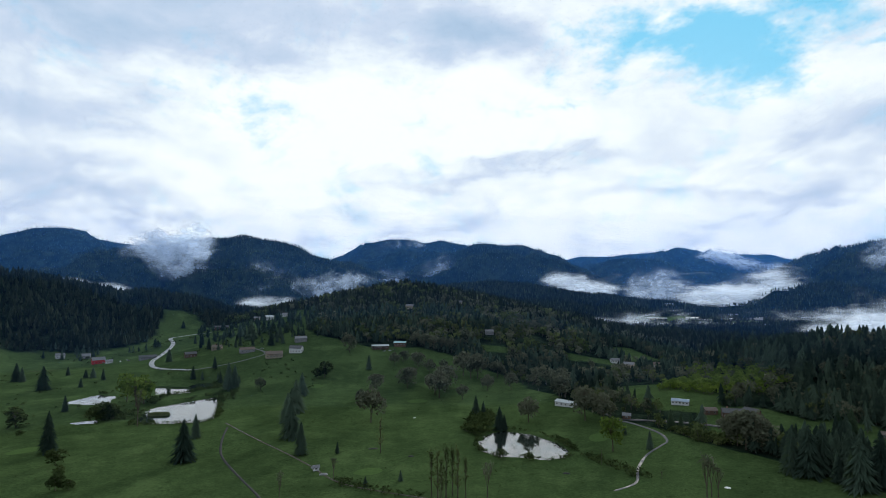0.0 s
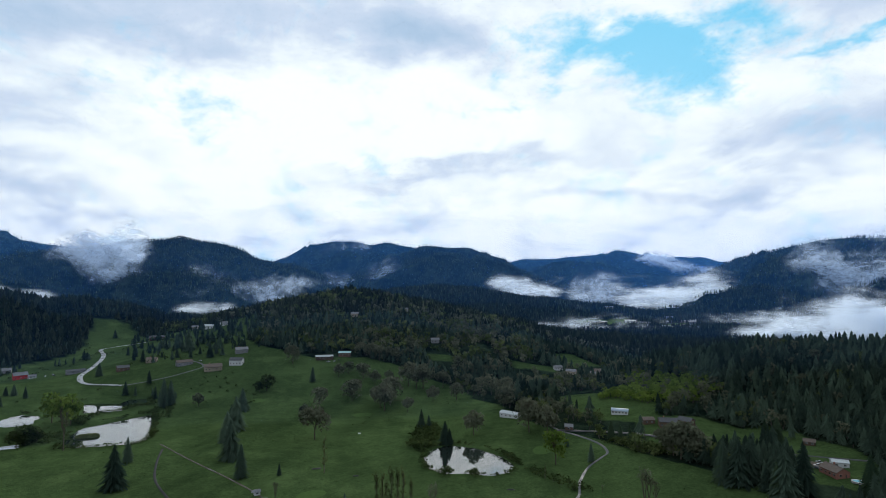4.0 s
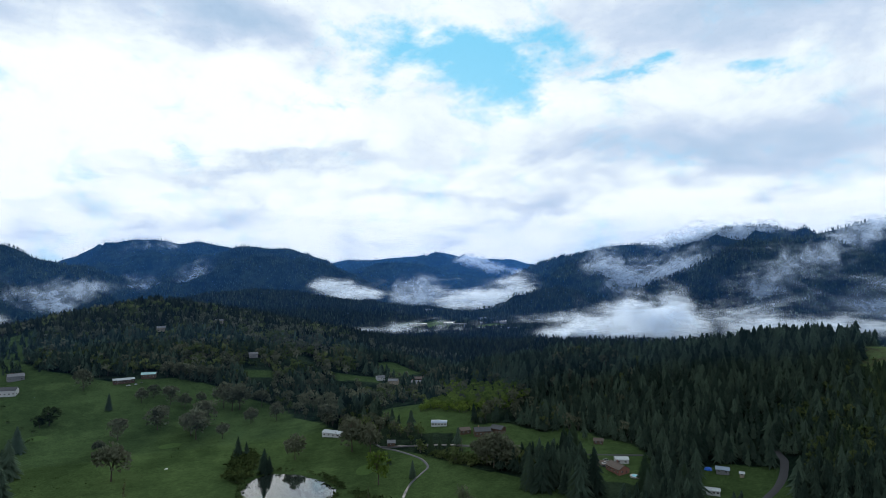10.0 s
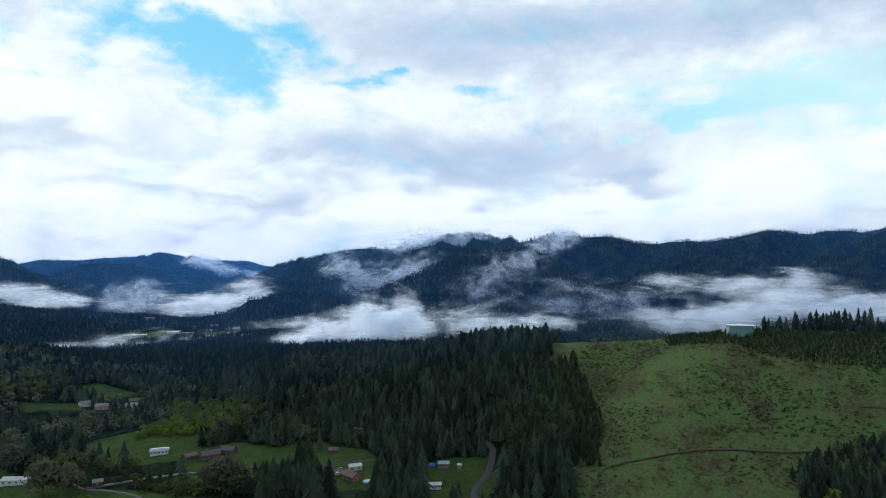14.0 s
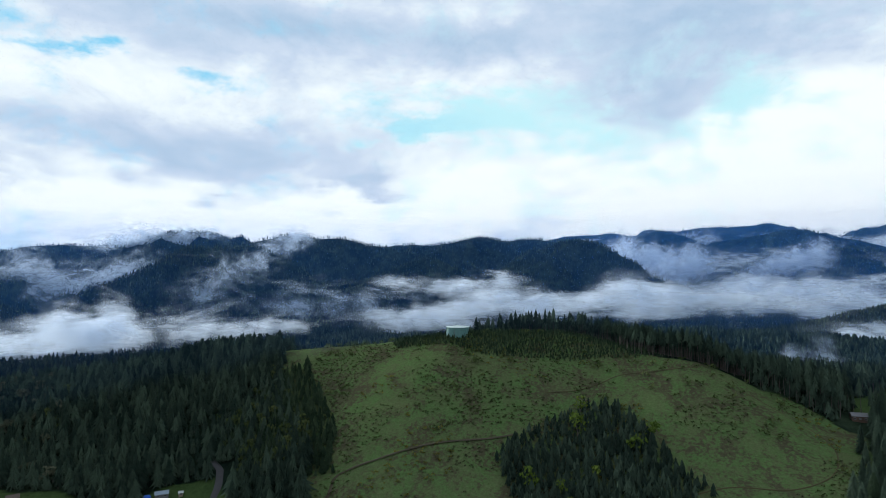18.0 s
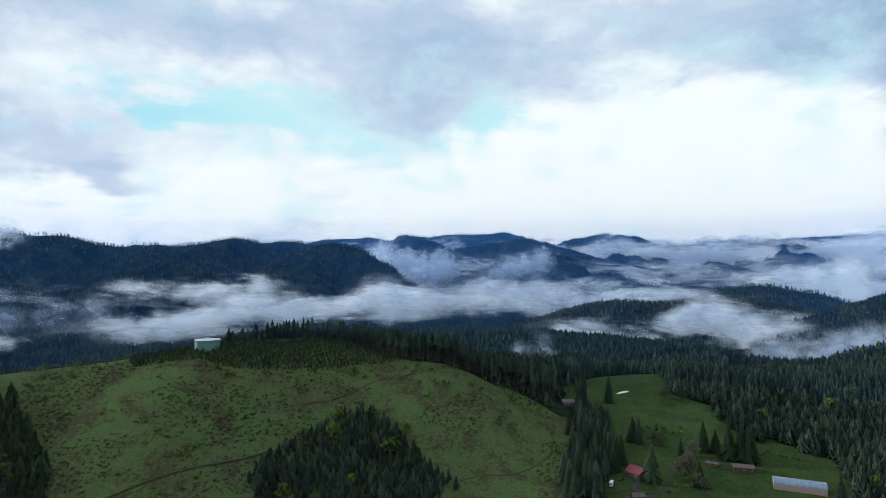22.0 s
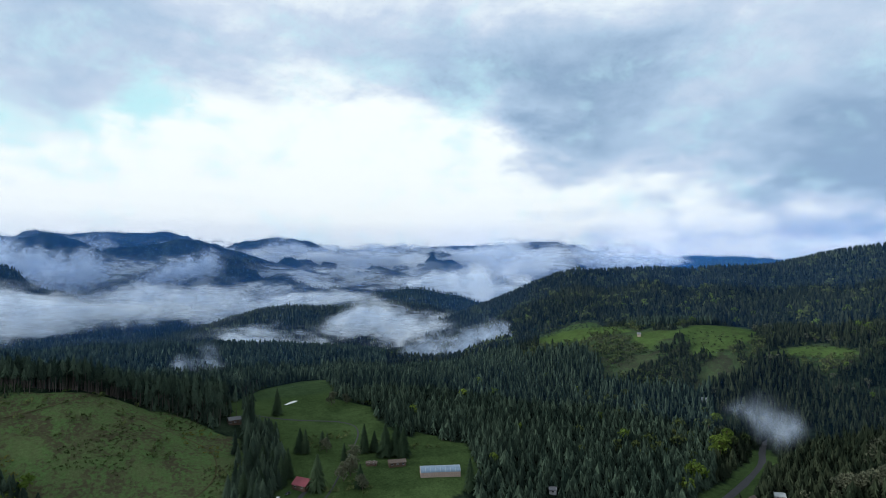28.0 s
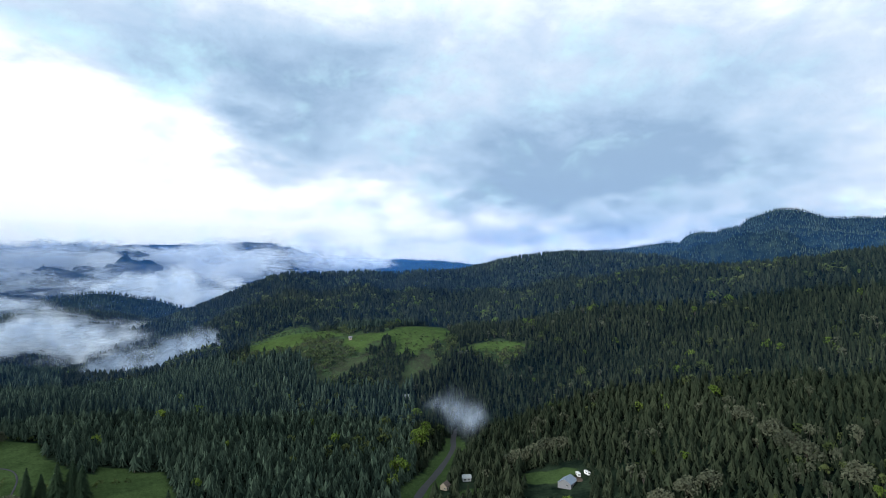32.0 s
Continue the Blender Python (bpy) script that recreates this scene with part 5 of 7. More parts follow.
def poplar_tree(seed):
    """A slender poplar ten metres high: one straight stem, many short upright branches, a thin veil of first leaves."""
    rng = np.random.RandomState(seed)
    tree = tagged(new("poplar_tree"), "slender poplar with upright twigs and first small leaves", "tree", "poplars on the turf")
    v, f, cv, cf = [], [], [], []
    limb(v, f, (0, 0, -0.4), (0.1 * rng.randn(), 0.1 * rng.randn(), 9.6), 0.14, 0.02)
    for _ in range(44):
        z, a = 1.6 + 7.6 * rng.rand(), 6.283 * rng.rand()
        r, up = (0.5 + 0.8 * rng.rand()) * (1.05 - 0.07 * z), 0.9 + 0.9 * rng.rand()
        tip = (r * math.cos(a), r * math.sin(a), min(10.0, z + up))
        limb(v, f, (0, 0, z), tip, 0.035, 0.01, 3)
        for _ in range(9):
            k = 0.35 + 0.75 * rng.rand()
            c = np.array((tip[0] * k, tip[1] * k, z + up * k)) + 0.12 * rng.randn(3)
            q, n = rng.randn(2, 3) * 0.1, len(cv)
            cv += [tuple(c + q[0]), tuple(c + q[1]), tuple(c - q[0] - q[1])]
            cf.append((n, n + 1, n + 2))
    part_arrays("trunk", v, f, MAT_BARK, tree)
    part_arrays("crown", cv, cf, MAT_MOSS, tree)
    return tree


def plant(kinds, places, seed, widen=1.0):
    """Sets trees of the given kinds out at their places; the kinds themselves stand at the first ones."""
    rng = np.random.RandomState(seed)
    for n, (x, y, h) in enumerate(places):
        k = int(rng.randint(len(kinds)))
        s = h / 10
        m = Matrix.Translation((x, y, float(land(x, y)))) @ Matrix.Rotation(rng.rand() * 6.28, 4, "Z") @ Matrix.Diagonal((s * widen, s * widen, s, 1))
        if kinds[k].get("set"):
            c = copy_thing(kinds[k], Matrix.Identity(4))
            c.matrix_basis = m
        else:
            kinds[k]["set"] = 1
            kinds[k].matrix_basis = m
    for o in kinds:
        if o.get("set"):
            del o["set"]


F_KINDS = [fir_tree(s, w, MAT_NEEDLE, lab) for s, w, lab in ((201, 0.26, "tall dark fir standing on the grass"), (202, 0.32, "broad dark fir with drooping boughs on the grass"), (203, 0.22, "slim dark fir standing on the grass"))]
plant(F_KINDS, FAIRWAY_FIRS + POND_FIRS, 1)
L_KINDS = [fir_tree(s, w, MAT_NEEDLE_YOUNG, lab) for s, w, lab in ((211, 0.27, "green fir beside the lane"), (212, 0.22, "slim green fir beside the meadow"))]
plant(L_KINDS, LANE_FIRS + MEADOW_FIRS, 2)
R_KINDS = [broadleaf_tree("round_tree", 221, 0.42, MAT_GREENBRUSH, "dark rounded evergreen tree on the turf", 420, 0.8, 0.16), broadleaf_tree("round_tree", 222, 0.46, MAT_GREENBRUSH, "dense dark bushy tree on the turf", 380, 0.85, 0.14)]
plant(R_KINDS, ROUND_TREES, 3, 1.2)
O_KINDS = [broadleaf_tree("oak_tree", s, w, MAT_BARE, "bare grey-brown oak just budding on the fairway edge", 620, 0.6, 0.2) for s, w in ((231, 0.42), (232, 0.48), (233, 0.4))]
plant(O_KINDS, CLUB_OAKS + FAIRWAY_OAKS, 4, 1.0)
W_KINDS = [broadleaf_tree("willow_tree", s, 0.34, MAT_LEAF, "yellow-green tree in first leaf near the water", 560, 0.5, 0.16) for s in (241, 242)]
plant(W_KINDS, WILLOWS, 5)
plant([broadleaf_tree("bare_tree", s, 0.2, MAT_BARE, "thin leafless tree with upright branches", 90, 0.2, 0.26, depth=6) for s in (251, 252)], BARE_TREES, 6, 0.7)
plant([poplar_tree(s) for s in (255, 256, 257)], POPLARS, 9)
plant([broadleaf_tree("budding_tree", s, 0.44, MAT_BARE, "pale budding tree in the meadow", 560, 0.55, 0.16, group="meadow trees") for s in (275, 276)], MEADOW_OAKS, 10)
plant([broadleaf_tree("maple_tree", s, 0.42, MAT_LEAF, "bright spring-green maple beside the road", 620, 0.6, 0.12) for s in (261, 262)], ROADSIDE_MAPLES, 7, 1.1)
plant([broadleaf_tree("oak_tree", s, 0.46, MAT_BARE, "pale mossy oak above the firs", 600, 0.6, 0.16) for s in (271, 272)], SLOPE_OAKS, 8, 1.15)


def places(ring, spacing, tall, seed, most):
    """Tree places in a ring, at about that spacing, at most so many."""
    rng = np.random.RandomState(seed)
    px, py = [p[0] for p in ring], [p[1] for p in ring]
    gx, gy = np.meshgrid(np.arange(min(px), max(px), spacing), np.arange(min(py), max(py), spacing))
    x, y = gx.ravel() + spacing * 0.8 * (rng.rand(gx.size) - 0.5), gy.ravel() + spacing * 0.8 * (rng.rand(gx.size) - 0.5)
    m = inside(x, y, ring) & ~in_camera_clearing(x, y)
    for shore, _ in PONDS:
        m &= ~inside(x, y, shore, 5.0)
    x, y = x[m], y[m]
    keep = rng.permutation(len(x))[:most]
    return [(float(x[k]), float(y[k]), float(tall * (0.6 + 0.7 * rng.rand()))) for k in keep]


T_KINDS = [fir_tree(s, w, MAT_NEEDLE, lab) for s, w, lab in ((281, 0.21, "dark fir in the gardens of the terrace houses"), (282, 0.26, "broad dark fir in the gardens of the terrace houses"))]
plant(T_KINDS, places([(-440, 900), (-400, 1060), (-330, 1150), (-250, 1120), (-225, 900), (-190, 850), (-250, 870), (-330, 880)], 17, 13, 1, 60), 11)
plant(T_KINDS, places([(-620, 900), (-640, 960), (-560, 960), (-540, 910)], 14, 13, 2, 16), 12)
plant(T_KINDS, places([(-330, 760), (-300, 770), (-240, 720), (-245, 680), (-270, 720)], 11, 13, 3, 16), 13)
E_KINDS = [fir_tree(s, w, MAT_NEEDLE, lab) for s, w, lab in ((291, 0.22, "dark fir at the foot of the logged hill"), (292, 0.18, "slim dark fir at the foot of the logged hill"))]
plant(E_KINDS, places([(380, -120), (400, -165), (430, -178), (520, -196), (545, -190), (545, -165), (450, -150), (400, -120)], 8, 18, 4, 60), 14)
V_KINDS = [fir_tree(s, w, MAT_NEEDLE, lab) for s, w, lab in ((295, 0.22, "dark fir on the edge of the golf turf"), (296, 0.26, "broad dark fir on the edge of the golf turf"))]
plant(V_KINDS, places([(222, 410), (262, 400), (290, 345), (310, 300), (285, 290), (255, 335), (240, 370)], 9, 20, 5, 40), 15)
plant(T_KINDS, places([(-587, 979), (-521, 1043), (-566, 1131), (-605, 1016)], 8, 11, 6, 50), 16)


# ---------------------------------------------------------------- buildings
def box(bm, x0, x1, y0, y1, z0, z1):
    v = [bm.verts.new(c) for c in ((x0, y0, z0), (x1, y0, z0), (x1, y1, z0), (x0, y1, z0), (x0, y0, z1), (x1, y0, z1), (x1, y1, z1), (x0, y1, z1))]
    for q in ((3, 2, 1, 0), (4, 5, 6, 7), (0, 1, 5, 4), (1, 2, 6, 5), (2, 3, 7, 6), (3, 0, 4, 7)):
        bm.faces.new([v[i] for i in q])


def boxed(*sizes):
    bm = bmesh.new()
    for s in sizes:
        box(bm, *s)
    return bm


def roof_slab(w, l, eave, rise, over, side):
    """One slope of a gable roof as a slab with thickness."""
    bm = bmesh.new()
    t = 0.22
    hw, hl = w / 2 + over, l / 2 + over
    drop = rise * over / (w / 2)
    a = [(side * hw, -hl, eave - drop), (side * hw, hl, eave - drop), (0, hl, eave + rise), (0, -hl, eave + rise)]
    low = [bm.verts.new(p) for p in a]
    top = [bm.verts.new((p[0], p[1], p[2] + t)) for p in a]
    bm.faces.new(low[::-1]), bm.faces.new(top)
    for i in range(4):
        j = (i + 1) % 4
        bm.faces.new((low[i], low[j], top[j], top[i]))
    bmesh.ops.recalc_face_normals(bm, faces=bm.faces)
    return bm


def walls(w, l, h, rise):
    """Four walls with gable ends."""
    bm = bmesh.new()
    lo = [bm.verts.new(p) for p in ((-w / 2, -l / 2, -1.5), (w / 2, -l / 2, -1.5), (w / 2, l / 2, -1.5), (-w / 2, l / 2, -1.5))]
    hi = [bm.verts.new((v.co.x, v.co.y, h)) for v in lo]
    g0, g1 = bm.verts.new((0, -l / 2, h + rise)), bm.verts.new((0, l / 2, h + rise))
    bm.faces.new((lo[0], lo[1], hi[1], g0, hi[0])), bm.faces.new((lo[2], lo[3], hi[3], g1, hi[2]))
    bm.faces.new((lo[1], lo[2], hi[2], hi[1])), bm.faces.new((lo[3], lo[0], hi[0], hi[3]))
    return bm


MAT_WHITE = simple("white_siding", (0.40, 0.41, 0.43), 0.7, 0.12)
MAT_CREAM = simple("cream_siding", (0.24, 0.205, 0.16), 0.8, 0.15)
MAT_BROWN = simple("brown_siding", (0.075, 0.05, 0.038), 0.85)
MAT_GREY = simple("grey_siding", (0.14, 0.145, 0.16), 0.8, 0.15)
MAT_BARNRED = simple("barn_red_boards", (0.30, 0.03, 0.03), 0.8, 0.2)
MAT_ROOF_GREY = simple("grey_shingles", (0.12, 0.125, 0.14), 0.85, 0.3, 1.2)
MAT_ROOF_BROWN = simple("brown_shingles", (0.085, 0.068, 0.06), 0.9, 0.3, 1.2)
MAT_ROOF_DARK = simple("dark_shingles", (0.055, 0.058, 0.066), 0.9, 0.3, 1.2)
MAT_ROOF_BLUE = simple("blue_grey_metal_roof", (0.16, 0.21, 0.28), 0.45, 0.12, 0.6)
MAT_ROOF_RED = simple("red_metal_roof", (0.17, 0.035, 0.05), 0.5, 0.15, 0.6)
MAT_ROOF_PALE = simple("pale_metal_roof", (0.30, 0.33, 0.35), 0.55, 0.15, 0.6)
MAT_ROOF_TEAL = simple("teal_metal_roof", (0.22, 0.36, 0.38), 0.5, 0.1, 0.6)
MAT_TANK = simple("pale_green_steel", (0.09, 0.19, 0.19), 0.5, 0.12, 0.3)
MAT_TANKTOP = simple("pale_steel_roof", (0.36, 0.44, 0.44), 0.5, 0.1, 0.3)
MAT_GLASS = simple("dark_window_glass", (0.02, 0.025, 0.03), 0.08, 0.1, 1.0, gloss=0.8)
MAT_TRIM = simple("white_trim", (0.32, 0.32, 0.32), 0.6, 0.1)
MAT_DOOR = simple("dark_door", (0.07, 0.05, 0.045), 0.7)
MAT_BRICK = simple("chimney_brick", (0.22, 0.10, 0.08), 0.9)
MAT_FILM = simple("greenhouse_film", (0.13, 0.19, 0.27), 0.35, 0.15, 0.4)
MAT_ENDWALL = simple("greenhouse_side_boards", (0.24, 0.19, 0.17), 0.8)
MAT_BLUE = simple("blue_tarp", (0.03, 0.12, 0.55), 0.5, 0.2)
MAT_POOL = simple("pool_water", (0.16, 0.42, 0.52), 0.1, 0.08, 0.5, gloss=0.8)
MAT_TYRE = simple("tyre_rubber", (0.02, 0.02, 0.02), 0.9)
MAT_SHEET = simple("white_plastic_sheet", (0.7, 0.71, 0.71), 0.5, 0.06, 0.3)
MAT_SOIL = simple("bare_soil", (0.06, 0.045, 0.035), 0.95, 0.3, 0.4)


def set_at(ob, x, y, turn, up=0.0):
    """Stands a thing on the land with its local y axis turned to that bearing."""
    c = [float(land(x + dx, y + dy)) for dx, dy in ((0, 0), (3, 0), (-3, 0), (0, 3), (0, -3))]
    ob.matrix_basis = Matrix.Translation((x, y, max(c) + up)) @ Matrix.Rotation(radians(turn), 4, "Z")
    return ob


def house(x, y, turn, w, l, h, rise, wall, roof, label, category="house", group="", windows=3, chimney=False, porch=False, name="house", sides=(-1, 1), door=True):
    """A gabled house: walls, two roof slopes, ridge cap, windows with frames and panes, a door, perhaps a chimney and a porch."""
    ob = tagged(new(name), label, category, group)
    part("wall", walls(w, l, h, rise), wall, ob)
    for side in (-1, 1):
        part("roof_slope", roof_slab(w, l, h, rise, 0.5, side), roof, ob)
    part("ridge_cap", boxed((-0.18, 0.18, -l / 2 - 0.5, l / 2 + 0.5, h + rise + 0.1, h + rise + 0.3)), roof, ob)
    for side in sides:
        for k in range(windows):
            yy = -l / 2 + l * (k + 0.5) / windows
            xo = side * w / 2
            win = part("window", boxed((xo - 0.05, xo + 0.05, yy - 0.85, yy + 0.85, 0.85, 2.25)), MAT_TRIM, ob)
            part("pane", boxed((xo - 0.08, xo + 0.08, yy - 0.7, yy - 0.05, 1.0, 2.1)), MAT_GLASS, win)
            part("pane", boxed((xo - 0.08, xo + 0.08, yy + 0.05, yy + 0.7, 1.0, 2.1)), MAT_GLASS, win)
    for end in (-1, 1):
        yo = end * l / 2
        win = part("window", boxed((-1.1 - w / 6, 0.5 - w / 6, yo - 0.05, yo + 0.05, 0.85, 2.25)), MAT_TRIM, ob)
        part("pane", boxed((-1.0 - w / 6, 0.4 - w / 6, yo - 0.08, yo + 0.08, 1.0, 2.1)), MAT_GLASS, win)
    if door:
        part("door", boxed((w / 6, w / 6 + 1.0, -l / 2 - 0.06, -l / 2 + 0.06, 0.0, 2.05)), MAT_DOOR, ob)
    if chimney:
        part("chimney", boxed((w / 4 - 0.4, w / 4 + 0.4, l / 5 - 0.4, l / 5 + 0.4, h, h + rise + 1.0)), MAT_BRICK, ob)
    if porch:
        deck = part("porch_roof", boxed((-w / 2 - 2.4, -w / 2 - 0.1, -l / 3, l / 3, h - 0.35, h - 0.15)), roof, ob)
        for k in (-1, 0, 1):
            part("post", boxed((-w / 2 - 2.3, -w / 2 - 2.15, k * l / 3.2 - 0.08, k * l / 3.2 + 0.08, -1.5, h - 0.35)), MAT_TRIM, deck)
    return set_at(ob, x, y, turn)


def facing(x, y, off=0.0):
    """The bearing at which a house's long side faces the camera."""
    return math.degrees(math.atan2(y, x)) + off


def hs(x, y, l, w, h, rise, wall, roof, label, off=0.0, **more):
    return house(x, y, facing(x, y, off), w, l, h, rise, wall, roof, label, **more)


# golf course and terrace
hs(123, 593, 20, 9, 3.4, 1.6, MAT_WHITE, MAT_ROOF_PALE, "long white metal shed with a low gable roof on the turf", -32, category="shed", windows=4, name="shed")
hs(-514, 882, 17, 11, 5.5, 3.6, MAT_BARNRED, MAT_ROOF_GREY, "red barn with white doors in a farmyard", 8, category="barn", windows=3, name="barn")
hs(-497, 880, 9, 7, 3.0, 1.8, MAT_WHITE, MAT_ROOF_GREY, "small white farm shed beside the red barn", 12, category="shed", windows=2, name="shed")
hs(-595, 919, 12, 9, 4.2, 3.0, MAT_WHITE, MAT_ROOF_GREY, "white farmhouse at the foot of the wooded hill", 10, group="valley houses", chimney=True)
hs(-563, 933, 12, 9, 4.0, 2.8, MAT_GREY, MAT_ROOF_GREY, "grey farmhouse at the foot of the wooded hill", -6, group="valley houses")
hs(-442, 886, 24, 10, 3.4, 2.0, MAT_GREY, MAT_ROOF_DARK, "long low grey house beside the winding road", 5, group="valley houses", windows=5)
hs(-412, 1098, 24, 10, 4.2, 2.6, MAT_BROWN, MAT_ROOF_DARK, "long dark house above the winding road", 4, group="valley houses", windows=5)
hs(-365, 855, 15, 11, 4.2, 2.6, MAT_BROWN, MAT_ROOF_DARK, "dark-roofed house inside the road bend", 10, group="valley houses")
hs(-340, 890, 14, 10, 4.2, 2.4, MAT_CREAM, MAT_ROOF_BROWN, "cream house inside the road bend", -15, group="valley houses", chimney=True)
hs(-280, 845, 20, 11, 3.8, 2.6, MAT_GREY, MAT_ROOF_BROWN, "brown-roofed house on the terrace", 12, group="valley houses", windows=4)
hs(-232, 812, 22, 13, 4.6, 3.0, MAT_CREAM, MAT_ROOF_BROWN, "large cream house with a brown roof above the fairway", 4, group="valley houses", windows=5, porch=True, chimney=True)
hs(-206, 830, 17, 11, 5.6, 3.0, MAT_WHITE, MAT_ROOF_DARK, "white two-storey house with a dark roof above the fairway", -20, group="valley houses", windows=4)
hs(-213, 885, 17, 11, 4.6, 2.8, MAT_GREY, MAT_ROOF_GREY, "grey house among the firs", 8, group="valley houses", chimney=True)
hs(-324, 1103, 15, 10, 4.6, 2.6, MAT_WHITE, MAT_ROOF_PALE, "white house high on the green slope", 0, group="valley houses")
hs(-300, 1112, 12, 9, 4.2, 2.4, MAT_WHITE, MAT_ROOF_GREY, "white house with a grey roof high on the slope", 14, group="valley houses")
hs(-358, 1136, 11, 9, 4.2, 2.4, MAT_CREAM, MAT_ROOF_GREY, "cream house high on the green slope", -12, group="valley houses")
hs(-480, 1410, 14, 10, 4.6, 2.6, MAT_WHITE, MAT_ROOF_PALE, "small white house below the far woods", 0, group="valley houses")
hs(-91, 856, 24, 12, 3.6, 1.2, MAT_BROWN, MAT_ROOF_PALE, "low brown clubhouse with a pale flat-pitched roof", 4, category="clubhouse", windows=6, name="clubhouse", porch=True)
hs(-63, 870, 17, 12, 4.0, 1.8, MAT_BROWN, MAT_ROOF_TEAL, "clubhouse annex with a teal metal roof", -8, category="building", windows=4, name="annex")
hs(74, 942, 13, 9, 4.4, 2.4, MAT_GREY, MAT_ROOF_GREY, "grey house half hidden by trees", 6, group="woodland houses")
hs(-60, 1066, 14, 10, 4.6, 2.6, MAT_CREAM, MAT_ROOF_GREY, "cream house in the knoll woods", 14, group="woodland houses")
hs(30, 1126, 13, 9, 4.6, 2.4, MAT_CREAM, MAT_ROOF_GREY, "cream house with a grey roof in the knoll woods", -10, group="woodland houses")
hs(290, 816, 17, 11, 4.6, 2.8, MAT_GREY, MAT_ROOF_GREY, "grey house in a clearing among the firs", 8, group="woodland houses", chimney=True)
hs(278, 794, 13, 9, 3.6, 2.4, MAT_GREY, MAT_ROOF_GREY, "grey house with a pale car in its clearing", 14, group="woodland houses")
hs(306, 846, 15, 9, 3.8, 2.4, MAT_BROWN, MAT_ROOF_BROWN, "brown house at the edge of the ridge woods", -4, group="woodland houses", windows=4)
hs(248, 852, 12, 8, 3.6, 2.2, MAT_WHITE, MAT_ROOF_GREY, "small white house at the edge of the ridge woods", 20, group="woodland houses")
hs(262, 832, 14, 10, 4.2, 2.6, MAT_CREAM, MAT_ROOF_GREY, "cream house in a clearing among the firs", -14, group="woodland houses")
# village below the ridge
hs(221, 552, 15, 8, 3.0, 1.4, MAT_WHITE, MAT_ROOF_BLUE, "white mobile home with a blue-grey roof on the grass", -6, category="mobile home", windows=5, name="mobile_home")
hs(247, 508, 15, 10, 4.2, 2.6, MAT_BROWN, MAT_ROOF_DARK, "brown house with a dark roof in a fenced garden", 10, group="village houses", windows=4, chimney=True)
hs(263, 506, 12, 9, 4.2, 2.4, MAT_BROWN, MAT_ROOF_DARK, "dark wooden house in a fenced garden", -30, group="village houses")
hs(234, 520, 10, 8, 3.2, 1.8, MAT_BROWN, MAT_ROOF_BROWN, "brown garage beside the garden", 22, category="garage", windows=2, name="garage")
hs(297, 374, 15, 10, 3.4, 2.6, MAT_BRICK, MAT_ROOF_BROWN, "brick house with a brown shingle roof and a pool", -50, group="village houses", windows=4, chimney=True)
hs(312, 388, 10, 8, 3.2, 1.0, MAT_WHITE, MAT_ROOF_PALE, "open carport with a pale metal roof", 12, category="carport", windows=2, name="carport")
hs(333, 318, 11, 6, 2.9, 1.0, MAT_WHITE, MAT_ROOF_PALE, "white trailer with a pale roof behind the firs", 4, category="trailer", windows=4, name="trailer")
hs(365, 337, 9, 6, 2.8, 1.4, MAT_GREY, MAT_ROOF_BLUE, "blue-grey garden shed on the lawn", 0, category="shed", windows=2, name="shed")
hs(370, 324, 3, 2.6, 2.3, 0.8, MAT_CREAM, MAT_ROOF_PALE, "tiny pale hut at the lawn's edge", 0, category="hut", windows=1, name="hut")
hs(330, 441, 8, 6, 2.8, 1.6, MAT_BROWN, MAT_ROOF_BROWN, "weathered brown hut in the yard", 0, category="hut", windows=2, name="hut")
hs(164, 530, 7, 6, 3.0, 1.6, MAT_BROWN, MAT_ROOF_GREY, "brown wooden hut beside the lane", 0, category="hut", windows=1, name="hut")
# meadow farm
hs(404, -180, 12, 11, 2.9, 3.4, MAT_BROWN, MAT_ROOF_RED, "brown farmhouse with a red metal roof", -40, group="farm buildings", windows=2)
hs(391, -252, 13, 7, 2.8, 1.4, MAT_BROWN, MAT_ROOF_BROWN, "low brown shed with a shingle roof on the pasture", 10, category="shed", windows=3, name="shed")
hs(404, -237, 8, 5, 1.7, 0.8, MAT_BROWN, MAT_ROOF_BROWN, "low brown open shed among bushes", -8, category="shed", windows=2, name="shed")
hs(542, -175, 11, 8, 3.4, 2.0, MAT_BROWN, MAT_ROOF_GREY, "brown house under the firs at the meadow's edge", 14, group="farm buildings")
hs(373, -166, 8, 6, 2.8, 1.6, MAT_BROWN, MAT_ROOF_BROWN, "small brown cabin on a bare patch", 20, category="cabin", windows=2, name="cabin")
hs(292, -321, 5, 4, 2.8, 1.4, MAT_WHITE, MAT_ROOF_GREY, "little white hut among the firs", 0, category="hut", windows=1, name="hut")
hs(113, -466, 13, 11, 2.8, 3.2, MAT_GREY, MAT_ROOF_BLUE, "grey house with a slate-blue roof in a clearing", 68, group="slope houses", windows=3)
hs(209, -444, 6, 6, 3.4, 2.6, MAT_CREAM, MAT_ROOF_BROWN, "small cream cottage beside the valley road", 60, group="slope houses", windows=2)
hs(201, -470, 7, 6, 3.0, 1.8, MAT_WHITE, MAT_ROOF_PALE, "small white house behind blossom trees", 10, group="slope houses", windows=2)
hs(505, -745, 5, 4, 2.6, 2.0, MAT_CREAM, MAT_ROOF_GREY, "tiny cream farmhouse on the high pasture", 0, category="farmhouse", windows=1, name="farmhouse")
hs(344, -625, 8, 5, 3.0, 1.6, MAT_WHITE, MAT_ROOF_PALE, "white shed at the bottom of the pasture", 0, category="shed", windows=2, name="shed")


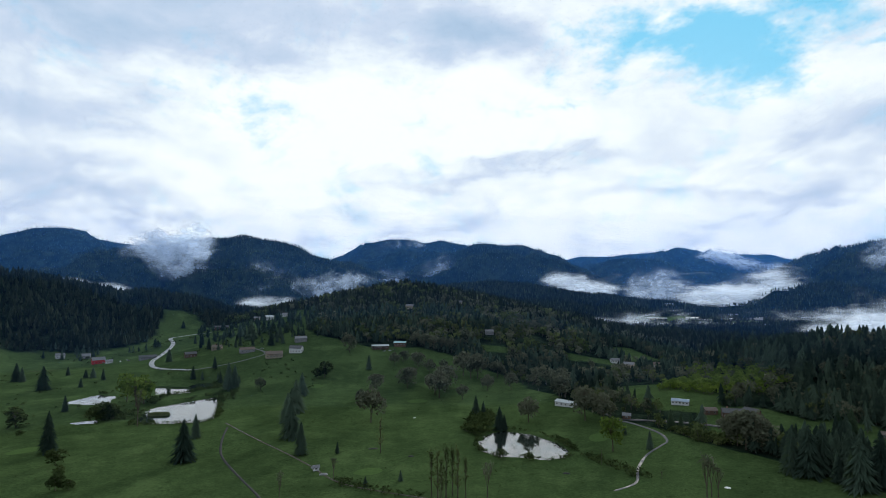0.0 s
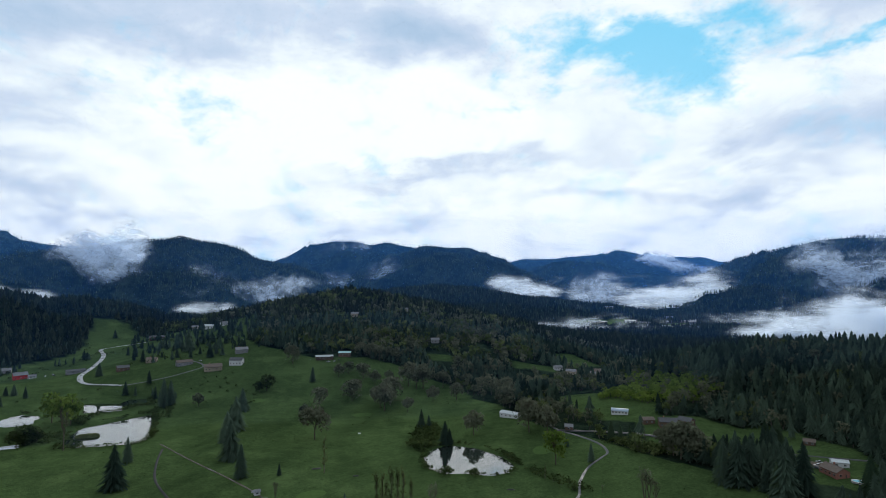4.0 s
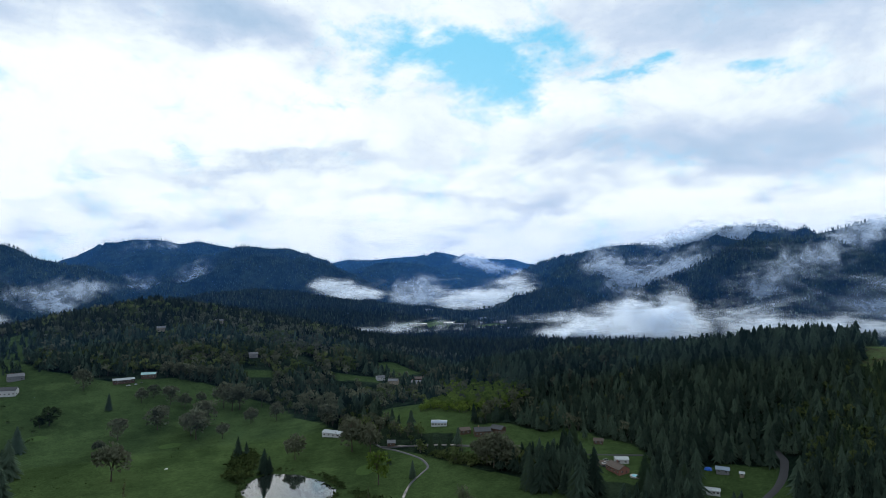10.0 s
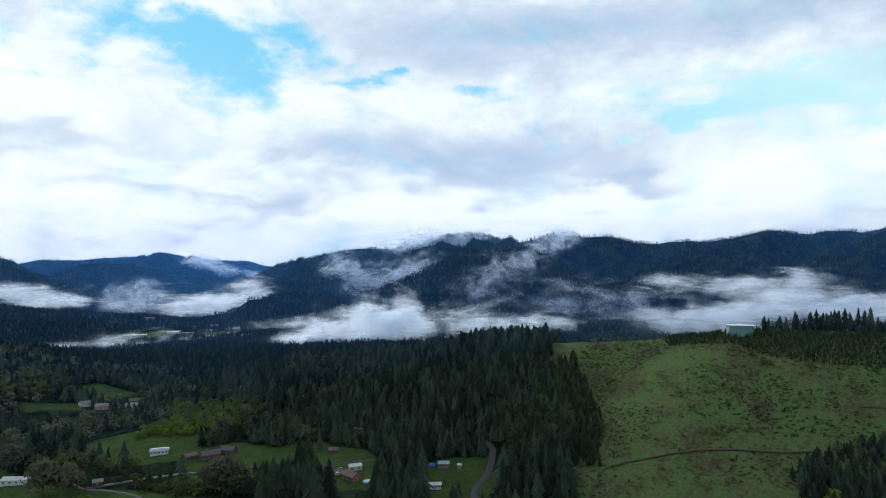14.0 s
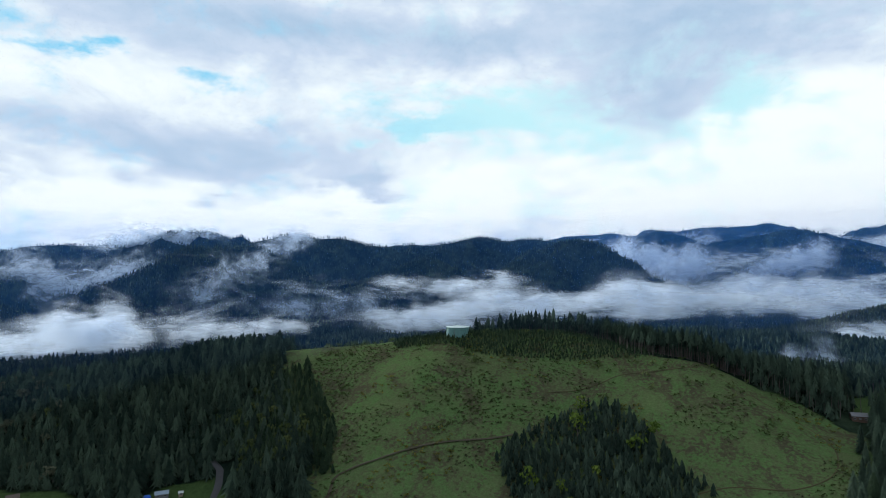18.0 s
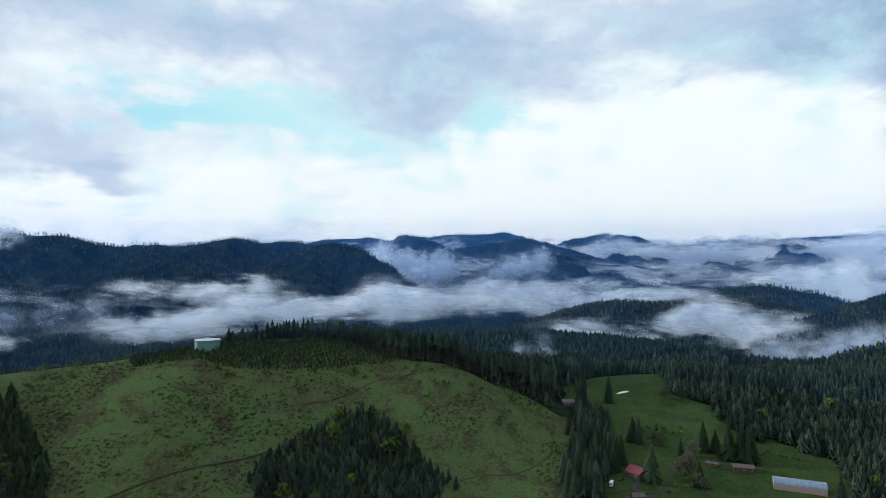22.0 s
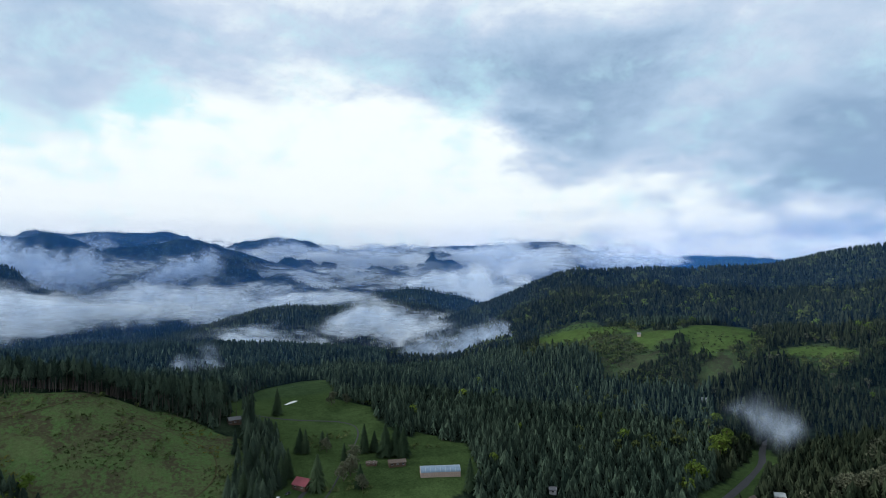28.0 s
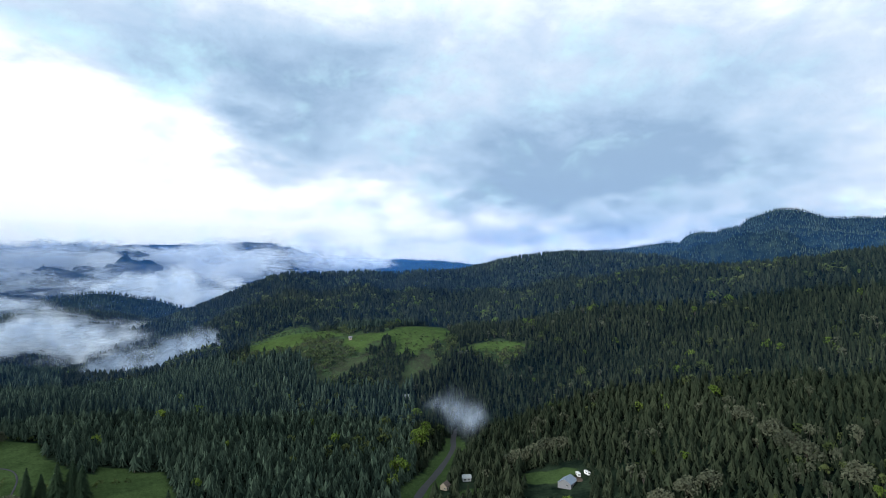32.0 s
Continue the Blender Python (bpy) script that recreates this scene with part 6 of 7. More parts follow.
def greenhouse(x, y, turn, w, l):
    """A long greenhouse: side boards, an arched film cover, end walls, hoops, a door."""
    ob = tagged(new("greenhouse"), "long greenhouse with a bluish film roof and boarded sides", "greenhouse")
    part("side_wall", boxed((-w / 2, -w / 2 + 0.15, -l / 2, l / 2, -1.5, 2.6)), MAT_ENDWALL, ob)
    part("side_wall", boxed((w / 2 - 0.15, w / 2, -l / 2, l / 2, -1.5, 2.6)), MAT_ENDWALL, ob)
    arc = [(math.cos(a) * w / 2, 2.6 + math.sin(a) * 3.0) for a in np.linspace(0, math.pi, 13)]
    bm = bmesh.new()
    rows = [[bm.verts.new((px, yy, pz)) for px, pz in arc] for yy in np.linspace(-l / 2, l / 2, 13)]
    for a, b in zip(rows, rows[1:]):
        for i in range(12):
            bm.faces.new((a[i], a[i + 1], b[i + 1], b[i]))
    part("film_roof", bm, MAT_FILM, ob)
    for k in range(9):
        yy = -l / 2 + l * k / 8
        v, f = [], []
        for a, b in zip(arc, arc[1:]):
            limb(v, f, (a[0] * 1.01, yy, a[1] + 0.05), (b[0] * 1.01, yy, b[1] + 0.05), 0.09, 0.09, 4)
        part_arrays("hoop", v, f, MAT_ROOF_PALE, ob)
    for end in (-1, 1):
        bm = bmesh.new()
        vs = [bm.verts.new((px, end * l / 2, pz)) for px, pz in arc] + [bm.verts.new((-w / 2, end * l / 2, -1.5)), bm.verts.new((w / 2, end * l / 2, -1.5))]
        bm.faces.new(vs)
        part("end_wall", bm, MAT_ENDWALL, ob)
    part("door", boxed((-1.2, 1.2, -l / 2 - 0.08, -l / 2 + 0.02, 0, 2.4)), MAT_TRIM, ob)
    return set_at(ob, x, y, turn)


greenhouse(359, -270, facing(359, -270, 5), 11, 30)


def water_tank(x, y):
    """A wide steel tank: staves round the wall, a shallow conical roof, rim, vent, ladder."""
    ob = tagged(new("water_tank"), "round pale green steel water tank on the hilltop", "tank")
    R, H, n = 11.5, 8.0, 36
    a = [2 * math.pi * k / n for k in range(n)]
    for k in range(0, n, 3):
        bm = bmesh.new()
        pts = [a[(k + j) % n] for j in range(4)]
        lo = [bm.verts.new((R * math.cos(p), R * math.sin(p), -2)) for p in pts]
        hi = [bm.verts.new((R * math.cos(p), R * math.sin(p), H)) for p in pts]
        for j in range(3):
            bm.faces.new((lo[j], lo[j + 1], hi[j + 1], hi[j]))
        part("panel", bm, MAT_TANK, ob)
        v, f = [], []
        limb(v, f, (R * 1.005 * math.cos(pts[0]), R * 1.005 * math.sin(pts[0]), -2), (R * 1.005 * math.cos(pts[0]), R * 1.005 * math.sin(pts[0]), H), 0.16, 0.16, 4)
        part_arrays("seam", v, f, MAT_TANK, ob)
    bm = bmesh.new()
    top = bm.verts.new((0, 0, H + 1.5))
    rim = [bm.verts.new((R * 1.03 * math.cos(p), R * 1.03 * math.sin(p), H)) for p in a]
    for k in range(n):
        bm.faces.new((rim[k], rim[(k + 1) % n], top))
    part("roof", bm, MAT_TANKTOP, ob)
    v, f = [], []
    for k in range(n):
        limb(v, f, (R * 1.03 * math.cos(a[k]), R * 1.03 * math.sin(a[k]), H), (R * 1.03 * math.cos(a[(k + 1) % n]), R * 1.03 * math.sin(a[(k + 1) % n]), H), 0.14, 0.14, 4)
    part_arrays("rim", v, f, MAT_TANKTOP, ob)
    part("vent", boxed((-0.5, 0.5, -0.5, 0.5, H + 1.3, H + 2.1)), MAT_TANKTOP, ob)
    part("ladder", boxed((-R - 0.3, -R - 0.22, -0.3, -0.22, -1, H + 0.8), (-R - 0.3, -R - 0.22, 0.22, 0.3, -1, H + 0.8), *[(-R - 0.29, -R - 0.23, -0.25, 0.25, z, z + 0.06) for z in np.arange(0, 8.5, 0.5)]), MAT_ROOF_GREY, ob)
    return set_at(ob, x, y, 0)


water_tank(580, 165)


def vehicle(kind, x, y, turn, paint, label, l, w, h):
    """A parked vehicle: body with a cabin, glazing, lamps, four wheels with rims."""
    ob = tagged(new(kind), label, "vehicle", "parked vehicles")
    boxy = kind in ("camper_van", "trailer")
    bm = boxed((-w / 2, w / 2, -l / 2, l / 2, 0.35, h if boxy else h * 0.58))
    bmesh.ops.bevel(bm, geom=bm.edges[:], offset=0.12, segments=2, affect="EDGES")
    body = part("body", bm, paint, ob)
    if boxy:
        part("window", boxed((-w / 2 - 0.02, w / 2 + 0.02, -l / 4, l / 4, h * 0.58, h * 0.8)), MAT_GLASS, body)
        part("windscreen", boxed((-w / 2 + 0.2, w / 2 - 0.2, l / 2 - 0.05, l / 2 + 0.02, h * 0.5, h * 0.82)), MAT_GLASS, body)
    else:
        bm = bmesh.new()
        lo = [bm.verts.new(p) for p in ((-w / 2 + 0.08, -l * 0.36, h * 0.57), (w / 2 - 0.08, -l * 0.36, h * 0.57), (w / 2 - 0.08, l * 0.26, h * 0.57), (-w / 2 + 0.08, l * 0.26, h * 0.57))]
        hi = [bm.verts.new(p) for p in ((-w / 2 + 0.25, -l * 0.27, h), (w / 2 - 0.25, -l * 0.27, h), (w / 2 - 0.25, l * 0.1, h), (-w / 2 + 0.25, l * 0.1, h))]
        bm.faces.new(hi)
        for i in range(4):
            bm.faces.new((lo[i], lo[(i + 1) % 4], hi[(i + 1) % 4], hi[i]))
        part("cabin", bm, MAT_GLASS, ob)
        part("roof_panel", boxed((-w / 2 + 0.27, w / 2 - 0.27, -l * 0.26, l * 0.09, h, h + 0.05)), paint, ob)
    for sx in (-1, 1):
        part("headlight", boxed((sx * w * 0.34 - 0.18, sx * w * 0.34 + 0.18, l / 2 - 0.03, l / 2 + 0.03, 0.6, 0.8)), MAT_TRIM, ob)
        for sy in (-1, 1):
            v, f = [], []
            limb(v, f, (sx * (w / 2 - 0.22), sy * l * 0.31, 0.33), (sx * (w / 2 + 0.02), sy * l * 0.31, 0.33), 0.33, 0.33, 12)
            wheel = part_arrays("wheel", v, f, MAT_TYRE, ob)
            part("rim", boxed((sx * w / 2 - 0.02, sx * w / 2 + 0.05, sy * l * 0.31 - 0.16, sy * l * 0.31 + 0.16, 0.17, 0.49)), MAT_ROOF_PALE, wheel)
    return set_at(ob, x, y, turn)


MAT_PAINT_W = simple("white_car_paint", (0.65, 0.66, 0.68), 0.25, 0.05, gloss=0.6)
MAT_PAINT_D = simple("dark_car_paint", (0.04, 0.045, 0.055), 0.25, 0.05, gloss=0.6)
MAT_PAINT_S = simple("silver_car_paint", (0.32, 0.34, 0.36), 0.25, 0.05, gloss=0.6)
vehicle("camper_van", 395, -157, 60, MAT_PAINT_W, "white camper van parked on the grass", 6.2, 2.3, 2.9)
vehicle("car", 401, -167, 20, MAT_PAINT_D, "dark car parked near the red-roofed house", 4.4, 1.8, 1.5)
vehicle("trailer", 107, -478, 30, MAT_PAINT_W, "white covered trailer parked beside the house", 6.5, 2.4, 2.8)
vehicle("trailer", 100, -479, 42, MAT_PAINT_W, "second white covered trailer parked beside the first", 6.5, 2.4, 2.8)
vehicle("car", 298, 391, 70, MAT_PAINT_W, "white car parked in the brick house yard", 4.5, 1.8, 1.5)
vehicle("car", 293, 386, 50, MAT_PAINT_D, "dark car parked in the brick house yard", 4.5, 1.8, 1.5)
vehicle("car", 304, 397, 20, MAT_PAINT_S, "silver car parked in the brick house yard", 4.5, 1.8, 1.5)
for n, (vx, vy) in enumerate(((-482, 885), (-476, 892), (-470, 884), (-84, 842), (-76, 845), (-70, 850), (-245, 822), (-262, 856))):
    vehicle("car", vx, vy, 35 * n, (MAT_PAINT_W, MAT_PAINT_S, MAT_PAINT_D)[n % 3], ("white car parked near the buildings", "silver car parked near the buildings", "dark car parked near the buildings")[n % 3], 4.5, 1.8, 1.5)


def garden_pool(x, y, r):
    ob = tagged(new("pool"), "round blue garden pool with a pale rim", "pool")
    n = 20
    ring = [(math.cos(6.2832 * k / n), math.sin(6.2832 * k / n)) for k in range(n)]
    bm = bmesh.new()
    bm.faces.new([bm.verts.new((c * r, s * r, 1.0)) for c, s in ring])
    part("water", bm, MAT_POOL, ob)
    v, f = [], []
    for k in range(n):
        a, b = ring[k], ring[(k + 1) % n]
        limb(v, f, (a[0] * r, a[1] * r, 0.5), (b[0] * r, b[1] * r, 0.5), 0.75, 0.75, 4)
    part_arrays("pool_wall", v, f, MAT_TRIM, ob)
    set_at(ob, x, y, 0)


garden_pool(301, 359, 3.2)


def heap(name, x, y, w, l, h, mat, label, category, seed, off=0.0):
    """A covered or loose heap: a low uneven mound."""
    rng = np.random.RandomState(seed)
    bm = bmesh.new()
    n, k = 9, 9
    grid = [[bm.verts.new(((i / (n - 1) - 0.5) * w * (1 + 0.1 * rng.randn()), (j / (k - 1) - 0.5) * l, -0.5 + (h + 0.5) * max(0, 1 - abs(2 * i / (n - 1) - 1) ** 3) * max(0, 1 - abs(2 * j / (k - 1) - 1) ** 3) * (0.8 + 0.3 * rng.rand()))) for j in range(k)] for i in range(n)]
    for i in range(n - 1):
        for j in range(k - 1):
            bm.faces.new((grid[i][j], grid[i + 1][j], grid[i + 1][j + 1], grid[i][j + 1]))
    me = bpy.data.meshes.new(name)
    bm.to_mesh(me), bm.free()
    me.materials.append(mat)
    set_at(tagged(new(name, me), label, category), x, y, facing(x, y, off), 0.1)


heap("tarp_pile", 361, 347, 4, 6, 1.8, MAT_BLUE, "goods covered by a bright blue tarp on the lawn", "tarp", 1)
heap("plastic_sheet", 572, -243, 3.4, 20, 0.7, MAT_SHEET, "long white plastic sheet lying on the meadow", "sheet", 2, 52)
heap("soil_patch", 372, -166, 16, 18, 0.35, MAT_SOIL, "bare brown soil round the cabin", "soil", 3)
heap("soil_patch", 108, -474, 12, 20, 0.5, MAT_SOIL, "bare brown yard beside the slate-roofed house", "soil", 4)
heap("soil_patch", 300, 392, 16, 18, 0.4, MAT_SOIL, "muddy parking place beside the brick house", "soil", 5)
heap("bunker", -55, 470, 5, 9, 0.4, MAT_PATH, "dark mat on the turf beside the green", "mat", 6)
heap("cover_sheet", -24, 451, 3.5, 5.5, 0.4, MAT_PATH, "dark square cover sheet pegged on the turf", "cover", 16)
heap("cover_sheet", 85, 409, 3, 6, 0.5, MAT_PATH, "dark cover sheet lying on the turf", "cover", 17)
heap("sand_spot", -27, 570, 1.6, 4, 0.3, MAT_SHEET, "small pale patch of sand on the turf", "sand", 18)
heap("sand_spot", 178, 373, 2, 4, 0.4, MAT_SHEET, "small pale patch of sand near the lane", "sand", 19)
hs(-89, 419, 4, 3, 2.4, 1.0, MAT_WHITE, MAT_ROOF_GREY, "small white pump house beside the creek", 10, category="hut", windows=1, name="pump_house")
heap("rubble", -82, 410, 3, 7, 0.9, MAT_GREY, "pale boulders below the pump house", "boulders", 20)
heap("rubble", -92, 424, 3, 4, 1.2, MAT_GREY, "pale boulders beside the creek", "boulders", 7)


def utility_pole(x, y, h):
    ob = tagged(new("utility_pole"), "weathered wooden utility pole with a crossarm", "pole", "utility poles")
    v, f = [], []
    limb(v, f, (0, 0, -1), (0, 0, h), 0.2, 0.14, 7)
    part_arrays("post", v, f, MAT_BARK, ob)
    part("crossarm", boxed((-1.3, 1.3, -0.08, 0.08, h - 0.9, h - 0.7)), MAT_BARK, ob)
    for k in (-1.1, 0, 1.1):
        part("insulator", boxed((k - 0.06, k + 0.06, -0.06, 0.06, h - 0.7, h - 0.45)), MAT_GLASS, ob)
    set_at(ob, x, y, facing(x, y))


for px, py in ((183, 503), (114, 427), (212, 478), (250, 452)):
    utility_pole(px, py, 11)


# the valley town beyond the ridge
def warehouse(x, y, l, w, h, wall, roof, label):
    return hs(x, y, l, w, h, 1.6, wall, roof, label, category="warehouse", group="valley town", windows=0, name="warehouse", door=False)


TOWN = np.random.RandomState(17)
for n in range(16):
    tx, ty = at(-19.5 - 11.5 * TOWN.rand(), 1780 + 380 * TOWN.rand())
    warehouse(tx, ty, 26 + 34 * TOWN.rand(), 14 + 8 * TOWN.rand(), 6, (MAT_WHITE, MAT_GREY, MAT_CREAM)[n % 3], (MAT_ROOF_PALE, MAT_ROOF_GREY)[n % 2], ("long white warehouse on the valley floor", "grey warehouse on the valley floor", "cream warehouse on the valley floor")[n % 3])
for n in range(14):
    tx, ty = at(-99 - 7 * TOWN.rand(), 1560 + 130 * TOWN.rand())
    hs(tx, ty, 14, 9, 4.5, 2.6, (MAT_WHITE, MAT_GREY)[n % 2], (MAT_ROOF_GREY, MAT_ROOF_PALE)[n % 2], ("small white house in the hamlet below the hills", "small grey house in the hamlet below the hills")[n % 2], group="hamlet", windows=0, door=False)

# ---------------------------------------------------------------- low cloud and haze
# Each bank: distance, thickness, kind, and (bearing, top, foot) along it.
MIST = [
    (2932, 0.90, "wisp", [(29.5, 280, 224), (27.8, 325, 246), (27.4, 332, 251), (25.7, 362, 189), (23.4, 382, 160), (22.0, 376, 165), (21.5, 375, 188), (20.6, 297, 231)]),
    (2700, 0.66, "wisp", [(19.5, 103, 79), (16.1, 115, 60), (12.5, 135, 44), (10.9, 150, 46), (9.8, 152, 48), (8.2, 155, 94), (5.5, 135, 99)]),
    (3000, 0.40, "wisp", [(19.5, 193, 139), (17.6, 208, 112), (15.1, 167, 111), (12.5, 125, 97)]),
]
MIST += [
    (4400, 1.50, "bank", [(-138.6, 440, 330), (-140.5, 415, 290), (-142.5, 365, 250), (-145.0, 345, 240), (-148.0, 345, 240), (-151.5, 325, 240)]),
]
MIST += [
    (1750, 0.70, "bank", [(20.0, 73, 58), (17.0, 75, 53), (13.5, 74, 51)]),
    (1750, 0.75, "bank", [(34.8, 141, 127), (32.6, 135, 115), (30.6, 123, 103), (28.6, 123, 94), (27.3, 108, 96)]),
    (3400, 0.64, "wisp", [(9.8, 113, 88), (6.6, 139, 81), (4.4, 172, 81), (2.8, 146, 74), (0.0, 238, 90), (-1.6, 211, 107), (-3.3, 172, 114)]),
]
MIST += [
    (4300, 0.47, "wisp", [(7.2, 343, 261), (5.0, 410, 303), (2.8, 407, 324), (1.1, 378, 345)]),
    (2900, 0.80, "bank", [(-8.7, 127, 107), (-10.3, 152, 91), (-12.5, 146, 70), (-15.1, 117, 60), (-17.6, 82, 50)]),
    (2800, 0.62, "wisp", [(-16.6, 115, 51), (-19.1, 141, 44), (-20.1, 154, 45), (-23.0, 146, 47)]),
]
MIST += [
    (2500, 0.85, "bank", [(-20.1, 65, 46), (-22.5, 88, 35), (-24.9, 104, 32), (-27.1, 125, 30), (-28.5, 153, 38), (-28.9, 156, 40), (-30.6, 167, 63), (-32.6, 163, 112)]),
    (1550, 0.35, "bank", [(-11.4, 11, -1), (-15.1, 37, 1), (-17.6, 45, 2), (-20.6, 36, 3)]),
    (4500, 0.88, "wisp", [(-22.6, 281, 253), (-24.5, 339, 252), (-26.7, 289, 199), (-28.9, 217, 149), (-31.4, 253, 179)]),
]
MIST += [
    (4200, 0.64, "wisp", [(37.0, 233, 169), (36.0, 250, 169), (34.9, 186, 137)]),
    (1500, 1.0, "bank", [(-29.1, 29, 6), (-33.5, 44, 4), (-36.7, 73, 6), (-38.9, 95, 7), (-39.9, 106, 7), (-43.0, 128, 9), (-44.3, 108, 10), (-46.5, 91, 12), (-48.5, 82, 17)]),
    (1510, 0.66, "bank", [(-46.0, 88, 12), (-51.2, 78, 23), (-53.5, 77, 28), (-55.7, 77, 35), (-59.7, 83, 48), (-64.1, 84, 55)]),
    (1900, 0.32, "bank", [(-26.9, 50, 14), (-30.8, 41, 5), (-35.1, 69, 15), (-38.9, 70, 17)]),
]
MIST += [
    (1990, 0.52, "wisp", [(-47.6, 89, 38), (-49.1, 184, 41), (-51.0, 233, 60), (-53.4, 259, 165), (-55.4, 274, 192), (-57.4, 312, 205), (-59.2, 303, 220)]),
    (2750, 0.75, "wisp", [(-34.8, 267, 122), (-36.1, 290, 100), (-38.3, 282, 65), (-40.6, 228, 83), (-43.0, 240, 126), (-45.1, 276, 171), (-48.6, 339, 242)]),
    (3150, 0.94, "wisp", [(-40.2, 348, 310), (-43.0, 392, 308), (-46.4, 431, 301), (-49.5, 426, 292), (-52.9, 414, 351), (-55.3, 399, 368)]),
]
MIST += [
    (2650, 0.62, "wisp", [(-54.4, 338, 266), (-56.9, 382, 267), (-59.4, 399, 304), (-62.1, 381, 343)]),
    (2000, 0.62, "bank", [(-63.2, 163, 125), (-67.5, 182, 140), (-71.9, 172, 135), (-77.4, 196, 123), (-80.7, 204, 133), (-83.9, 165, 124)]),
    (1950, 0.50, "wisp", [(-54.4, 121, 68), (-59.0, 137, 56), (-64.2, 127, 53), (-69.7, 116, 60)]),
]
MIST += [
    (3300, 0.56, "wisp", [(-79.6, 334, 270), (-81.2, 358, 254), (-83.4, 363, 301)]),
    (1750, 1.06, "bank", [(-60.0, 69, 20), (-65.9, 83, 19), (-68.6, 90, 19), (-71.9, 98, 34), (-74.1, 117, 45), (-76.8, 140, 55), (-79.6, 142, 65), (-82.8, 145, 70), (-84.9, 119, 73), (-89.1, 165, 80), (-90.1, 170, 82), (-90.6, 173, 82), (-94.0, 150, 85), (-99.6, 143, 91), (-104.6, 141, 92), (-110.2, 161, 84)]),
    (2300, 1.05, "bank", [(-89.1, 190, 126), (-90.1, 200, 105), (-92.1, 158, 95), (-95.0, 128, 87)]),
]
MIST += [
    (3300, 1.25, "wisp", [(-87.6, 344, 252), (-90.2, 373, 199), (-92.6, 355, 169), (-95.0, 307, 151), (-96.9, 343, 175), (-99.0, 318, 209)]),
    (4250, 1.05, "wisp", [(-89.1, 427, 348), (-90.7, 464, 327), (-93.1, 402, 305), (-95.5, 417, 284), (-97.9, 487, 357), (-99.2, 465, 391)]),
    (3300, 1.23, "wisp", [(-98.7, 189, 146), (-101.4, 253, 169), (-103.9, 311, 207), (-105.5, 336, 228), (-107.8, 326, 227)]),
]
MIST += [
    (4050, 2.10, "bank", [(-100.4, 306, 217), (-105.2, 353, 197), (-109.7, 386, 234), (-112.5, 381, 241), (-117.8, 358, 255), (-123.0, 357, 252), (-127.9, 385, 230), (-132.5, 400, 185), (-136.8, 415, 215), (-140.3, 410, 235), (-143.2, 390, 250)]),
    (2800, 1.68, "bank", [(-123.0, 207, 155), (-125.5, 199, 130), (-127.9, 213, 93), (-130.2, 222, 56), (-132.5, 192, 53), (-134.6, 211, 74), (-137.5, 196, 112)]),
    (2400, 1.54, "bank", [(-93.9, 165, 86), (-98.7, 175, 79), (-105.2, 155, 64), (-109.7, 141, 54), (-112.4, 132, 93), (-117.8, 141, 109), (-122.4, 137, 115)]),
]
MIST += [
    (3400, 1.18, "bank", [(-112.4, 234, 195), (-115.1, 195, 130), (-118.3, 169, 98), (-121.9, 146, 99)]),
    (1550, 1.18, "bank", [(-114.6, 93, 71), (-117.8, 116, 62), (-120.9, 127, 55), (-123.9, 103, 40), (-126.8, 81, 36), (-130.6, 67, 20)]),
    (1750, 0.98, "bank", [(-119.9, 98, 82), (-122.9, 107, 83), (-125.9, 108, 77), (-129.2, 87, 48), (-131.9, 66, 44)]),
]
MIST += [
    (1180, 1.23, "wisp", [(-121.9, 71, 44), (-125.4, 79, 36), (-128.7, 81, 34), (-131.5, 101, 38), (-133.7, 100, 50), (-135.3, 82, 57), (-138.1, 69, 52)]),
    (1300, 0.88, "bank", [(-104.7, 85, 70), (-106.9, 88, 66), (-110.2, 73, 54), (-113.5, 73, 49), (-117.7, 86, 56)]),
    (960, 0.62, "wisp", [(-101.1, 65, 48), (-103.1, 88, 49), (-105.6, 94, 51), (-107.9, 83, 58)]),
]
MIST += [
    (4250, 0.88, "wisp", [(-108.6, 441, 380), (-111.4, 513, 391), (-114.6, 429, 368), (-117.8, 434, 366), (-122.0, 437, 369), (-126.0, 461, 376), (-128.4, 437, 361)]),
    (4750, 0.42, "wisp", [(-136.0, 486, 406), (-138.4, 536, 412), (-140.7, 488, 375), (-143.2, 460, 332)]),
    (4100, 0.42, "wisp", [(-139.5, 408, 290), (-142.8, 465, 296), (-147.0, 421, 293), (-150.2, 360, 284)]),
]
MIST += [
    (525, 0.4, "smoke", [(-151.9, 98, 91), (-153.9, 108, 85), (-155.2, 119, 79), (-156.6, 107, 67), (-158.7, 99, 75), (-160.0, 94, 85)]),
    (3300, 0.74, "wisp", [(-183.3, 428, 388), (-184.4, 450, 399), (-185.4, 434, 383)]),
]
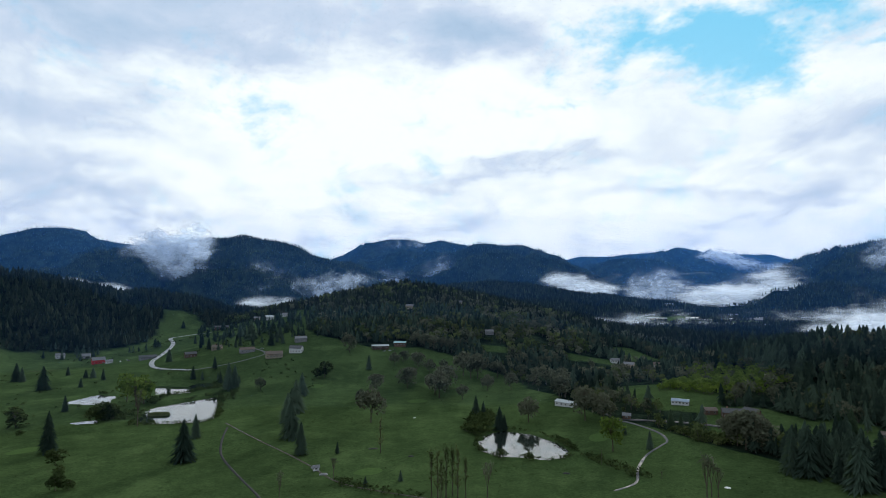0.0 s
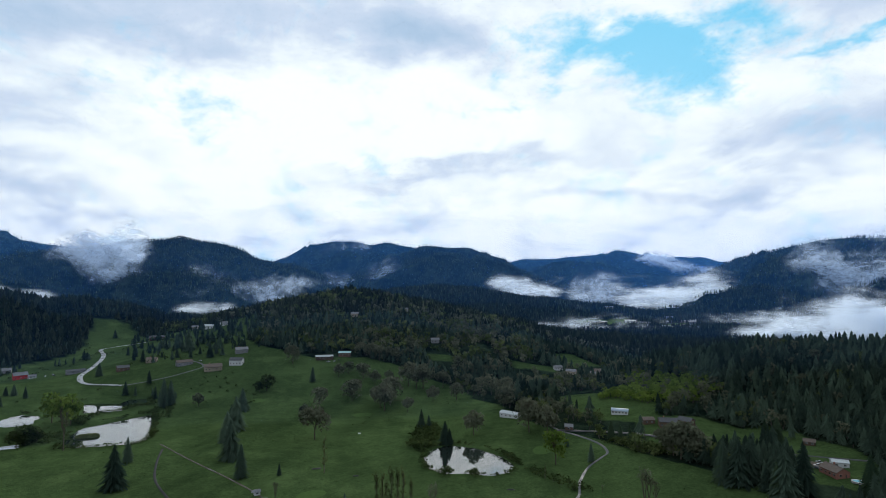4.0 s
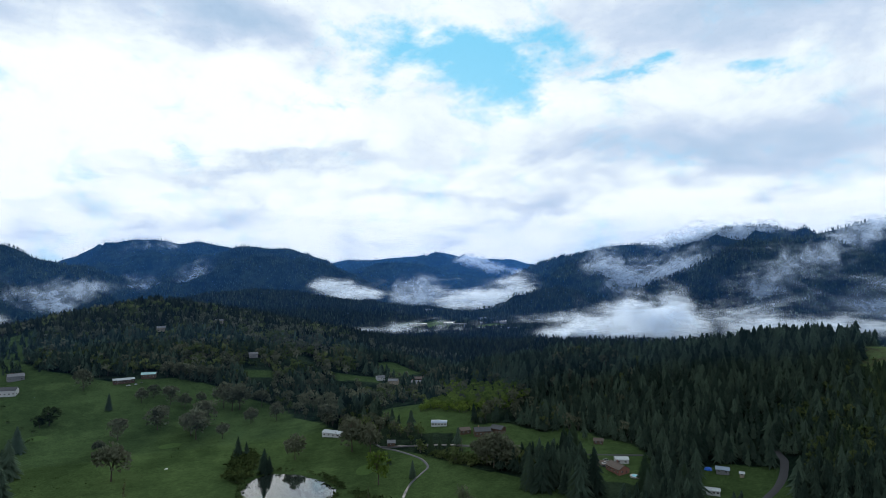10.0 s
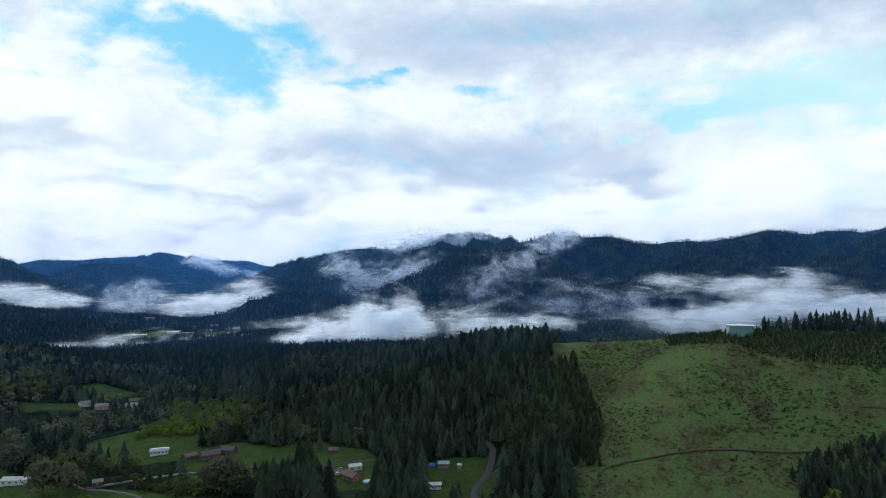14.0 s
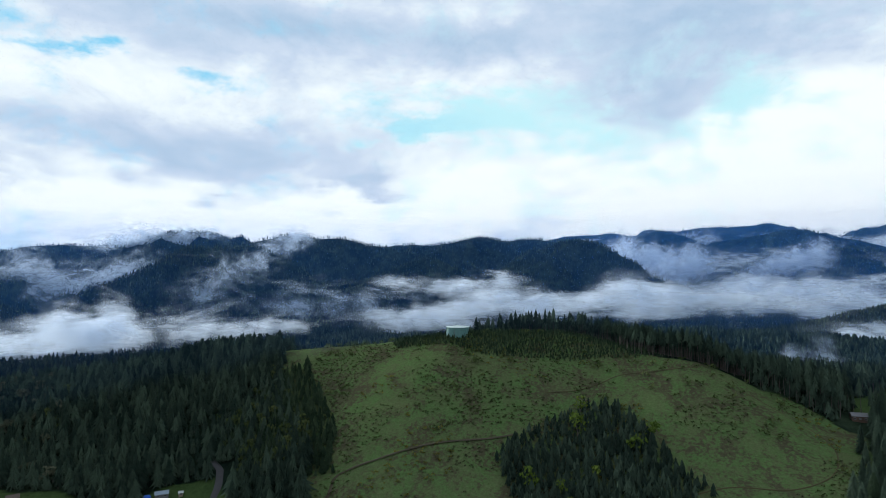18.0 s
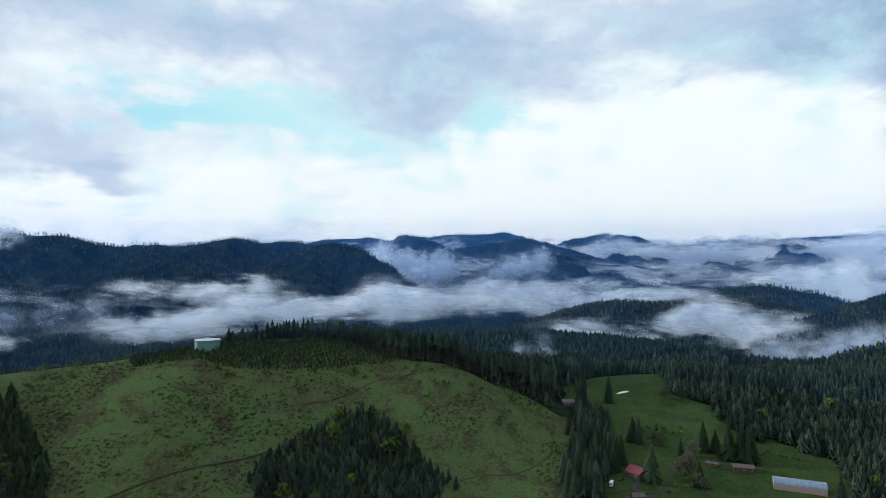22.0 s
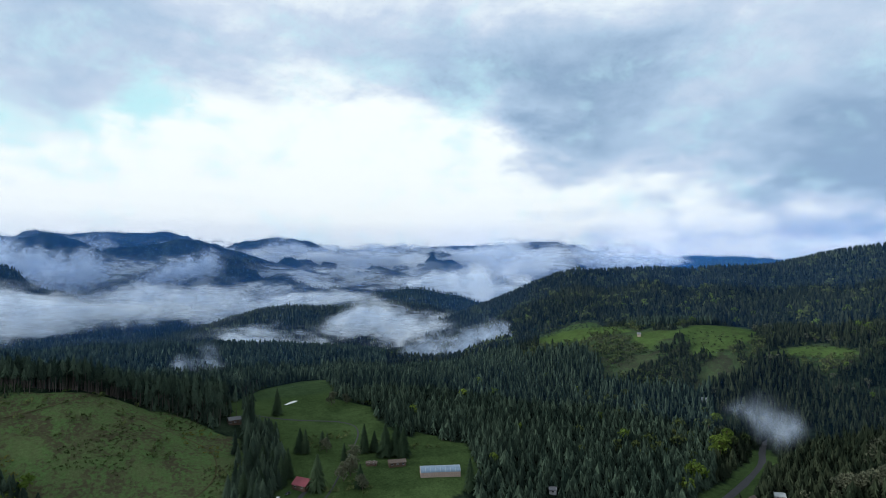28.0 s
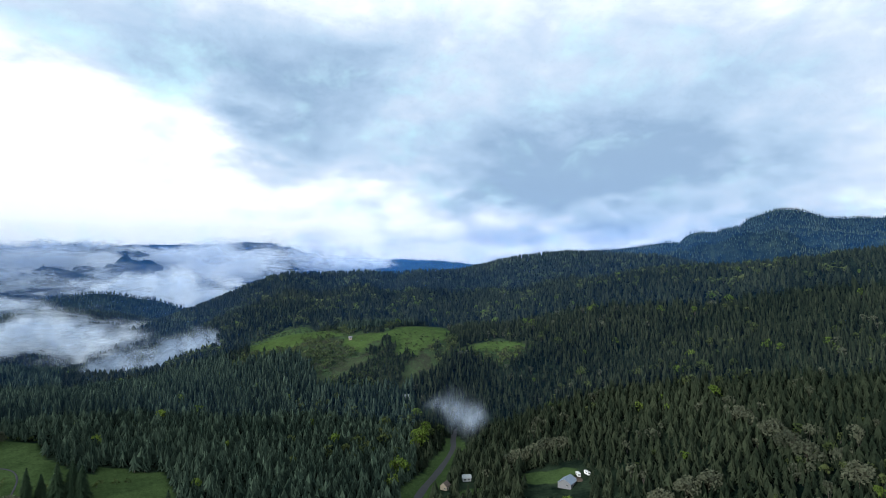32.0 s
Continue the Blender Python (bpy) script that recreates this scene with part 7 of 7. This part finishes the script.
MIST += [
    (1420, 0.55, "veil", [(-101.5, 96, 59), (-106.9, 102, 54), (-112.4, 113, 48), (-117.8, 119, 50), (-122.9, 111, 42), (-127.8, 100, 38), (-132.4, 97, 31), (-135.8, 94, 32)]),
    (2100, 0.62, "veil", [(-90.8, 170, 86), (-98.7, 178, 74), (-106.9, 167, 64), (-115.1, 156, 57), (-123.0, 147, 50), (-130.2, 130, 47), (-133.7, 113, 47)]),
    (2750, 0.6, "veil", [(-93.9, 250, 147), (-101.5, 229, 132), (-109.7, 217, 122), (-117.8, 221, 117), (-125.5, 219, 94), (-132.5, 221, 86), (-137.1, 210, 101)]),
    (3450, 0.7, "veil", [(-81.1, 352, 232), (-88.2, 327, 200), (-96.0, 313, 182), (-105.2, 313, 170), (-112.5, 294, 162), (-120.4, 297, 162), (-127.9, 300, 146), (-134.7, 308, 133), (-138.8, 316, 162)]),
    (4500, 0.75, "veil", [(-78.8, 505, 377), (-85.7, 507, 364), (-93.9, 505, 348), (-105.2, 478, 348), (-112.5, 462, 345), (-120.5, 444, 339), (-127.9, 432, 319), (-134.7, 436, 311), (-140.7, 437, 295)]),
]
MIST += [
    (1650, 0.5, "veil", [(-22.6, 59, 12), (-30.8, 75, 4), (-36.2, 99, 2), (-38.9, 107, 2), (-41.5, 115, 4), (-48.9, 103, 11), (-55.7, 99, 27), (-61.7, 104, 42), (-64.1, 103, 49)]),
    (2050, 0.42, "veil", [(-38.3, 201, 72), (-43.9, 219, 56), (-50.5, 238, 42), (-57.9, 201, 50), (-65.9, 182, 55), (-74.1, 181, 63), (-82.3, 180, 74), (-88.1, 161, 76)]),
    (2600, 0.5, "veil", [(-4.9, 116, 66), (-9.8, 136, 55), (-15.1, 129, 40), (-20.1, 141, 33), (-24.9, 142, 23), (-29.3, 153, 22), (-32.6, 185, 36)]),
    (1580, 0.35, "veil", [(-7.1, 18, -6), (-12.4, 38, -9), (-17.6, 58, -6), (-22.5, 58, -1), (-27.1, 54, 7), (-31.3, 51, 12)]),
]
scene.cycles.transparent_max_bounces = 40


def mist_material(name, tone, low, high, scale, flat, gain, swirl, most):
    """Water droplets in the air: lets part of the view through, scatters the rest."""
    m, net = material(name)
    p = place_of(net)
    dens = net.node("ShaderNodeAttribute")
    dens.attribute_name = "thickness"
    squash = net.node("ShaderNodeVectorMath", i0=p, i1=(1.0, 1.0, flat))
    squash.operation = "MULTIPLY"
    n1 = net.noise(squash.outputs[0], scale, 10.0, 0.6, swirl)
    n2 = net.noise(squash.outputs[0], scale * 3.7, 8.0, 0.62, swirl * 0.6)
    body = net.math("ADD", net.math("MULTIPLY", n1, 0.7), net.math("MULTIPLY", n2, 0.3))
    thick = net.math("MULTIPLY_ADD", dens.outputs["Fac"], 1.25, net.math("MULTIPLY_ADD", body, gain, -0.5 * gain))
    alpha = net.math("MULTIPLY", net.ramp(thick, low, high), net.math("MULTIPLY", net.ramp(dens.outputs["Fac"], 0.0, 0.45), most))
    d = net.node("ShaderNodeBsdfDiffuse", Color=tone)
    t = net.node("ShaderNodeBsdfTranslucent", Color=tone)
    both = net.node("ShaderNodeMixShader", i0=0.5, i1=d.outputs[0], i2=t.outputs[0])
    clear = net.node("ShaderNodeBsdfTransparent")
    out = net.node("ShaderNodeMixShader", i0=alpha, i1=clear.outputs[0], i2=both.outputs[0])
    net.node("ShaderNodeOutputMaterial", i0=out.outputs[0])
    return m


MAT_MIST = {
    "bank": mist_material("valley_mist", rgb(0.74, 0.83, 0.96), 0.12, 1.25, 0.0045, 6.0, 2.4, 0.9, 0.93),
    # Wisps get a darker, bluer tone for the shade on the mountain slopes.
    "wisp": mist_material("mountain_cloud", rgb(0.56, 0.68, 0.88), 0.08, 1.5, 0.0085, 1.5, 3.4, 1.6, 0.8),
    "veil": mist_material("thin_mist", rgb(0.72, 0.82, 0.96), 0.30, 1.35, 0.0036, 4.6, 3.2, 1.5, 0.8),
    "smoke": mist_material("drifting_smoke", rgb(0.60, 0.72, 0.92), 0.0, 1.3, 0.02, 1.5, 0.9, 0.6, 0.7),
}


def mist_bank(d, strength, kind, knots, seed, layers=3):
    """A bank of low cloud: a few uneven, billowing veils one behind the other."""
    b = np.array([k[0] for k in knots], float)
    order = np.argsort(b)
    b, top, foot = b[order], np.array([k[1] for k in knots], float)[order], np.array([k[2] for k in knots], float)[order]
    vs, fs, ds, base = [], [], [], 0
    for layer in range(layers):
        n, k = 64, 10
        s = np.linspace(0, 1, n)
        bb = b[0] + (b[-1] - b[0]) * s
        tt, ff = np.interp(bb, b, top), np.interp(bb, b, foot)
        reach = (tt - ff)
        grow = 0.15 if kind == "smoke" else 0.35 + 0.15 * layer
        v = np.linspace(-grow, 1 + grow, k)
        z = ff[:, None] + reach[:, None] * v[None]
        dd = d * (1 + 0.02 * layer) + 0.25 * d * 0.08 * fbm(bb[:, None] / 3 + 0 * z, z / 60, 3, seed + layer) + 0.25 * (z - ff[:, None])
        x, y = at(bb[:, None] + 0 * z, dd)
        sway = 0.28 * fbm(bb[:, None] / 1.6 + 0 * z, z * 0 + layer * 5, 3, seed + 9)
        mid = np.clip(1 - np.abs(v[None] - 0.42 - sway) / (0.5 + grow), 0, 1)
        ends = np.clip(np.minimum(s, 1 - s) / 0.24, 0, 1)[:, None]
        puff = 0.8 + 0.8 * fbm(bb[:, None] / 2.2 + 0 * z, z / 40 + 7 * layer, 3, seed + 5)
        ds.append((strength * mid * ends * puff).ravel())
        vs.append(np.stack([x, y, z], -1).reshape(-1, 3))
        i = (np.arange(n - 1)[:, None] * k + np.arange(k - 1)[None]).ravel()
        fs.append(np.stack([i, i + k, i + k + 1, i + 1], -1) + base)
        base += n * k
    me = mesh_from("low_cloud", np.concatenate(vs), np.concatenate(fs), MAT_MIST[kind], True)
    a = me.attributes.new("thickness", "FLOAT", "POINT")
    a.data.foreach_set("value", np.concatenate(ds).astype(np.float32))
    tagged(new("low_cloud", me), "bank of pale mist lying along the valley", "mist", kind="stuff")


for k, (far, strong, kind, knots) in enumerate(MIST):
    mist_bank(far, strong, kind, knots, 100 + 7 * k)


# Blue translucent sheets stand in for aerial haze; the tint is in their colour.
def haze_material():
    m, net = material("blue_haze_sheet")
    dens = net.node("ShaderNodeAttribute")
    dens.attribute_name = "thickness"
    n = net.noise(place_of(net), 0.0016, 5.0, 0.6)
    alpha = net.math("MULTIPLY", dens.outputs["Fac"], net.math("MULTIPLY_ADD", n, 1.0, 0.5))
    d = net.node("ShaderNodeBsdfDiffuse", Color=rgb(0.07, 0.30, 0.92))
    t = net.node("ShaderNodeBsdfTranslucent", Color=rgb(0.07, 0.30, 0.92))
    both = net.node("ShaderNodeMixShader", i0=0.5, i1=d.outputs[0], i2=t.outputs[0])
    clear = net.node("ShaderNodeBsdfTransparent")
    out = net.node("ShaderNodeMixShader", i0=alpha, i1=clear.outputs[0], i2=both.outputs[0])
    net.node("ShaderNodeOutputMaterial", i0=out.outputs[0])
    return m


MAT_HAZE = haze_material()
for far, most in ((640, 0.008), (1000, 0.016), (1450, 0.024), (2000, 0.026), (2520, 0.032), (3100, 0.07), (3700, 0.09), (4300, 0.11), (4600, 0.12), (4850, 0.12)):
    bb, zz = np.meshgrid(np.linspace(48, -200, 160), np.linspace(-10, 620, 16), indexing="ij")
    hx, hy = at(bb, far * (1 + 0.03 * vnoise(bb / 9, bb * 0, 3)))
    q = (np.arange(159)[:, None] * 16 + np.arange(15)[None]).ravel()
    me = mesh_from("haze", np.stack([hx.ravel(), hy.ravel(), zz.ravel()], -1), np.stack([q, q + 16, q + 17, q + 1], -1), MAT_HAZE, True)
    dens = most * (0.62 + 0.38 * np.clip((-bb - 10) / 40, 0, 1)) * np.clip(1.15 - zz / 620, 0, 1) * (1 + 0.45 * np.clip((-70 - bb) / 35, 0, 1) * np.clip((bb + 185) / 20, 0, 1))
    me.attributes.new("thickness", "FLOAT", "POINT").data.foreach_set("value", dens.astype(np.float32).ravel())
    tagged(new("haze", me), "translucent blue sheet standing in for distant haze", "haze", kind="stuff")
